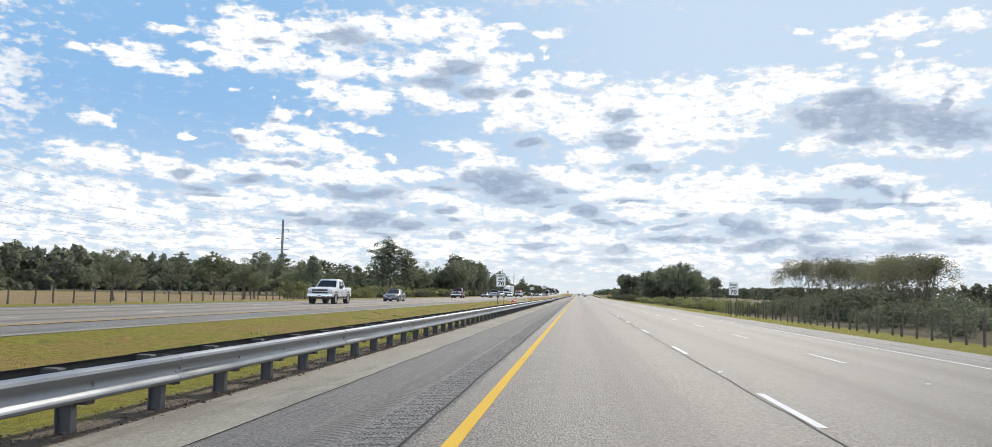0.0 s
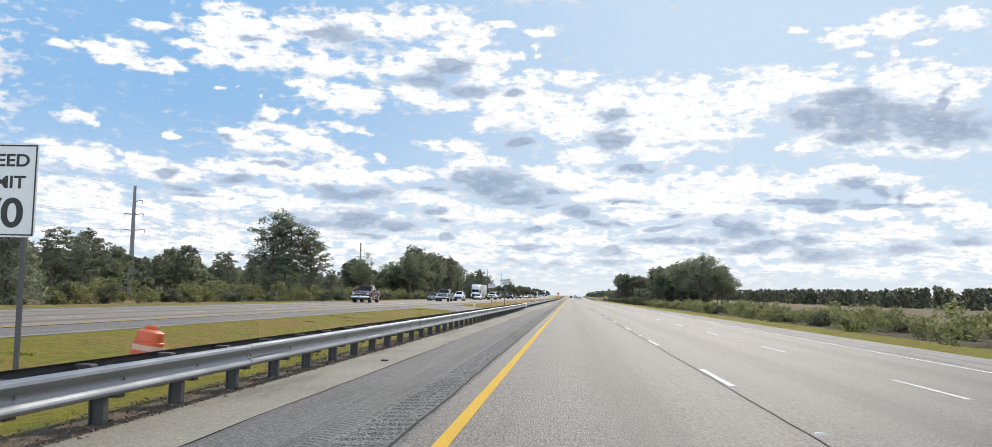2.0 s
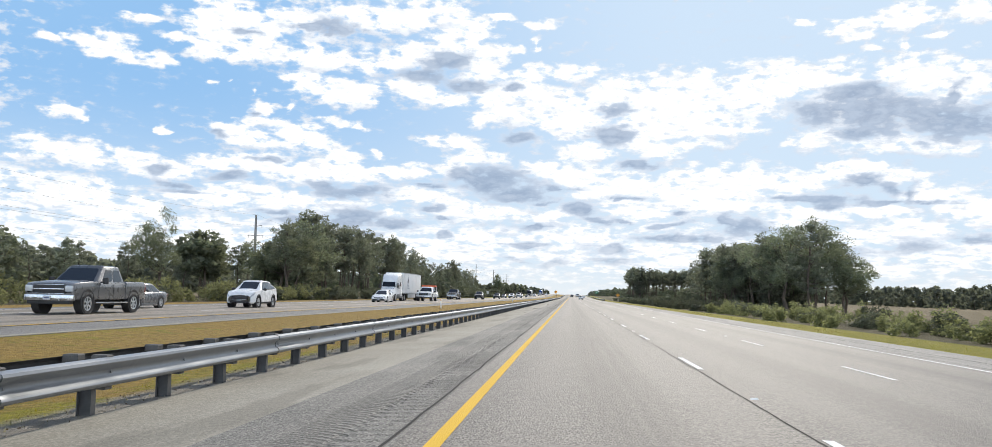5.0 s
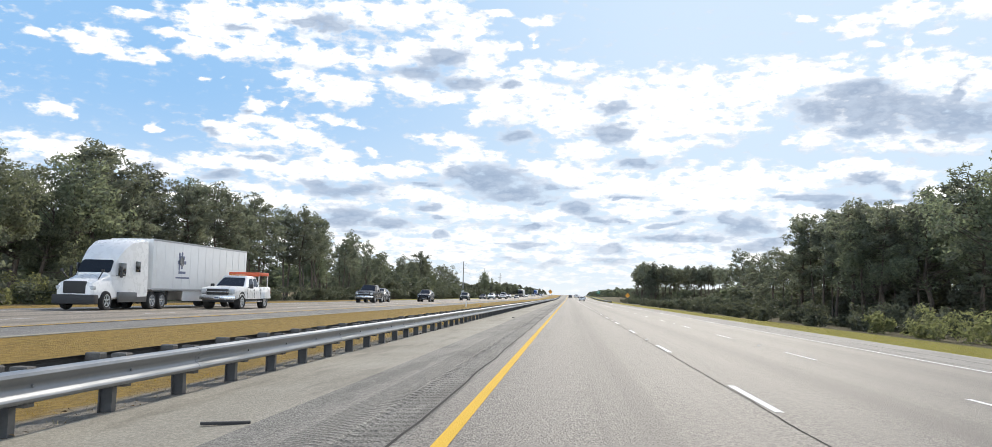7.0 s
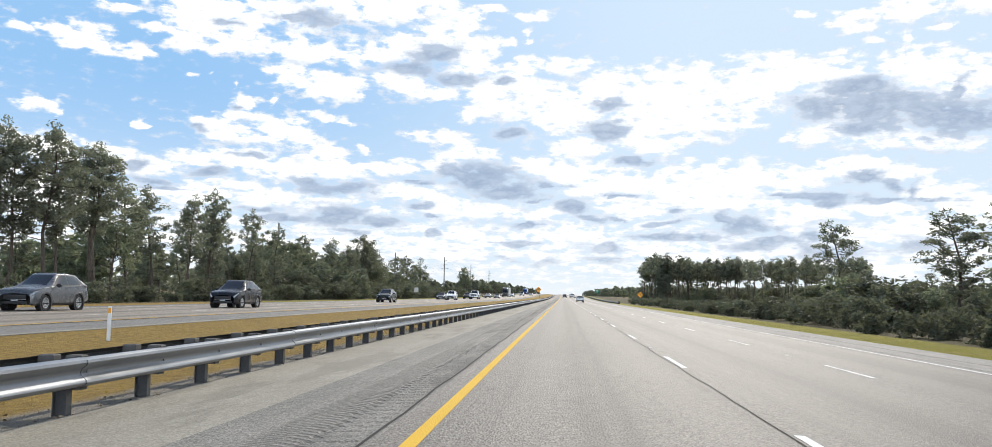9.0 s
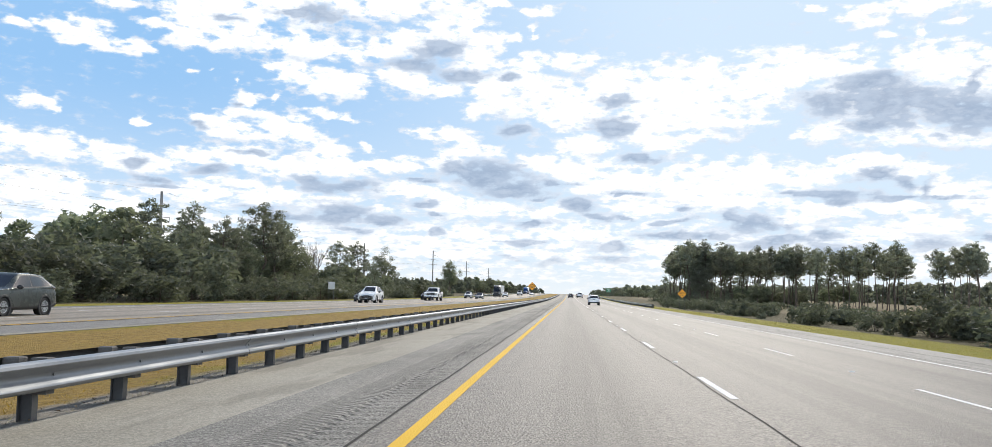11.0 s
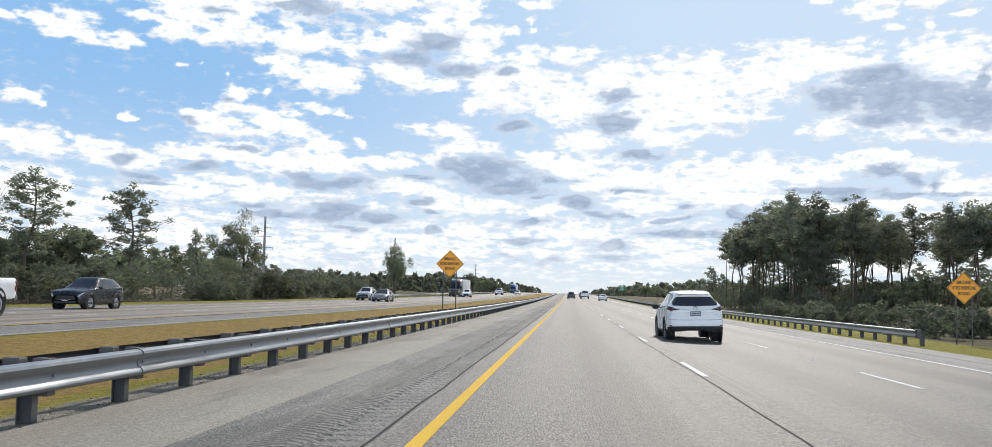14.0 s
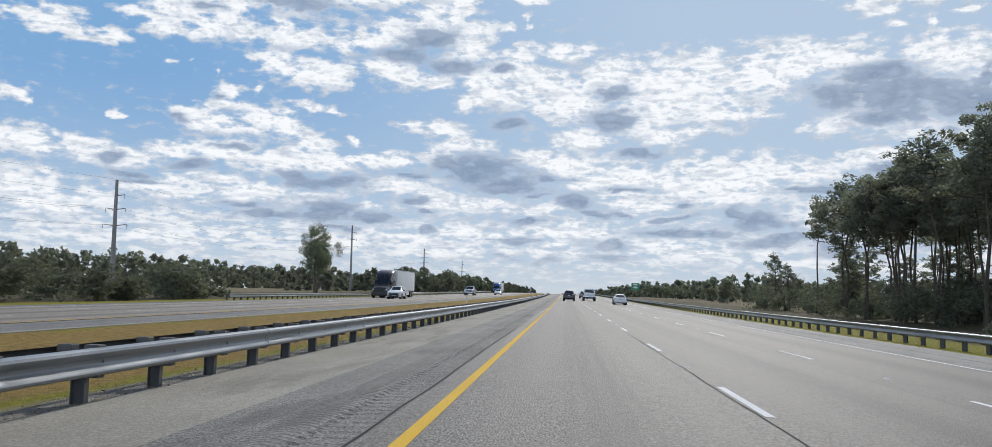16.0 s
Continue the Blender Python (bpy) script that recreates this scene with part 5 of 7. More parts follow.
# left side, by its stretches
for kind, x, y, h, w, *pick in (("full", -41.5, 81, 4.9, 1.35), ("full", -41.5, 114, 5.4, 1.4), ("full", -42, 119, 4.6, 1.3), ("full", -41.5, 136, 5.6, 1.4), ("cedar", -40, 139, 6.6, 1.2),
                         ("pine", -45, 343, 15.4, 1.25), ("pine", -46.5, 350, 15.8, 1.25), ("pine", -45.5, 357, 15.0, 1.2), ("pine", -44.5, 364, 14.2, 1.1), ("pine", -45, 374, 15.0, 1.15),
                         ("pine", -44.8, 214, 14.0, 1.35, 4), ("pine", -43.6, 216, 13.0, 1.3, 1), ("pine", -45.8, 217, 12.0, 1.4, 4), ("pine", -39.6, 216, 11.4, 1.3, 4), ("pine", -40.4, 218, 9.6, 1.4, 1), ("full", -48, 291, 11.4, 0.85),
                         ("oak", -42, 323, 12.6, 1.0), ("pine", -44, 327, 12.5, 1.1), ("oak", -45, 336, 12.0, 0.9),
                         ("bare", -51.6, 592, 13.6, 0.9), ("pine", -47.2, 594, 11.8, 1.25), ("pine", -48.5, 615, 12.8, 1.2),
                         ("pine", -46.0, 541, 14.4, 1.2), ("pine", -46.5, 556, 13.8, 1.1), ("full", -50, 655, 14.2, 0.95), ("full", -45, 756, 13.6, 0.72), ("full", -44.4, 753, 12.4, 0.62), ("pine", -45.6, 758, 12.6, 0.9, 4),
                         ("oak", -46, 640, 6.5, 1.0), ("pine", -47, 632, 9.0, 1.0),
                         ("pine", -46.5, 450, 14.4, 0.95)):
    plant(kind, x, y, h, w, *pick)
brush("grey-green roadside brush before the field wood", -44, -37, 128, 330, 120, 1.0, 2.6, 81, 0.30, LOW_LEAF)
belt(("bush",), -40, -36, 140, 330, 18, 1.4, 2.4, 1.3)
belt(("oak_in", "pine_in"), -80, -60, 160, 330, 42, 6, 9.6, 1.25)
belt(("pine", "pine", "stem"), -48, -42.5, 372, 420, 15, 12.8, 15.4, 0.95)
belt(("pine", "stem", "oak"), -48, -42.5, 335, 372, 10, 11.5, 14.6, 1.0)
belt(("pine", "oak", "pine"), -47, -42.5, 420, 474, 12, 9.8, 13.2, 0.95)
belt(("pine_in", "oak_in"), -66, -49, 330, 372, 18, 8.5, 12, 1.1)
belt(("pine_in", "oak_in"), -66, -49, 372, 420, 11, 4.5, 7.0, 1.1)
belt(("pine_in", "oak_in"), -66, -49, 420, 475, 18, 6, 8.5, 1.2)
brush("thick undergrowth along the pine wood", -43, -38, 325, 480, 64, 1.0, 2.6, 82)
belt(("bush",), -40, -37, 325, 480, 12, 1.8, 3.0, 1.3)
belt(("oak_in", "bush"), -55, -42, 470, 535, 22, 4.5, 8.5, 1.2)
belt(("oak", "pine"), -48, -44, 515, 562, 9, 9.5, 13)
belt(("oak_in", "pine_in"), -64, -48, 512, 565, 18, 9, 13, 1.2)
brush("dense bushes beside the oncoming road", -46, -36.5, 480, 688, 120, 2.0, 4.2, 83)
belt(("bush",), -40, -35.5, 480, 684, 20, 2.2, 4.2, 1.4)
belt(("oak_in",), -64, -48, 560, 668, 20, 5, 8, 1.2)
belt(("oak_in", "pine_in"), -62, -46, 900, 1200, 36, 6, 10, 1.2)

# right side
for kind, x, y, h, w, *pick in (("airy", 33, 132, 8.6, 1.15), ("airy", 33, 116, 8.2, 1.1), ("airy", 35, 98, 7.8, 1.2), ("airy", 31, 84, 7.0, 1.1), ("airy", 38, 122, 8.0, 1.25), ("airy", 36, 107, 8.0, 1.1), ("bush", 30, 104, 3.4, 1.2), ("bush", 31, 114, 3.2, 1.2), ("bush", 33, 138, 4.0, 1.2), ("bush", 27, 92, 3.6, 1.1), ("bush", 26, 80, 3.4, 1.2),
                         ("full", 34, 327, 13.6, 1.1), ("full", 38.5, 331, 14.6, 1.15), ("full", 42.5, 329, 10.8, 1.2), ("full", 30.5, 337, 11.8, 1.05), ("full", 28.5, 344, 10.2, 1.05), ("pine", 36, 322, 14.2, 1.2, 4), ("pine", 32, 331, 12.6, 1.2, 4),
                         ("pine", 38.5, 460, 13.0, 1.25), ("pine", 31, 404, 9.2, 1.45, 4), ("oak", 34.5, 397, 9.0, 1.1), ("pine", 30, 392, 9.6, 1.4, 1), ("pine", 37, 748, 9.5, 1.0), ("pine", 41, 756, 8.0, 1.0), ("bare", 35, 733, 7.0, 1.0)):
    plant(kind, x, y, h, w, *pick)
brush("low grey-green brush beyond the verge", 20.0, 27, 114, 325, 120, 0.9, 2.1, 84, 0.26, LOW_LEAF)
belt(("bush",), 21, 26, 114, 325, 20, 1.2, 2.0, 1.3)
brush("brush behind the wire fence", 22, 40, 40, 122, 95, 1.2, 3.0, 85, 0.24)
belt(("pine", "stem"), 27, 32, 338, 364, 16, 9.5, 12, 1.1)
belt(("pine", "stem"), 27, 32, 364, 386, 7, 8.2, 10.2, 1.15)
belt(("oak_in", "pine_in", "pine_in"), 33, 45, 336, 372, 26, 10, 13.5, 1.2)
belt(("oak_in", "pine_in"), 33, 45, 372, 398, 6, 5, 7.5, 1.3)
brush("dark undergrowth below the trees", 20.5, 30, 322, 470, 110, 0.9, 2.6, 86)
brush("shaded thicket within the outer wood", 31, 37, 330, 385, 38, 2.6, 4.4, 90, 0.5)
belt(("bush",), 23, 26, 405, 470, 7, 2.0, 3.4, 1.3)
brush("mixed brush along the outer verge", 20.8, 31, 440, 600, 90, 0.9, 2.1, 87)
belt(("bush",), 22.5, 28, 450, 600, 9, 1.6, 2.6, 1.2)
belt(("oak_in", "bush"), 32, 46, 400, 470, 16, 3.5, 6.0, 1.3)
for x, y in ((32, 646), (34.5, 652), (32.5, 660), (36, 664), (33, 671), (37, 650), (40, 645), (34, 682), (37, 690), (33.5, 697)):
    plant("stem", x, y, trees.uniform(15.5, 17.2), trees.uniform(1.0, 1.25))
belt(("oak_in",), 36, 80, 640, 720, 26, 3.5, 6.5, 1.2)
for i in range(104):
    x = 33 + 62 * trees.random() ** 1.2
    plant("stem", x, 652 - 0.65 * (x - 33) + 70 * trees.random() ** 1.2, trees.uniform(14.4, 16.4), trees.uniform(0.95, 1.25))
brush("dark brush under the planted pines", 30, 48, 640, 745, 80, 1.8, 4.4, 88)
belt(("pine_in",), 40, 100, 715, 750, 14, 9, 12.5, 1.3)
belt(("pine",), 32, 36, 641, 652, 4, 9, 12, 1.3)
brush("dark thicket deep in the planted stand", 40, 75, 672, 748, 60, 3.0, 6.0, 91, 0.6)
brush("low brush along the outer field edge", 24, 30, 600, 650, 24, 1.0, 2.2, 89)
belt(("oak_in", "pine_in"), 38, 66, 775, 1150, 40, 3.5, 6.0, 1.3)


def far_woods(name, label, a, b, depth, h0, h1, count, seed):
    """A distant wood: many crowns and stems in one mesh."""
    r = np.random.default_rng(seed)
    puffs, stems = [], bmesh.new()
    for i in range(count):
        k = r.random()
        x, y = a[0] + (b[0] - a[0]) * k + depth * r.random(), a[1] + (b[1] - a[1]) * k
        h = h0 + (h1 - h0) * r.random()
        z = float(np.interp(x, GX, GZ)) + rise(y)
        for q in range(7):
            t = 0.04 + 0.93 * (q + r.random()) / 7
            w = h * 0.42 * (1.15 - t) ** 0.5
            puffs.append((x + r.normal() * w * 0.6, y + r.normal() * w * 0.6, z + h * t, 0.115 * h, 0.9))
        if i % 3 == 0:
            cyl_bm(stems, (x, y, z - 0.4), (x, y, z + h * 0.7), 0.16, 0.06, 5)
    ob = tagged(new(name), label, "wood", kind="stuff")
    c = new("crowns", fast_mesh("crowns", *leaves(puffs, 24, 1.45, r, 0.8), PINE_LEAF))
    c.parent = ob
    part("stems", stems, BARK, ob)


far_woods("far_wood", "long dark wood behind the dry field", (-118, -40), (-125, 520), -45, 8.5, 11.5, 620, 1)
far_woods("far_wood", "distant dark wood along the skyline", (-150, 520), (-150, 1500), -60, 10, 13.5, 460, 2)
far_woods("far_wood", "distant wood beyond the outer fields", (200, 60), (120, 1500), 40, 8.0, 11.0, 760, 3)
far_woods("far_wood", "wood along the far end of the road", (46, 850), (30, 1700), 45, 5.5, 8.5, 320, 4)
far_woods("far_wood", "wood along the far end of the oncoming road", (-50, 880), (-36, 1700), -45, 6, 9, 320, 5)

for kinds, _ in SIZE.values():
    for ob in kinds:
        if ob.name not in used:
            for o in (*ob.children_recursive, ob):
                bpy.data.objects.remove(o)

# ---- vehicles ----
def car_paint(name, color, metal=0.0, rough=0.28):
    n = Nodes(name)
    a = n.noise(n.co, 3.0, 4)
    dust = n.noise(n.co, 0.9, 3)
    col = n.mix(n.span(dust, 0.45, 0.75, 0.0, 0.05), color, (0.35, 0.32, 0.28))
    n.p.inputs["Coat Weight"].default_value = 0.2
    n.p.inputs["Coat Roughness"].default_value = 0.06
    return n.set(col, n.span(a, 0.3, 0.7, rough - 0.05, rough + 0.07), metal, 0.35)


TYRE = plain("tyre_rubber", (0.022, 0.022, 0.022), 0.85, 0, 0.25, 8.0, 0.1)
TRIM = plain("black_plastic_trim", (0.025, 0.025, 0.026), 0.6, 0, 0.2)
RIM = plain("alloy_rim", (0.60, 0.61, 0.62), 0.38, 0.5)
DARK_RIM = plain("dark_alloy_rim", (0.16, 0.165, 0.17), 0.35, 0.7)
NEAR_RIM = plain("grey_alloy_rim", (0.30, 0.305, 0.31), 0.35, 0.7)
CHROME = plain("chrome", (0.46, 0.47, 0.48), 0.22, 1.0, 0.03)
PLATE = plain("plate_white", (0.6, 0.61, 0.62), 0.5)
PLATE_BAR = plain("plate_bar_blue", (0.10, 0.12, 0.2), 0.5)


def glassy(name, color, rough=0.04, coat=1.0):
    n = Nodes(name)
    n.p.inputs["Coat Weight"].default_value = coat
    n.p.inputs["Coat Roughness"].default_value = 0.03
    return n.set(color, rough, 0, 0.6)


GLASS = glassy("tinted_glass", (0.012, 0.014, 0.016), 0.04, 0.25)
HEADLAMP = glassy("headlamp_glass", (0.45, 0.47, 0.48), 0.15)
TAIL_RED = glassy("tail_lamp_red", (0.16, 0.008, 0.01), 0.1)
TAIL_SMOKE = glassy("tail_lamp_smoke", (0.035, 0.006, 0.008), 0.1)
TURN = glassy("turn_amber", (0.6, 0.2, 0.02), 0.15)


def lathe_bm(bm, prof, seg=24, at=(0, 0, 0), caps=True):
    """Turns (radius, offset) about the x axis."""
    rings = []
    for r, o in prof:
        rings.append([(at[0] + o, at[1] + r * math.cos(k * math.tau / seg), at[2] + r * math.sin(k * math.tau / seg)) for k in range(seg)])
    loft_bm(bm, rings, caps=caps)


def wheel(parent, x, y, r, w, side, rim_mat, spokes=7):
    wh = thing_part("wheel", parent, (x, y, r))
    s = side
    bm = bmesh.new()
    lathe_bm(bm, [(r * 0.66, s * w * 0.45), (r * 0.90, s * w * 0.5), (r * 0.97, s * w * 0.42), (r, s * w * 0.25), (r, -s * w * 0.25), (r * 0.95, -s * w * 0.45), (r * 0.6, -s * w * 0.5), (r * 0.6, s * w * 0.2), (r * 0.66, s * w * 0.45)], caps=False)
    part("tyre", bm, TYRE, wh)
    bm = bmesh.new()
    lathe_bm(bm, [(r * 0.665, s * w * 0.44), (r * 0.66, s * w * 0.47), (r * 0.60, s * w * 0.46), (r * 0.585, s * w * 0.24), (r * 0.59, s * w * 0.23), (r * 0.66, s * w * 0.43)], caps=False)
    for k in range(spokes):
        a = k * math.tau / spokes
        m = Matrix.Rotation(a, 4, "X")
        q = bmesh.ops.create_cube(bm, size=1.0, matrix=m @ Matrix.Translation((s * w * 0.36, 0, r * 0.34)) @ Matrix.Diagonal((w * 0.14, r * (0.13 if spokes < 9 else 0.075), r * 0.58, 1)))
    cyl_bm(bm, (s * w * 0.2, 0, 0), (s * w * 0.43, 0, 0), r * 0.15, r * 0.12, 10)
    part("rim", bm, rim_mat, wh)
    # black backing disc, added for the shade in the gaps between the spokes
    bm = bmesh.new()
    lathe_bm(bm, [(r * 0.58, s * w * 0.24), (r * 0.58, s * w * 0.26), (r * 0.14, s * w * 0.26), (r * 0.14, s * w * 0.24)])
    part("brake_disc", bm, TYRE, wh)
    return wh


def thing_part(name, parent, at):
    """A part that only gathers its own pieces."""
    ob = new(name)
    ob.parent = parent
    ob.location = at
    return ob


def section(y, w, zb, zs, zt):
    half = [(0.55 * w, zb), (0.9 * w, zb + 0.015), (0.985 * w, zb + 0.10), (w, zb + (zs - zb) * 0.45), (0.995 * w, zs - 0.10), (0.965 * w, zs - 0.025), (0.90 * w, zs + 0.02), (0.45 * w, zt)]
    return [(x, y, z) for x, z in half] + [(-x, y, z) for x, z in reversed(half)]


def face_patch(bm, q, u0, u1, v0, v1, lift, flat=0.004, round_corner=True):
    """A thin pane on the quad q (bottom-left, bottom-right, top-right, top-left), between fractions u and v."""
    A, B, C, D = (Vector(p) for p in q)
    nrm = (B - A).cross(D - A).normalized()

    def at(u, v):
        return (A * (1 - u) + B * u) * (1 - v) + (D * (1 - u) + C * u) * v

    us = (u0, u1)
    c = 0.06
    du, dv = (u1 - u0) * c, (v1 - v0) * c * 1.5
    pts = [(u0 + du, v0), (u1 - du, v0), (u1, v0 + dv), (u1, v1 - dv), (u1 - du, v1), (u0 + du, v1), (u0, v1 - dv), (u0, v0 + dv)]
    loft_bm(bm, [[at(u, v) + nrm * (lift - flat) for u, v in pts], [at(u, v) + nrm * lift for u, v in pts]])


CAR_SCALE = 0.93
PICKUP_SCALE = 1.02


def pickup(name, label, at, paint, group, rim, chrome=True):
    """A crew-cab pickup truck, its nose towards -y: high square bonnet, four doors, open bed."""
    L, w, H, R, zb = 5.95, 1.015, 1.96, 0.42, 0.56
    v = thing(name, label, "pickup truck", None, group)
    bm = bmesh.new()
    rows = ((-2.96, 0.88, zb + 0.10, 1.08), (-2.92, 0.95, zb + 0.04, 1.16), (-2.78, 0.985, zb, 1.22), (-2.2, 1.0, zb, 1.27), (-1.5, 1.0, zb, 1.30),
            (-1.2, 1.0, zb, 1.30), (-1.1, 1.0, zb, 1.26), (1.10, 1.0, zb, 1.27), (1.13, 0.975, zb, 1.27), (1.17, 0.975, zb, 1.30), (1.2, 1.0, zb, 1.315), (2.80, 1.0, zb + 0.03, 1.33), (2.93, 0.98, zb + 0.06, 1.32), (2.965, 0.95, zb + 0.1, 1.28))
    rings = []
    for y, f, z0, z1 in rows:
        q = w * f
        bulge = 0.035 if y < -1.15 else 0.0
        half = [(0.86 * q, z0), (0.97 * q, z0 + 0.03), (q, z0 + 0.16), (0.985 * q, z0 + 0.36), (q, z1 - 0.24), (0.985 * q, z1 - 0.07), (0.94 * q, z1 - 0.012), (0.80 * q, z1), (0.5 * q, z1 + bulge)]
        rings.append([(x, y, z) for x, z in half] + [(-x, y, z) for x, z in reversed(half)])
    loft_bm(bm, rings)
    body = part("body", bm, paint, v, smooth=38)
    # cab with upright sides
    base = [(-0.86, -1.24, 1.255), (0.86, -1.24, 1.255), (0.945, -1.02, 1.25), (0.945, 1.06, 1.25), (0.88, 1.12, 1.25), (-0.88, 1.12, 1.25), (-0.945, 1.06, 1.25), (-0.945, -1.02, 1.25)]
    top = [(-0.66, -0.42, 1.875), (0.66, -0.42, 1.875), (0.755, -0.30, 1.87), (0.755, 0.90, 1.87), (0.69, 0.98, 1.86), (-0.69, 0.98, 1.86), (-0.755, 0.90, 1.87), (-0.755, -0.30, 1.87)]
    edge = [(x * 0.95, 0.3 + (y - 0.3) * 0.96, 1.925) for x, y, z in top]
    cap = [(x * 0.72, 0.3 + (y - 0.3) * 0.86, H) for x, y, z in top]
    bm = bmesh.new()
    loft_bm(bm, [base, top, edge, cap])
    part("roof", bm, paint, body, smooth=50)

    def pane(name, q, u0, u1, v0, v1):
        b = bmesh.new()
        face_patch(b, q, u0, u1, v0, v1, 0.006)
        part(name, b, GLASS, body, smooth=0)

    pane("windshield", (base[0], base[1], top[1], top[0]), 0.03, 0.97, 0.05, 0.94)
    pane("rear_window", (base[4], base[5], top[5], top[4]), 0.06, 0.94, 0.12, 0.88)
    for i in ((2, 3), (6, 7)):
        q = (base[i[0]], base[i[1]], top[i[1]], top[i[0]])
        for a, b in ((0.10, 0.50), (0.555, 0.93)):
            pane("side_window", q, *((a, b) if i[0] == 2 else (1 - b, 1 - a)), 0.10, 0.86)
    for ya in (-1.93, 1.86):
        for s in (1, -1):
            bm = bmesh.new()
            lathe_bm(bm, [(R * 1.24, s * (w - 0.30)), (R * 1.24, s * (w + 0.006)), (R * 1.16, s * (w + 0.012)), (R * 1.08, s * (w - 0.01)), (R * 0.4, s * (w - 0.03))], seg=24)
            a = part("arch", bm, TRIM, body, "black wheel arch", smooth=30)
            a.location = (0, ya, R + 0.07)
            wheel(v, s * (w - 0.12), ya, R, 0.28, s, rim or RIM, 6)
    bright = CHROME if chrome else paint
    for s in (1, -1):
        bm = bmesh.new()
        box_bm(bm, s * (w - 0.02) - 0.07, s * (w - 0.02) + 0.07, -1.35, 1.25, 0.42, 0.48, 0.02)
        part("running_board", bm, bright, body)
        bm = bmesh.new()
        box_bm(bm, s * 0.80 - 0.15, s * 0.80 + 0.15, -2.985, -2.76, 0.87, 1.12, 0.04)
        part("headlight", bm, HEADLAMP, body, "clear headlight")
        bm = bmesh.new()
        box_bm(bm, s * 0.93 - 0.07, s * 0.93 + 0.07, 2.82, 2.985, 0.86, 1.24, 0.03)
        part("tail_light", bm, TAIL_RED, body, "red tail light")
        bm = bmesh.new()
        box_bm(bm, s * 1.14 - 0.11, s * 1.14 + 0.11, -0.90, -0.80, 1.20, 1.46, 0.035)
        cyl_bm(bm, (s * 0.90, -0.86, 1.28), (s * 1.08, -0.86, 1.28), 0.03, seg=6)
        part("mirror", bm, TRIM, body, "black door mirror")
        for y in (-0.02, 0.98):
            bm = bmesh.new()
            box_bm(bm, s * w - 0.012, s * w + 0.02, y - 0.11, y + 0.03, 1.08, 1.12, 0.01)
            part("door_handle", bm, bright, body)
        for y in (-1.10, 0.08, 1.08):
            bm = bmesh.new()
            box_bm(bm, s * w - 0.03, s * w + 0.0015, y - 0.006, y + 0.006, zb + 0.08, 1.20)
            part("door_seam", bm, TRIM, body)
    bm = bmesh.new()
    box_bm(bm, -0.62, 0.62, -3.0, -2.85, 0.80, 1.14, 0.05)
    grille = part("grille", bm, TRIM, body, "large black grille")
    for z, thick in ((0.80, 0.012), (0.97, 0.026), (1.14, 0.012)):
        bm = bmesh.new()
        box_bm(bm, -0.64, 0.64, -3.022, -2.96, z - thick, z + thick, 0.010)
        part("grille_bar", bm, bright, grille)
    bm = bmesh.new()
    loft_bm(bm, [[(x, y, z) for y, z in ((-3.06 + 0.10 * (abs(x) > 0.8), 0.53), (-3.08 + 0.10 * (abs(x) > 0.8), 0.64), (-3.05 + 0.10 * (abs(x) > 0.8), 0.75), (-2.84, 0.75), (-2.84, 0.53))] for x in (-1.0, -0.7, 0.7, 1.0)])
    part("front_bumper", bm, bright, body)
    bm = bmesh.new()
    box_bm(bm, -0.85, 0.85, -2.98, -2.7, 0.40, 0.54, 0.03)
    part("valance", bm, TRIM, body)
    bm = bmesh.new()
    box_bm(bm, -0.95, 0.95, 2.93, 3.08, 0.58, 0.76, 0.03)
    part("rear_bumper", bm, bright, body)
    bm = bmesh.new()
    box_bm(bm, -w * 0.84, w * 0.84, 1.24, 2.86, 1.29, 1.336)
    part("bed", bm, TRIM, body, "dark open cargo bed")
    bm = bmesh.new()
    box_bm(bm, -0.5, 0.5, -2.2, 2.5, 0.38, 0.60, 0.03)
    part("chassis", bm, TRIM, body)
    for y, z, d in ((-3.085, 0.64, -1), (3.085, 0.67, 1)):
        bm = bmesh.new()
        box_bm(bm, -0.15, 0.15, min(y, y + d * 0.01), max(y, y + d * 0.01), z - 0.075, z + 0.075, 0.004)
        p = part("plate", bm, PLATE, body, "number plate with plain bars")
        bm = bmesh.new()
        box_bm(bm, -0.11, 0.11, y + d * 0.012 - 0.002, y + d * 0.012 + 0.002, z - 0.03, z + 0.035)
        part("bar", bm, PLATE_BAR, p)
    v.scale = (PICKUP_SCALE,) * 3
    if at is not None:
        v.matrix_basis = at @ Matrix.Diagonal((PICKUP_SCALE, PICKUP_SCALE, PICKUP_SCALE, 1))
    return v, body, (L, w, H, zb)


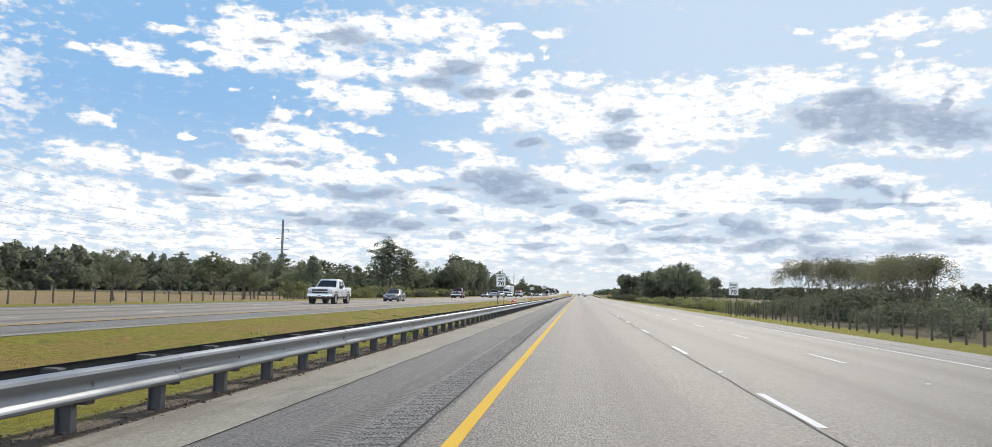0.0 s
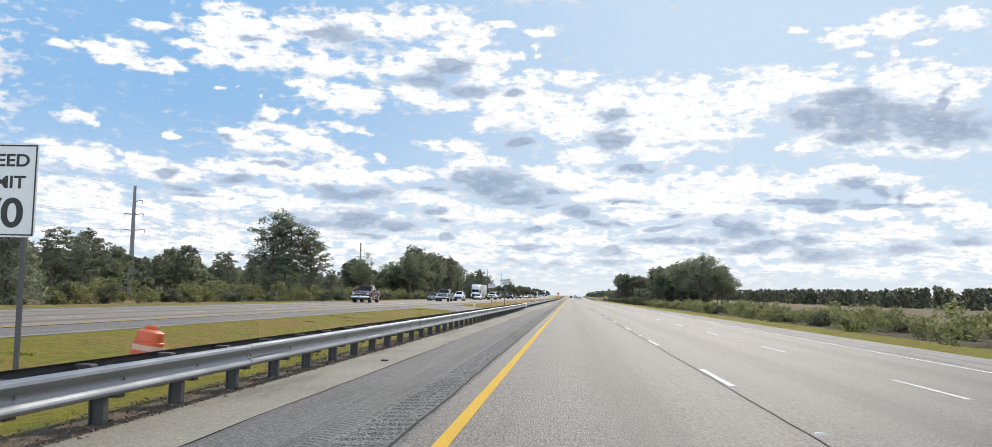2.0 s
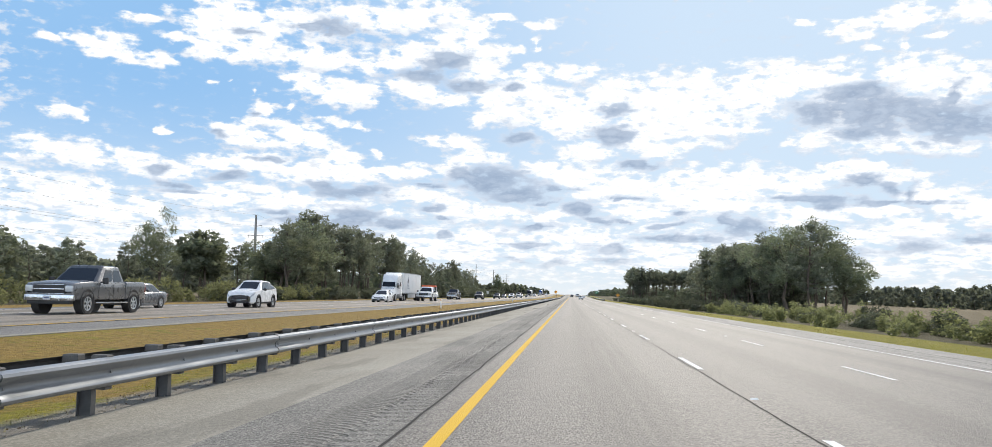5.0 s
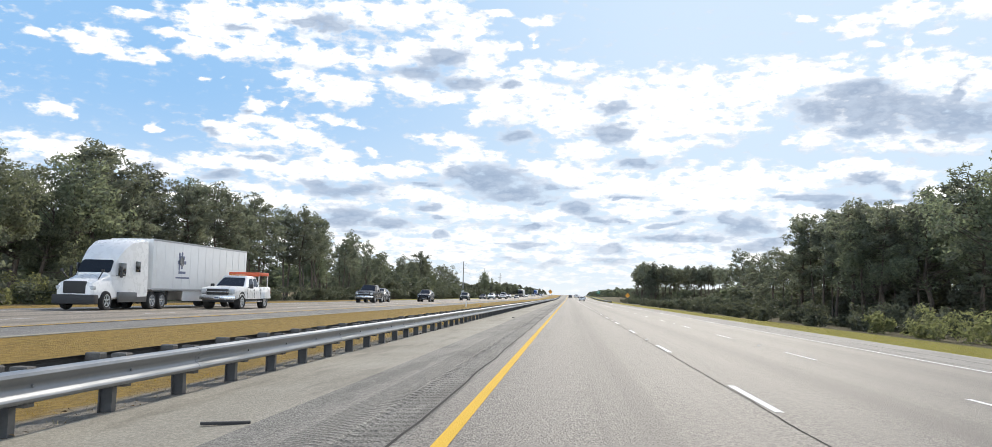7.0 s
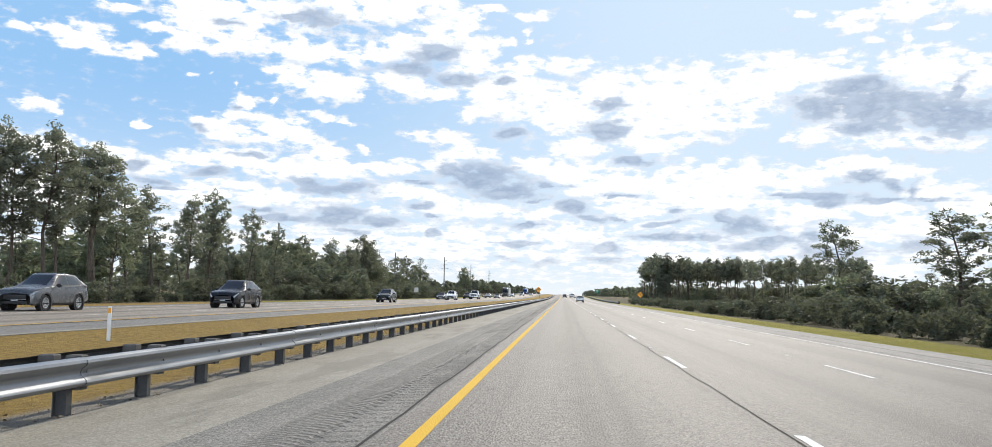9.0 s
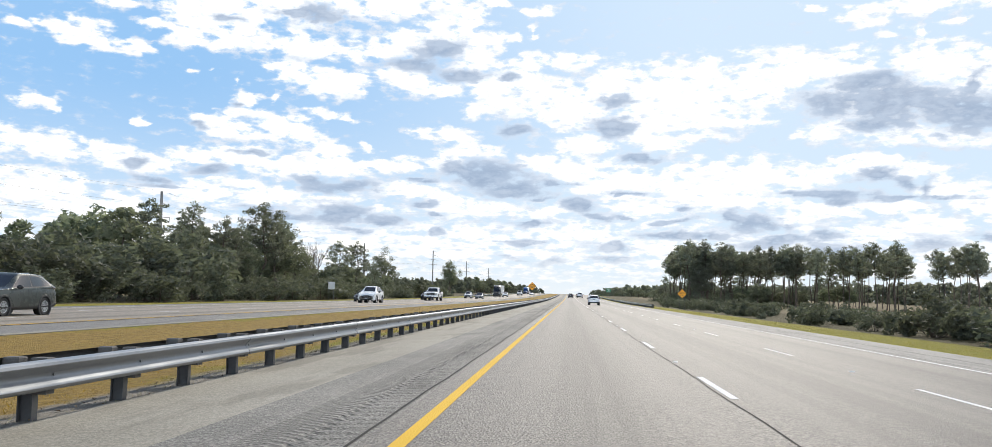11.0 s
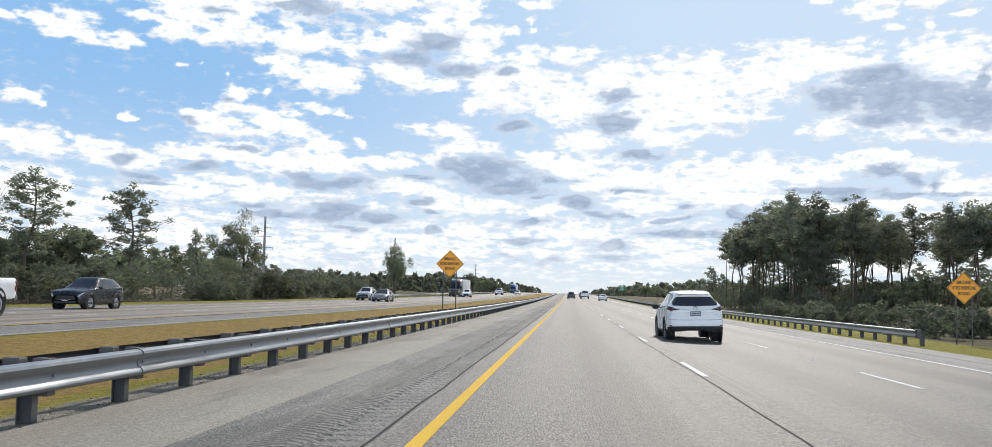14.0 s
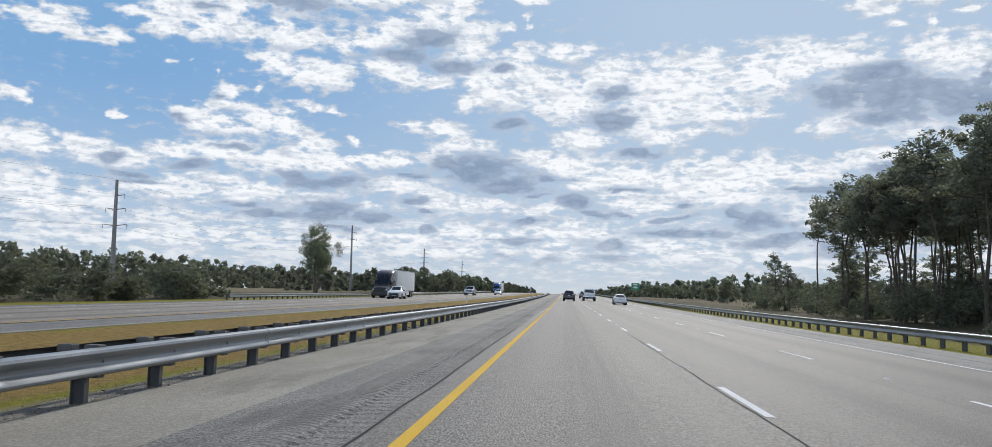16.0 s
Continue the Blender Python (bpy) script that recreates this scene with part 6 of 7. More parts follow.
def car(name, label, at, paint, kind, group="", rim=None, lamps_on=False, chrome_grille=True):
    """A passenger vehicle, its nose towards -y."""
    if kind == "pickup":
        return pickup(name, label, at, paint, group, rim)
    L, W, H, R, zb = {"suv": (4.6, 1.86, 1.70, 0.36, 0.24), "bigsuv": (5.3, 2.03, 1.92, 0.40, 0.30), "sedan": (4.95, 1.87, 1.47, 0.34, 0.18)}[kind]
    w = W / 2
    v = thing(name, label, "car", None, group)
    if kind in ("suv", "bigsuv"):
        k = H / 1.70
        st = [(-0.5, 0.80, zb + 0.10, 0.66, 0.70), (-0.475, 0.92, zb + 0.03, 0.78, 0.84), (-0.41, 0.985, zb, 0.90, 0.97), (-0.30, 1.0, zb - 0.01, 0.97, 1.04),
              (-0.20, 1.0, zb - 0.02, 1.0, 1.07), (0.0, 1.0, zb - 0.02, 1.02, 1.02), (0.25, 1.0, zb, 1.05, 1.05), (0.40, 0.985, zb + 0.05, 1.12, 1.12),
              (0.455, 0.96, zb + 0.10, 1.13, 1.14), (0.488, 0.915, zb + 0.16, 1.08, 1.12), (0.5, 0.86, zb + 0.20, 1.00, 1.04)]
        st = [(a, b, c, d * k, e * k) for a, b, c, d, e in st]
        g0, g1, t0, t1, zg = -0.235, 0.478, -0.055, (0.345 if kind == "suv" else 0.43), 1.035 * k
        axles = (-0.305, 0.285)
    else:
        st = [(-0.5, 0.80, zb + 0.08, 0.55, 0.58), (-0.475, 0.92, zb + 0.02, 0.66, 0.70), (-0.40, 0.985, zb, 0.76, 0.82), (-0.28, 1.0, zb, 0.83, 0.91),
              (-0.18, 1.0, zb, 0.87, 0.95), (0.0, 1.0, zb, 0.90, 0.90), (0.2, 1.0, zb, 0.92, 0.92), (0.34, 0.99, zb + 0.02, 0.94, 1.0),
              (0.44, 0.96, zb + 0.06, 0.95, 1.02), (0.485, 0.92, zb + 0.12, 0.92, 0.98), (0.5, 0.86, zb + 0.18, 0.80, 0.84)]
        g0, g1, t0, t1, zg = -0.205, 0.375, -0.035, 0.20, 0.91
        axles = (-0.30, 0.29)
    bm = bmesh.new()
    loft_bm(bm, [section(y * L, w * f, a, b, c) for y, f, a, b, c in st])
    body = part("body", bm, paint, v, smooth=40)
    # cabin
    wb, wt = w * 0.93, w * {"suv": 0.655, "bigsuv": 0.72, "sedan": 0.64}[kind]
    wt2 = wt * 0.94
    base = [(-wb * 0.90, g0 * L, zg), (wb * 0.90, g0 * L, zg), (wb, (g0 + 0.05) * L, zg), (wb, (g1 - 0.06) * L, zg), (wb * 0.90, g1 * L, zg), (-wb * 0.90, g1 * L, zg), (-wb, (g1 - 0.06) * L, zg), (-wb, (g0 + 0.05) * L, zg)]
    zr = H - 0.07
    top = [(-wt * 0.88, t0 * L, zr), (wt * 0.88, t0 * L, zr), (wt, (t0 + 0.03) * L, zr + 0.01), (wt, (t1 - 0.02) * L, zr), (wt2 * 0.9, t1 * L, zr - 0.02), (-wt2 * 0.9, t1 * L, zr - 0.02), (-wt, (t1 - 0.02) * L, zr), (-wt, (t0 + 0.03) * L, zr + 0.01)]
    if kind == "suv":
        top = [(x, y, z - (0.06 if y > 0.2 * L else 0.0)) for x, y, z in top]
    shoulder = [(a[0] * 0.42 + b[0] * 0.58 + (0.035 if a[0] > 0 else -0.035), a[1] * 0.45 + b[1] * 0.55 + (0.05 if b[1] > 0 else -0.03) * L * 0.25, a[2] * 0.45 + b[2] * 0.55) for a, b in zip(base, top)]
    mid = (t0 + t1) / 2 * L
    cap = [(x * 0.86, mid + (y - mid) * 0.90, z + 0.05) for x, y, z in top]
    cap2 = [(x * 0.5, mid + (y - mid) * 0.6, H - (0.02 if y > mid else 0)) for x, y, z in top]
    bm = bmesh.new()
    edge = [(x * 0.96, mid + (y - mid) * 0.975, z + 0.028) for x, y, z in top]
    loft_bm(bm, [base, top, edge, cap, cap2])
    part("roof", bm, paint, body, smooth=50)

    def pane(name, q, u0, u1, v0, v1, mat=GLASS, parent=body):
        b = bmesh.new()
        face_patch(b, q, u0, u1, v0, v1, 0.006)
        return part(name, b, mat, parent, smooth=0)

    pane("windshield", (base[0], base[1], top[1], top[0]), 0.03, 0.97, 0.04, 0.97)
    pane("rear_window", (base[4], base[5], top[5], top[4]), 0.05, 0.95, {"suv": 0.2}.get(kind, 0.14), 0.93)
    for s in (1, -1):
        i = (2, 3) if s > 0 else (6, 7)
        q = (base[i[0]], base[i[1]], top[i[1]], top[i[0]])
        cuts = {"suv": ((0.06, 0.42), (0.45, 0.78), (0.80, 0.96)), "bigsuv": ((0.06, 0.36), (0.39, 0.66), (0.69, 0.97)),
                "sedan": ((0.08, 0.50), (0.53, 0.93))}[kind]
        for a, b_ in cuts:
            if s < 0:
                a, b_ = 1 - b_, 1 - a
            pane("side_window", q, a, b_, 0.08, 0.88)
    # wheels, arches
    rimm = rim or RIM
    for ya in axles:
        for s in (1, -1):
            bm = bmesh.new()
            lathe_bm(bm, [(R * 1.20, s * (w - 0.30)), (R * 1.20, s * (w + 0.006)), (R * 1.08, s * (w + 0.008)), (R * 0.4, s * (w - 0.02))], seg=24)
            a = part("arch", bm, TRIM, body, "black wheel arch", smooth=30)
            a.location = (0, ya * L, R + 0.02)
            wheel(v, s * (w - 0.095), ya * L, R, 0.235, s, rimm)
    # sills, bumpers, lamps
    bm = bmesh.new()
    for s in (1, -1):
        box_bm(bm, s * w - 0.05, s * w + 0.004, (axles[0] + 0.09) * L, (axles[1] - 0.09) * L, zb - 0.02, zb + 0.13, 0.01)
    part("sill", bm, TRIM if kind != "sedan" else paint, body)
    yf, yr = -L / 2, L / 2
    zh = st[1][3]
    bm = bmesh.new()
    box_bm(bm, -w * 0.80, w * 0.80, yf - 0.02, yf + 0.12, zb + 0.04, zb + 0.22, 0.03)
    part("front_bumper", bm, TRIM, body)
    bm = bmesh.new()
    gw = w * 0.58
    gz0, gz1 = zb + 0.25, zh - 0.07
    box_bm(bm, -gw, gw, yf - 0.012, yf + 0.1, gz0, gz1, 0.025)
    grille = part("grille", bm, TRIM, body)
    for j in range(2 if chrome_grille else 0):
        bm = bmesh.new()
        z = gz0 + (gz1 - gz0) * (0.38 + 0.32 * j)
        box_bm(bm, -gw * 0.96, gw * 0.96, yf - 0.024, yf, z - 0.015, z + 0.015, 0.005)
        part("grille_bar", bm, CHROME, grille)
    for s in (1, -1):
        bm = bmesh.new()
        zc = (zb + 0.36 + zh) / 2 + 0.04
        hh = 0.065
        cx = s * w * 0.735
        box_bm(bm, cx - w * 0.13, cx + w * 0.13, yf + 0.01, yf + 0.16, zc - hh, zc + hh, 0.03)
        part("headlight", bm, HEADLAMP, body, "clear headlight")
        bm = bmesh.new()
        zt = st[-3][3] - 0.17
        box_bm(bm, s * w * 0.80 - 0.12, s * w * 0.80 + 0.12, yr - 0.20, yr - 0.01, zt - 0.12, zt + 0.10, 0.03)
        part("tail_light", bm, TAIL_RED, body, "red tail light")
        bm = bmesh.new()
        m = Matrix.Translation((s * (w + 0.11), (g0 + 0.075) * L, zg + 0.10)) @ Matrix.Diagonal((0.22, 0.12, 0.17, 1))
        bmesh.ops.create_icosphere(bm, subdivisions=2, radius=0.55, matrix=m)
        part("mirror", bm, TRIM, body, "black door mirror", smooth=60)
        for yy in ((g0 + g1) / 2 * L - 0.30, (g0 + g1) / 2 * L + 0.62):
            bm = bmesh.new()
            box_bm(bm, s * w - 0.01, s * w + 0.022, yy - 0.10, yy + 0.10, zg - 0.19, zg - 0.155, 0.008)
            part("door_handle", bm, paint, body)
        for yy in ((g0 + 0.09) * L, (g0 + g1) / 2 * L - 0.05, (g0 + g1) / 2 * L + 0.85):
            bm = bmesh.new()
            box_bm(bm, s * w - 0.02, s * w + 0.0015, yy - 0.004, yy + 0.004, zb + 0.16, zg - 0.05)
            part("door_seam", bm, TRIM, body)
    for y, z, d in ((yf - 0.03, zb + 0.17, -1), (yr + 0.006, zb + 0.62, 1)):
        bm = bmesh.new()
        box_bm(bm, -0.15, 0.15, min(y, y + d * 0.01), max(y, y + d * 0.01), z - 0.075, z + 0.075, 0.004)
        p = part("plate", bm, PLATE, body, "number plate with plain bars")
        bm = bmesh.new()
        box_bm(bm, -0.11, 0.11, y + d * 0.012 - 0.002, y + d * 0.012 + 0.002, z - 0.03, z + 0.035)
        part("bar", bm, PLATE_BAR, p)
    v.scale = (CAR_SCALE,) * 3
    if at is not None:
        v.matrix_basis = at @ Matrix.Diagonal((CAR_SCALE, CAR_SCALE, CAR_SCALE, 1))
    return v, body, (L, w, H, zb, st)


WHITE_CAR = car_paint("white_paint", (0.78, 0.78, 0.77))
BLACK_CAR = car_paint("black_paint", (0.018, 0.019, 0.022))
GREY_CAR = car_paint("grey_metallic_paint", (0.15, 0.155, 0.16), 0.5)
SILVER_CAR = car_paint("silver_metallic_paint", (0.48, 0.49, 0.50), 0.5)
MAROON_CAR = car_paint("maroon_paint", (0.105, 0.018, 0.020), 0.25)
BLUE_CAR = car_paint("blue_truck_paint", (0.02, 0.09, 0.30))
GREEN_CAR = car_paint("dark_green_paint", (0.05, 0.06, 0.055), 0.3)


def on_far(x, y):
    return pose(x, y, far_z(x) + rise(y))


IN, MID, OUT = -15.9, -19.3, -22.7
ONCOMING = (
    ("pickup_truck", "white pickup truck with chrome bumper on the oncoming road", MID, 74, WHITE_CAR, "pickup"),
    ("sedan", "grey metallic sedan on the oncoming road", MID, 100.5, GREY_CAR, "sedan"),
    ("pickup_truck", "dark red pickup truck with chrome bumper", OUT, 180.5, MAROON_CAR, "pickup"),
    ("pickup_truck", "grey pickup truck with chrome bumper", MID, 223, GREY_CAR, "pickup"),
    ("sedan", "grey metallic sedan in the outer oncoming lane", OUT, 234, GREY_CAR, "sedan"),
    ("suv", "white boxy sport utility car in the middle oncoming lane", MID, 243, WHITE_CAR, "bigsuv"),
    ("sedan", "white sedan in the middle oncoming lane", -20.4, 289, WHITE_CAR, "sedan"),
    ("pickup_truck", "black pickup truck with chrome grille and bumper", -21.7, 363.0, BLACK_CAR, "pickup"),
    ("suv", "grey sport utility car in the outer oncoming lane", OUT, 373.5, GREY_CAR, "bigsuv"),
    ("suv", "large black sport utility car", MID, 389, BLACK_CAR, "bigsuv"),
    ("suv", "dark green small sport utility car", MID, 438, GREEN_CAR, "suv"),
    ("suv", "white sport utility car with dark windows", MID, 500, WHITE_CAR, "bigsuv"),
    ("sedan", "black sedan in the outer oncoming lane", OUT, 512, BLACK_CAR, "sedan"),
    ("pickup_truck", "white crew-cab pickup truck with dark grille", MID, 544, WHITE_CAR, "pickup"),
    ("suv", "black sport utility car in the outer lane", OUT, 560, BLACK_CAR, "suv"),
    ("sedan", "dark grey sedan passing a silver car", MID, 616, GREY_CAR, "sedan"),
    ("suv", "silver sport utility car in the outer oncoming lane", OUT, 623, SILVER_CAR, "suv"),
    ("suv", "white sport utility car far up the oncoming road", MID, 700, WHITE_CAR, "suv"),
    ("pickup_truck", "silver pickup truck far up the oncoming road", MID, 786, SILVER_CAR, "pickup"),
    ("sedan", "white sedan far up the oncoming road", IN, 822, WHITE_CAR, "sedan"),
    ("suv", "dark sport utility car far up the oncoming road", MID, 868, BLACK_CAR, "suv"),
)
for name, label, x, y, paint, kind in ONCOMING:
    if name != "suv":
        car(name, label, on_far(x, y), paint, kind, "oncoming traffic")

# traffic far ahead on the near road, tails to the viewer
for name, label, x, y, paint, kind in (("suv", "black sport utility car far ahead in the inner lane", 1.75, 727, BLACK_CAR, "suv"),
                                       ("pickup_truck", "white pickup truck far ahead in the middle lane", 5.1, 742, WHITE_CAR, "pickup"),
                                       ("sedan", "white sedan far ahead in the outer lane", 8.4, 712, WHITE_CAR, "sedan"),
                                       ("suv", "grey sport utility car far ahead", 5.1, 790, GREY_CAR, "suv")):
    car(name, label, pose(x, y, road_z(x) + rise(y), 0, -1.6, 180), paint, kind, "traffic ahead")

# work pickup beside the lorry: dual rear wheels, light bar and an orange rack
work, work_body, dims = car("pickup_truck", "white work pickup truck with an orange rack board", on_far(MID, 314.5), WHITE_CAR, "pickup", "oncoming traffic")
L, w = dims[0], dims[1]
work.scale = (1.06, 1.06, 1.02)
bm = bmesh.new()
for s in (1, -1):
    loft_bm(bm, [[(s * (w - 0.05), 0.305 * L + a, b) for a, b in ((-0.62, 0.6), (-0.5, 1.0), (-0.25, 1.12), (0.25, 1.12), (0.5, 1.0), (0.62, 0.6))],
                 [(s * (w + 0.19), 0.305 * L + a, b) for a, b in ((-0.55, 0.62), (-0.45, 0.96), (-0.22, 1.06), (0.22, 1.06), (0.45, 0.96), (0.55, 0.62))]])
part("fender", bm, WHITE_CAR, work_body, "flared rear wheel fender")
bm = bmesh.new()
for s in (1, -1):
    for y in (0.19 * L, 0.45 * L):
        cyl_bm(bm, (s * w * 0.85, y, 1.15), (s * w * 0.85, y, 2.12), 0.035, seg=6)
part("rack", bm, SIGN_WHITE, work)
bm = bmesh.new()
box_bm(bm, -w * 0.9, w * 0.9, 0.17 * L, 0.20 * L, 1.95, 2.2, 0.02)
box_bm(bm, w * 0.80, w * 0.9, 0.19 * L, 0.46 * L, 2.0, 2.2, 0.02)
part("board", bm, ORANGE, work, "orange sign board on the rack")
bm = bmesh.new()
box_bm(bm, -0.45, 0.45, -0.02 * L, 0.02 * L, 1.95, 2.04, 0.03)
part("light_bar", bm, TURN, work, "amber roof light bar")


# ---- lorries ----
def lorry(label, at, paint, box_paint, emblem):
    """A sleeper tractor and its box trailer, nose towards -y."""
    t = thing("lorry", label, "lorry", None, "lorries")
    # tractor: bonnet, cab and sleeper with its roof fairing
    bm = bmesh.new()
    rows = ((0.0, 0.88, 0.55, 1.30), (0.12, 1.0, 0.50, 1.50), (0.6, 1.04, 0.50, 1.62), (1.25, 1.06, 0.52, 1.78), (1.75, 1.10, 0.55, 1.92))
    loft_bm(bm, [[(x * a, y, z) for x, z in ((-0.8, b), (-1, b + 0.18), (-1, c - 0.3), (-0.86, c - 0.08), (-0.4, c), (0.4, c), (0.86, c - 0.08), (1, c - 0.3), (1, b + 0.18), (0.8, b))] for y, a, b, c in rows])
    hood = part("bonnet", bm, paint, t)
    bm = bmesh.new()
    rows = ((1.75, 1.06, 0.55, 1.95, 0.8), (2.35, 1.08, 0.6, 2.75, 0.86), (2.42, 1.10, 0.6, 2.85, 0.9), (3.1, 1.17, 0.6, 3.45, 0.92), (3.9, 1.22, 0.6, 3.85, 0.95), (5.4, 1.25, 0.65, 4.0, 0.97), (5.6, 1.24, 0.7, 3.98, 0.96))
    loft_bm(bm, [[(x * a, y, z) for x, z in ((-0.9, b), (-1, b + 0.1), (-1, min(c - 0.35, 2.0)), (-q, c - 0.12), (-q * 0.8, c), (q * 0.8, c), (q, c - 0.12), (1, min(c - 0.35, 2.0)), (1, b + 0.1), (0.9, b))] for y, a, b, c, q in rows])
    cab = part("cab", bm, paint, t)
    for name, quad, mat_, uv in (("windshield", ((-0.98, 1.80, 1.97), (0.98, 1.80, 1.97), (0.90, 2.36, 2.74), (-0.90, 2.36, 2.74)), GLASS, (0.02, 0.98, 0.04, 0.94)),):
        b = bmesh.new()
        face_patch(b, quad, *uv, 0.03, 0.02)
        part(name, b, mat_, cab, smooth=0)
    for s in (1, -1):
        for y0, y1, z0, z1 in ((2.25, 3.05, 1.85, 2.55), (4.1, 4.6, 2.1, 2.7)):
            b = bmesh.new()
            xx = 1.19 if y0 < 3 else 1.245
            box_bm(b, s * xx - 0.03, s * xx + 0.03, y0, y1, z0, z1, 0.02)
            part("side_window", b, GLASS, cab)
        b = bmesh.new()
        box_bm(b, s * 1.42 - 0.06, s * 1.42 + 0.06, 2.05, 2.18, 1.75, 2.35, 0.03)
        cyl_bm(b, (s * 1.12, 2.15, 1.85), (s * 1.42, 2.12, 1.85), 0.02, seg=6)
        part("mirror", b, TRIM, cab)
        b = bmesh.new()
        box_bm(b, s * 0.85 - 0.17, s * 0.85 + 0.17, 0.02, 0.3, 1.05, 1.27, 0.06)
        part("headlight", b, HEADLAMP, hood)
        b = bmesh.new()
        box_bm(b, s * 1.18 - 0.05, s * 1.18 + 0.05, 2.3, 5.6, 0.42, 0.98, 0.03)
        part("side_fairing", b, DARK_RIM, cab, "dark lower side fairing")
        b = bmesh.new()
        cyl_bm(b, (s * 0.8, 0.85, 1.6), (s * 1.12, 0.7, 2.05), 0.03, 0.03, 6)
        box_bm(b, s * 1.12 - 0.08, s * 1.12 + 0.08, 0.66, 0.74, 2.0, 2.16, 0.03)
        part("hood_mirror", b, TRIM, hood)
    b = bmesh.new()
    box_bm(b, -0.62, 0.62, -0.03, 0.15, 0.85, 1.52, 0.08)
    grille = part("grille", b, TRIM, hood, "tall black grille")
    for k in range(5):
        b = bmesh.new()
        box_bm(b, -0.55, 0.55, -0.045, -0.025, 0.95 + 0.11 * k, 0.98 + 0.11 * k)
        part("grille_bar", b, TRIM, grille)
    b = bmesh.new()
    box_bm(b, -1.15, 1.15, -0.12, 0.35, 0.32, 0.82, 0.08)
    part("bumper", b, TRIM, t, "dark front bumper")
    b = bmesh.new()
    box_bm(b, -0.45, 0.45, 0.5, 8.4, 0.55, 0.85, 0.02)
    part("chassis", b, TRIM, t)
    for y in (1.15, 6.3, 7.6):
        for s in (1, -1):
            wheel(t, s * (1.05 if y < 2 else 1.0), y, 0.51, 0.30 if y < 2 else 0.5, s, RIM, 5)
    # trailer
    y0, y1, x, z0, z1 = 6.05, 21.5, 1.29, 1.15, 4.1
    b = bmesh.new()
    box_bm(b, -x, x, y0, y1, z0, z1, 0.03)
    tr = part("trailer", b, box_paint, t, "white ribbed box trailer")
    for s in (1, -1):
        for k in range(13):
            b = bmesh.new()
            yy = y0 + 0.4 + k * (y1 - y0 - 0.8) / 12
            box_bm(b, s * x - 0.012, s * x + 0.012, yy - 0.03, yy + 0.03, z0 + 0.1, z1 - 0.12)
            part("rib", b, box_paint, tr)
        b = bmesh.new()
        box_bm(b, s * x - 0.02, s * x + 0.014, y0, y1, z0 - 0.06, z0 + 0.08, 0.01)
        box_bm(b, s * x - 0.02, s * x + 0.014, y0, y1, z1 - 0.10, z1 + 0.01, 0.01)
        part("rail", b, ALU, tr)
        b = bmesh.new()
        box_bm(b, s * 1.2 - 0.02, s * 1.2 + 0.02, 10.5, 17.0, 0.45, 1.1, 0.01)
        part("skirt", b, box_paint, tr)
        b = bmesh.new()
        cyl_bm(b, (s * 0.9, 8.9, 0.25), (s * 0.9, 8.9, 1.15), 0.07, seg=8)
        part("landing_leg", b, TRIM, tr)
        for y in (18.4, 19.7):
            wheel(t, s * 1.0, y, 0.51, 0.5, s, RIM, 5)
    if emblem:
        for a, bb, c, d in ((9.6, 9.75, 2.35, 3.45), (9.45, 10.65, 2.75, 2.95), (9.7, 10.4, 3.05, 3.25), (9.95, 10.15, 2.45, 3.5), (9.6, 10.6, 2.15, 2.3), (9.2, 11.2, 1.85, 1.95)):
            b = bmesh.new()
            box_bm(b, x - 0.01, x + 0.017, a, bb, c, d)
            part("emblem_bar", b, PLATE_BAR, tr)
        b = bmesh.new()
        bmesh.ops.create_cone(b, cap_ends=True, segments=24, radius1=0.30, radius2=0.30, depth=0.022, matrix=Matrix.Translation((x + 0.008, 10.05, 2.9)) @ pose(0, 0, 0, 0, 90))
        part("emblem", b, GREY_CAR, tr)
    t.scale = (CAR_SCALE,) * 3
    t.matrix_basis = at @ Matrix.Diagonal((CAR_SCALE, CAR_SCALE, CAR_SCALE, 1))
    return t


BOX_WHITE = plain("trailer_white", (0.72, 0.73, 0.73), 0.45, 0, 0.06, 1.5)
lorry("white sleeper lorry with a white box trailer and dark emblem", on_far(OUT, 302), WHITE_CAR, BOX_WHITE, True)
lorry("dark red sleeper lorry with a white box trailer", on_far(OUT, 706), BLACK_CAR, BOX_WHITE, False)
lorry("blue lorry with a white box trailer far up the road", on_far(OUT, 905), BLUE_CAR, BOX_WHITE, False)

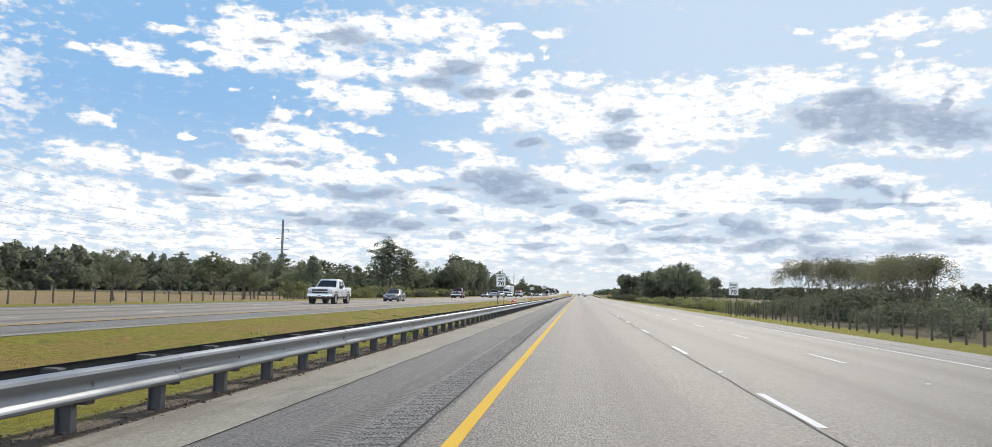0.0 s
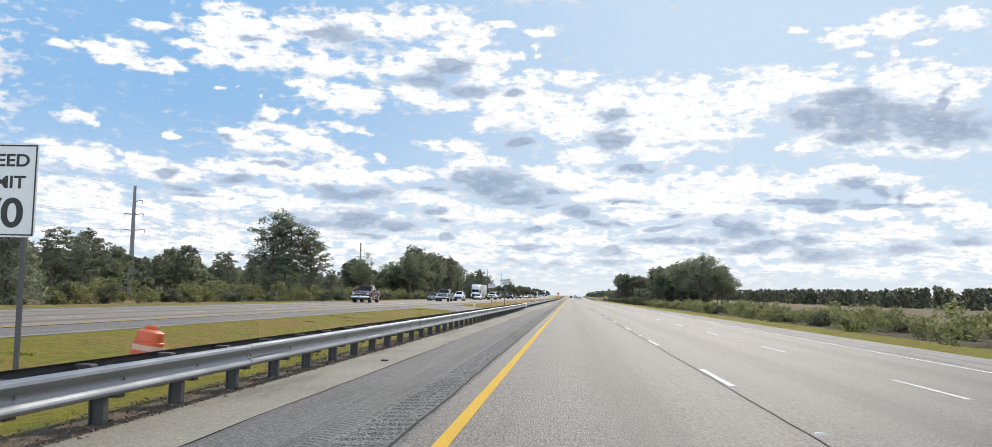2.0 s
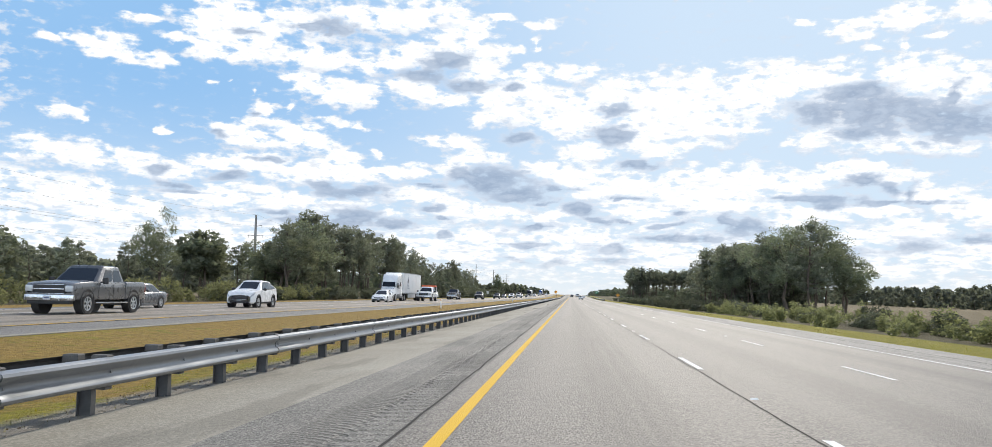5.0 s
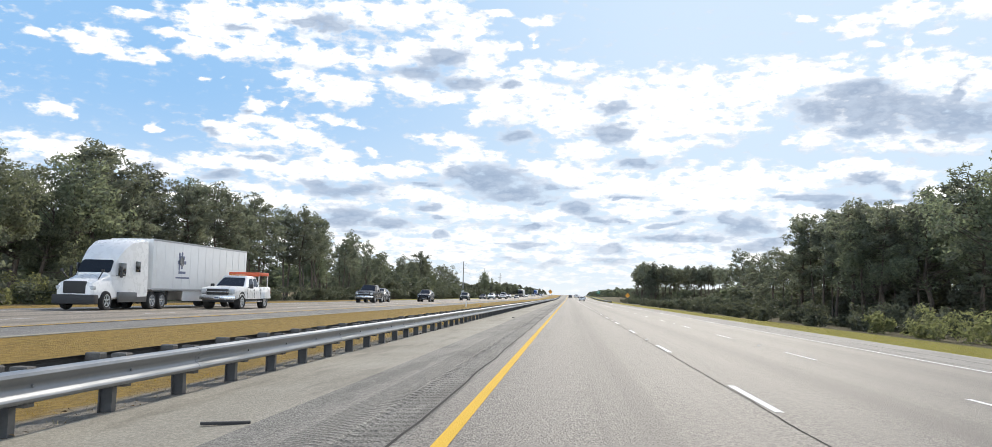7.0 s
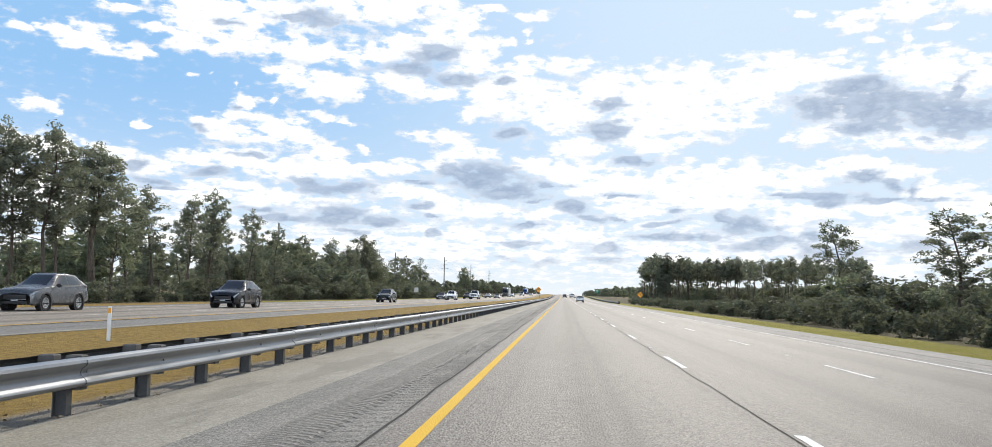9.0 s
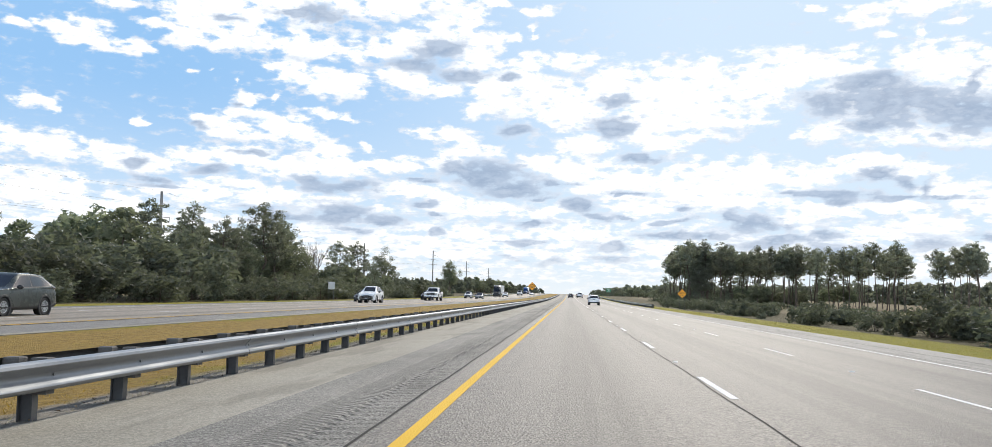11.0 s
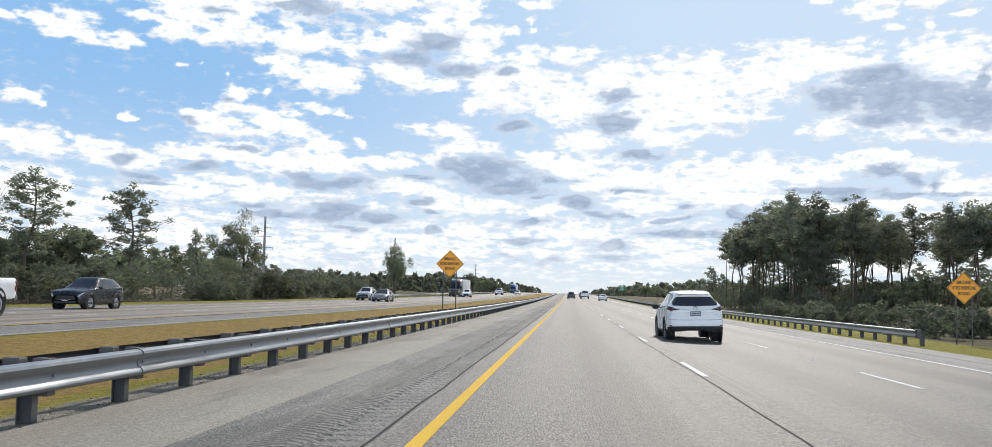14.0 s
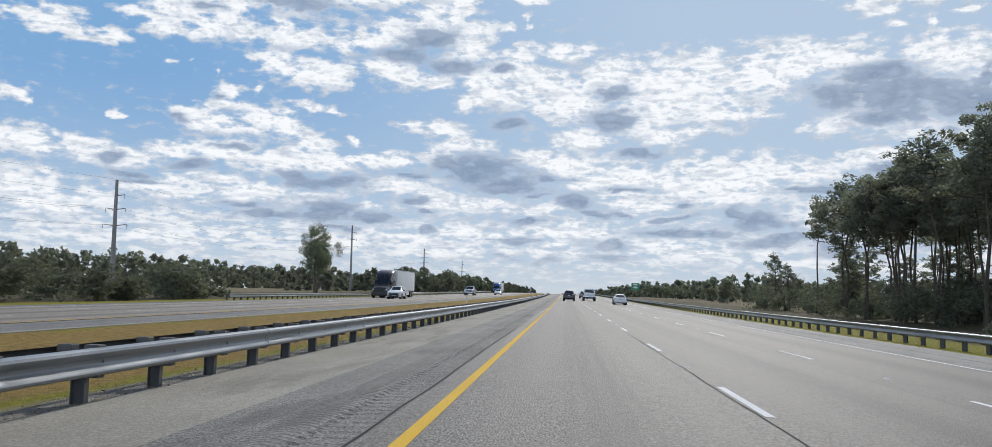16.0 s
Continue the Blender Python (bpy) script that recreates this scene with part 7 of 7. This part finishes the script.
# ---- the white car in the next lane, seen from behind ----
# stations nose to tail: y low, y belt, y roof, half widths low, belt, roof, heights of sill, crease, belt, sash, window head, roof
SHAPE = ((-2.27, -2.25, -2.22, 0.7, 0.6, 0.4, 0.3, 0.58, 0.68, 0.7, 0.73, 0.75),
         (-2.16, -2.14, -2.1, 0.84, 0.76, 0.48, 0.25, 0.68, 0.83, 0.86, 0.89, 0.91),
         (-1.85, -1.85, -1.82, 0.91, 0.84, 0.52, 0.23, 0.78, 0.93, 0.96, 0.99, 1.01),
         (-1.4, -1.4, -1.38, 0.92, 0.86, 0.55, 0.23, 0.84, 0.99, 1.02, 1.05, 1.07),
         (-0.98, -1.02, -1, 0.92, 0.87, 0.6, 0.23, 0.87, 1.01, 1.05, 1.09, 1.11),
         (-0.68, -0.72, -0.2, 0.92, 0.875, 0.558, 0.23, 0.88, 1.02, 1.075, 1.54, 1.615),
         (-0.1, -0.1, 0.12, 0.92, 0.875, 0.586, 0.23, 0.89, 1.03, 1.09, 1.57, 1.665),
         (0.55, 0.55, 0.58, 0.92, 0.875, 0.591, 0.23, 0.9, 1.04, 1.11, 1.57, 1.675),
         (1.12, 1.12, 1.1, 0.92, 0.87, 0.581, 0.24, 0.91, 1.05, 1.13, 1.55, 1.655),
         (1.62, 1.6, 1.46, 0.92, 0.87, 0.558, 0.27, 0.9, 1.05, 1.16, 1.51, 1.625),
         (1.98, 1.95, 1.61, 0.9, 0.86, 0.53, 0.3, 0.88, 1.04, 1.165, 1.485, 1.59),
         (2.18, 2.12, 1.73, 0.85, 0.79, 0.502, 0.33, 0.84, 1.03, 1.15, 1.475, 1.565),
         (2.25, 2.18, 1.77, 0.74, 0.66, 0.428, 0.36, 0.82, 1.02, 1.14, 1.475, 1.56),
         (2.275, 2.205, 1.79, 0.42, 0.38, 0.242, 0.37, 0.81, 1.02, 1.14, 1.475, 1.56),
         (2.285, 2.215, 1.795, 0.0, 0.0, 0.0, 0.37, 0.81, 1.02, 1.14, 1.475, 1.56))


def shell_rows():
    out = []
    for yl, yb, yt, wl, wb, wr, z0, zc, zb, zw, zh, zr in SHAPE:
        low = z0 + (zc - z0) * 0.42
        out.append([(wl * 0.80, yl - 0.05 * (yl > 2), z0), (wl * 0.965, yl - 0.02 * (yl > 2), z0 + 0.06), (wl, yl, low), (wl * 0.99, yl * 0.985 if yl > 2 else yl, zc), (wb * 1.02, yb, zb),
                    (wb, yb * 0.7 + yt * 0.3 if yb > 1.5 else yb, zw) if yb < 1.5 else (wb, yb - 0.03, zw),
                    (wr + 0.055 * (wr > 0), yt, zh), (wr * 0.97, yt + (0.02 if yt > 1.4 else 0), zr - 0.028), (wr * 0.55, yt + (0.035 if yt > 1.4 else 0), zr), (0.0, yt + (0.04 if yt > 1.4 else 0), zr + 0.006)])
    return np.array(out)


SHELL = shell_rows()


def spline(p, t):
    """A smooth curve through the rows of p at parameter t."""
    n = len(p)
    i = min(int(t), n - 2)
    f = t - i
    a, b, c, d = p[max(i - 1, 0)], p[i], p[i + 1], p[min(i + 2, n - 1)]
    lo, hi = np.minimum(b, c), np.maximum(b, c)
    q = 0.5 * (2 * b + (c - a) * f + (2 * a - 5 * b + 4 * c - d) * f * f + (3 * b - a - 3 * c + d) * f ** 3)
    room = 0.25 * (hi - lo) + 0.004
    return np.clip(q, lo - room, hi + room)


@functools.lru_cache(None)
def station(u):
    return np.array([spline(SHELL[:, j], u) for j in range(SHELL.shape[1])])


def shell(u, v, side=1, lift=0.0):
    """A point of the car's skin at station u and row v, lifted off it."""
    def at(u, v):
        return spline(station(round(u, 5)), v)
    p = at(u, v)
    if lift:
        e = 0.04
        du = at(min(u + e, 14.0), v) - at(max(u - e, 0), v)
        dv = at(u, min(v + e, 9)) - at(u, max(v - e, 0))
        n = np.cross(du, dv)
        p = p + n / (np.linalg.norm(n) + 1e-9) * lift
    return (p[0] * side, p[1], p[2])


def skin_patch(bm, us, low, high, side, lift, rows=3, depth=0.012):
    """A thin panel that follows the skin, between the rows low(u) and high(u)."""
    top = [[bm.verts.new(shell(u, low(u) + (high(u) - low(u)) * k / rows, side, lift)) for k in range(rows + 1)] for u in us]
    back = [[bm.verts.new(shell(u, low(u) + (high(u) - low(u)) * k / rows, side, lift - depth)) for k in range(rows + 1)] for u in us]
    for g, turn in ((top, side > 0), (back, side < 0)):
        for i in range(len(us) - 1):
            for k in range(rows):
                q = (g[i][k], g[i + 1][k], g[i + 1][k + 1], g[i][k + 1])
                bm.faces.new(q if turn else q[::-1])
    loop_t = [r[0] for r in top] + top[-1][1:] + [r[-1] for r in top[-2::-1]] + top[0][-2:0:-1]
    loop_b = [r[0] for r in back] + back[-1][1:] + [r[-1] for r in back[-2::-1]] + back[0][-2:0:-1]
    for i in range(len(loop_t)):
        j = (i + 1) % len(loop_t)
        bm.faces.new((loop_t[i], loop_b[i], loop_b[j], loop_t[j]))


def modern_suv(label, at, paint, group="", fine=4, size=(1, 1, 1), rim=NEAR_RIM):
    """A rounded sport utility car, its nose towards -y."""
    near = thing("suv", label, "car", None, group)
    bm = bmesh.new()
    UU = [i / fine for i in range(0, 14 * fine + 1)]
    VV = [j / fine for j in range(0, 9 * fine + 1)]
    for side in (1, -1):
        g = [[bm.verts.new(shell(u, v, side)) for v in VV] for u in UU]
        for i in range(len(UU) - 1):
            for j in range(len(VV) - 1):
                q = (g[i][j], g[i + 1][j], g[i + 1][j + 1], g[i][j + 1])
                bm.faces.new(q if side > 0 else q[::-1])
    bmesh.ops.remove_doubles(bm, verts=bm.verts, dist=0.002)
    bmesh.ops.holes_fill(bm, edges=[e for e in bm.edges if e.is_boundary], sides=0)
    bmesh.ops.recalc_face_normals(bm, faces=bm.faces)
    L, w, R, AXLES = 4.55, 0.92, 0.355, (-1.42, 1.29)
    wells = [f for f in bm.faces if abs(f.calc_center_median().x) > 0.6 and min(math.hypot(f.calc_center_median().y - a, f.calc_center_median().z - R) for a in AXLES) < R * 1.19]
    bmesh.ops.delete(bm, geom=wells, context="FACES")
    nb = part("body", bm, paint, near, smooth=50)


    def on_skin(name, mat_, us, low, high, lift, label="", parent=None, rows=3, both=False):
        lo = low if callable(low) else (lambda u: low)
        hi = high if callable(high) else (lambda u: high)
        made = []
        if both:
            b = bmesh.new()
            for s in (1, -1):
                skin_patch(b, us, lo, hi, s, lift, rows)
            return [part(name, b, mat_, parent or nb, label, smooth=40)]
        for s in (1, -1):
            b = bmesh.new()
            skin_patch(b, us, lo, hi, s, lift, rows)
            made.append(part(name, b, mat_, parent or nb, label, smooth=40))
        return made


    def ramp_to(*pts):
        return lambda u: float(np.interp(u, [p[0] for p in pts], [p[1] for p in pts]))


    def span_of(a, b, n):
        return [a + (b - a) * i / n for i in range(n + 1)]


    LID = ramp_to((4.55, 5.1), (5.25, 5.86), (6.0, 6.02), (8.0, 6.02), (9.0, 5.86), (9.55, 5.30))
    on_skin("window_trim", TRIM, span_of(4.55, 9.55, 26), 4.98, lambda u: LID(u) + 0.06, 0.004, "black window surround")
    for a, b in ((4.75, 6.72), (6.80, 8.42), (8.50, 9.38)):
        on_skin("side_window", GLASS, span_of(a, b, 10), 5.10, lambda u: max(5.13, LID(u) - 0.05), 0.007)
    on_skin("rear_window", GLASS, span_of(11.15, 14.0, 14), ramp_to((11.1, 5.35), (11.5, 5.16), (14.0, 5.08)), ramp_to((11.1, 5.75), (11.4, 5.93), (14.0, 5.97)), 0.006, both=True)
    on_skin("rear_side_trim", TRIM, span_of(10.55, 11.17, 5), ramp_to((10.55, 5.45), (11.17, 5.22)), ramp_to((10.55, 5.80), (11.17, 5.94)), 0.005, "black panel beside the rear window")
    on_skin("windshield", GLASS, span_of(4.12, 4.9, 6), 7.1, 9.0, 0.006, both=True)
    for lamp in on_skin("tail_light", TAIL_SMOKE, span_of(9.5, 12.65, 18), ramp_to((9.5, 4.72), (10.2, 4.15), (11.3, 3.80), (12.65, 4.40)), ramp_to((9.5, 4.86), (10.6, 5.0), (11.6, 4.92), (12.65, 4.50)), 0.016, "slim dark red tail light"):
        s = 1 if lamp.data.vertices[0].co.x > 0 else -1
        bm = bmesh.new()
        skin_patch(bm, span_of(10.9, 11.25, 3), lambda u: 4.1, lambda u: 4.62, s, 0.021)
        part("lens", bm, TAIL_RED, lamp)
    # black lower cladding, bumper and creases
    on_skin("lower_cladding", TRIM, span_of(1.6, 10.2, 22), 0.55, 1.42, 0.007, "black plastic sill cladding")
    on_skin("rear_bumper", TRIM, span_of(10.2, 14.0, 14), 0.15, 1.75, 0.012, "black lower rear bumper", both=True)
    on_skin("bumper_crease", TRIM, span_of(11.35, 14.0, 12), 2.62, 2.66, 0.003, both=True, rows=1)
    on_skin("tailgate_seam", TRIM, [11.30, 11.335], 2.66, 4.05, 0.003)
    on_skin("tailgate_fold", paint, span_of(12.1, 14.0, 10), ramp_to((12.1, 3.45), (12.7, 3.66), (14.0, 3.70)), ramp_to((12.1, 3.47), (12.7, 3.78), (14.0, 3.84)), 0.022, both=True)
    for u in (4.9, 6.72, 8.45):
        on_skin("door_seam", TRIM, [u, u + 0.012], 1.45, 4.95, 0.002)
    for u in (6.42, 8.12):
        on_skin("door_handle", paint, span_of(u, u + 0.30, 3), 3.55, 3.80, 0.03, rows=1)
    on_skin("fuel_flap_seam", TRIM, [9.15, 9.16], 3.4, 4.1, 0.002, rows=2)
    for ya in AXLES:
        for s in (1, -1):
            bm = bmesh.new()
            lathe_bm(bm, [(R * 1.31, s * (w - 0.05)), (R * 1.30, s * (w + 0.004)), (R * 1.27, s * (w + 0.012)), (R * 1.10, s * (w + 0.012)), (R * 1.07, s * (w - 0.02)), (R * 1.07, s * (w - 0.30)), (R * 0.1, s * (w - 0.30))], seg=36, caps=False)
            a = part("arch", bm, TRIM, nb, "black wheel arch", smooth=30)
            a.location = (0, ya, R + 0.01)
            wheel(near, s * (w - 0.115), ya, R, 0.225, s, rim, 10)
    for s in (1, -1):
        bm = bmesh.new()
        m = Matrix.Translation((s * (w + 0.10), -0.62, 1.12)) @ Matrix.Diagonal((0.24, 0.16, 0.16, 1))
        bmesh.ops.create_icosphere(bm, subdivisions=3, radius=0.55, matrix=m)
        for q in bm.verts:
            if q.co.y > -0.60:
                q.co.y = -0.60
        part("mirror", bm, TRIM, nb, "black door mirror", smooth=40)
        bm = bmesh.new()
        skin_patch(bm, span_of(11.2, 11.9, 4), lambda u: 1.80, lambda u: 1.98, s, 0.018)
        part("reflector", bm, TAIL_RED, nb, "red bumper reflector")
    yr = 2.285
    bm = bmesh.new()
    box_bm(bm, -0.165, 0.165, yr - 0.06, yr + 0.004, 0.855, 1.005, 0.006)
    p = part("plate", bm, CHEVRON, nb, "number plate with plain bars in a black frame")
    bm = bmesh.new()
    box_bm(bm, -0.146, 0.146, yr + 0.0045, yr + 0.008, 0.872, 0.988)
    part("field", bm, PLATE, p)
    bm = bmesh.new()
    for a, b in ((-0.125, -0.045), (-0.02, 0.125)):
        box_bm(bm, a, b, yr + 0.0085, yr + 0.011, 0.90, 0.955)
    part("bar", bm, PLATE_BAR, p)
    bm = bmesh.new()
    loft_bm(bm, [[(0.07 * math.cos(k * math.tau / 24) * q, yr - 0.062 + d, 1.082 + 0.052 * math.sin(k * math.tau / 24) * q) for k in range(24)] for q, d in ((1.0, -0.03), (1.0, 0.0), (0.92, 0.006), (0.84, 0.0), (0.82, -0.02))], caps=False)
    loft_bm(bm, [[(x, yr - 0.064, z) for x, z in ((-0.052, 1.10), (0, 1.068), (0.052, 1.10), (0, 1.084))], [(x, yr - 0.056, z) for x, z in ((-0.052, 1.10), (0, 1.068), (0.052, 1.10), (0, 1.084))]])
    part("badge", bm, CHROME, nb, "plain chrome oval badge")
    for u0, u1, v0, v1, s in ((11.65, 12.35, 3.30, 3.38, 1), (11.65, 12.0, 2.98, 3.04, 1), (11.7, 12.1, 3.30, 3.38, -1)):
        bm = bmesh.new()
        skin_patch(bm, span_of(u0, u1, 3), lambda u: v0, lambda u: v1, -s, 0.006, 1)
        part("badge_bar", bm, CHROME, nb)
    bm = bmesh.new()
    loft_bm(bm, [[(x * k, y + 0.02 * (1 - abs(k)), z) for k in (-1, -0.5, 0, 0.5, 1)] + [(x * k, y - 0.02, z - t) for k in (1, 0.5, 0, -0.5, -1)] for x, y, z, t in ((0.50, 1.52, 1.618, 0.03), (0.50, 1.70, 1.592, 0.04), (0.48, 1.83, 1.566, 0.02))])
    part("spoiler", bm, paint, nb, smooth=40)
    bm = bmesh.new()
    cyl_bm(bm, (-0.02, 2.20, 1.165), (0.40, 2.165, 1.205), 0.011, seg=6)
    cyl_bm(bm, (0.0, 2.16, 1.15), (-0.02, 2.215, 1.17), 0.03, 0.02, seg=8)
    part("wiper", bm, TRIM, nb)
    bm = bmesh.new()
    loft_bm(bm, [[(-0.03, 1.30, 1.64), (0.03, 1.30, 1.64), (0.03, 1.50, 1.62), (-0.03, 1.50, 1.62)],
                 [(-0.008, 1.45, 1.715), (0.008, 1.45, 1.715), (0.008, 1.50, 1.71), (-0.008, 1.50, 1.71)]])
    part("antenna_fin", bm, paint, nb)
    # nose: lamps, grille and lower intake
    on_skin("headlight", HEADLAMP, span_of(0.12, 1.75, 6), ramp_to((0.1, 3.15), (1.75, 3.5)), ramp_to((0.1, 3.75), (1.2, 3.95), (1.75, 3.7)), 0.012, "clear headlight")
    for z0, z1, wide, mat_, name in ((0.50, 0.70, 0.50, TRIM, "grille"), (0.30, 0.42, 0.58, TRIM, "lower_intake"), (0.485, 0.505, 0.52, CHROME, "grille_trim")):
        bm = bmesh.new()
        box_bm(bm, -wide, wide, -2.295 - (0.008 if mat_ is CHROME else 0), -2.2, z0, z1, 0.015)
        part(name, bm, mat_, nb)
    bm = bmesh.new()
    box_bm(bm, -0.15, 0.15, -2.315, -2.29, 0.43, 0.48, 0.004)
    part("plate", bm, PLATE, nb, "plain number plate")
    near.matrix_basis = at @ Matrix.Diagonal((CAR_SCALE * size[0], CAR_SCALE * size[1], CAR_SCALE * size[2], 1))
    return near


modern_suv("white compact sport utility car with black lower trim", pose(5.02, 546.35, road_z(5.15), 0, 1.6, 180), WHITE_CAR, "", 6)
for name, label, x, y, paint, kind in ONCOMING:
    if name == "suv":
        modern_suv(label, on_far(x, y), paint, "oncoming traffic", 4, (1.08, 1.10, 1.10) if kind == "bigsuv" else (1, 1, 1), RIM)

# small litter on the shoulder
for x, y, sx, sy, mat_ in ((-2.1, 268.0, 0.22, 0.02, TRIM), (-1.5, 118.5, 0.06, 0.04, SIGN_WHITE), (-2.2, 251.0, 0.05, 0.05, TRIM), (-2.4, 92.0, 0.06, 0.05, TRIM), (-1.7, 509.0, 0.3, 0.018, TRIM), (-2.0, 309.5, 0.07, 0.05, TRIM)):
    d = thing("debris", "small piece of road debris on the shoulder", "debris", pose(x, y, road_z(x) + lean(x, y) + 0.003, 0, 0, 25), "road debris")
    bm = bmesh.new()
    box_bm(bm, -sx, sx, -sy, sy, 0.0, 0.03, 0.008)
    part("scrap", bm, mat_, d)
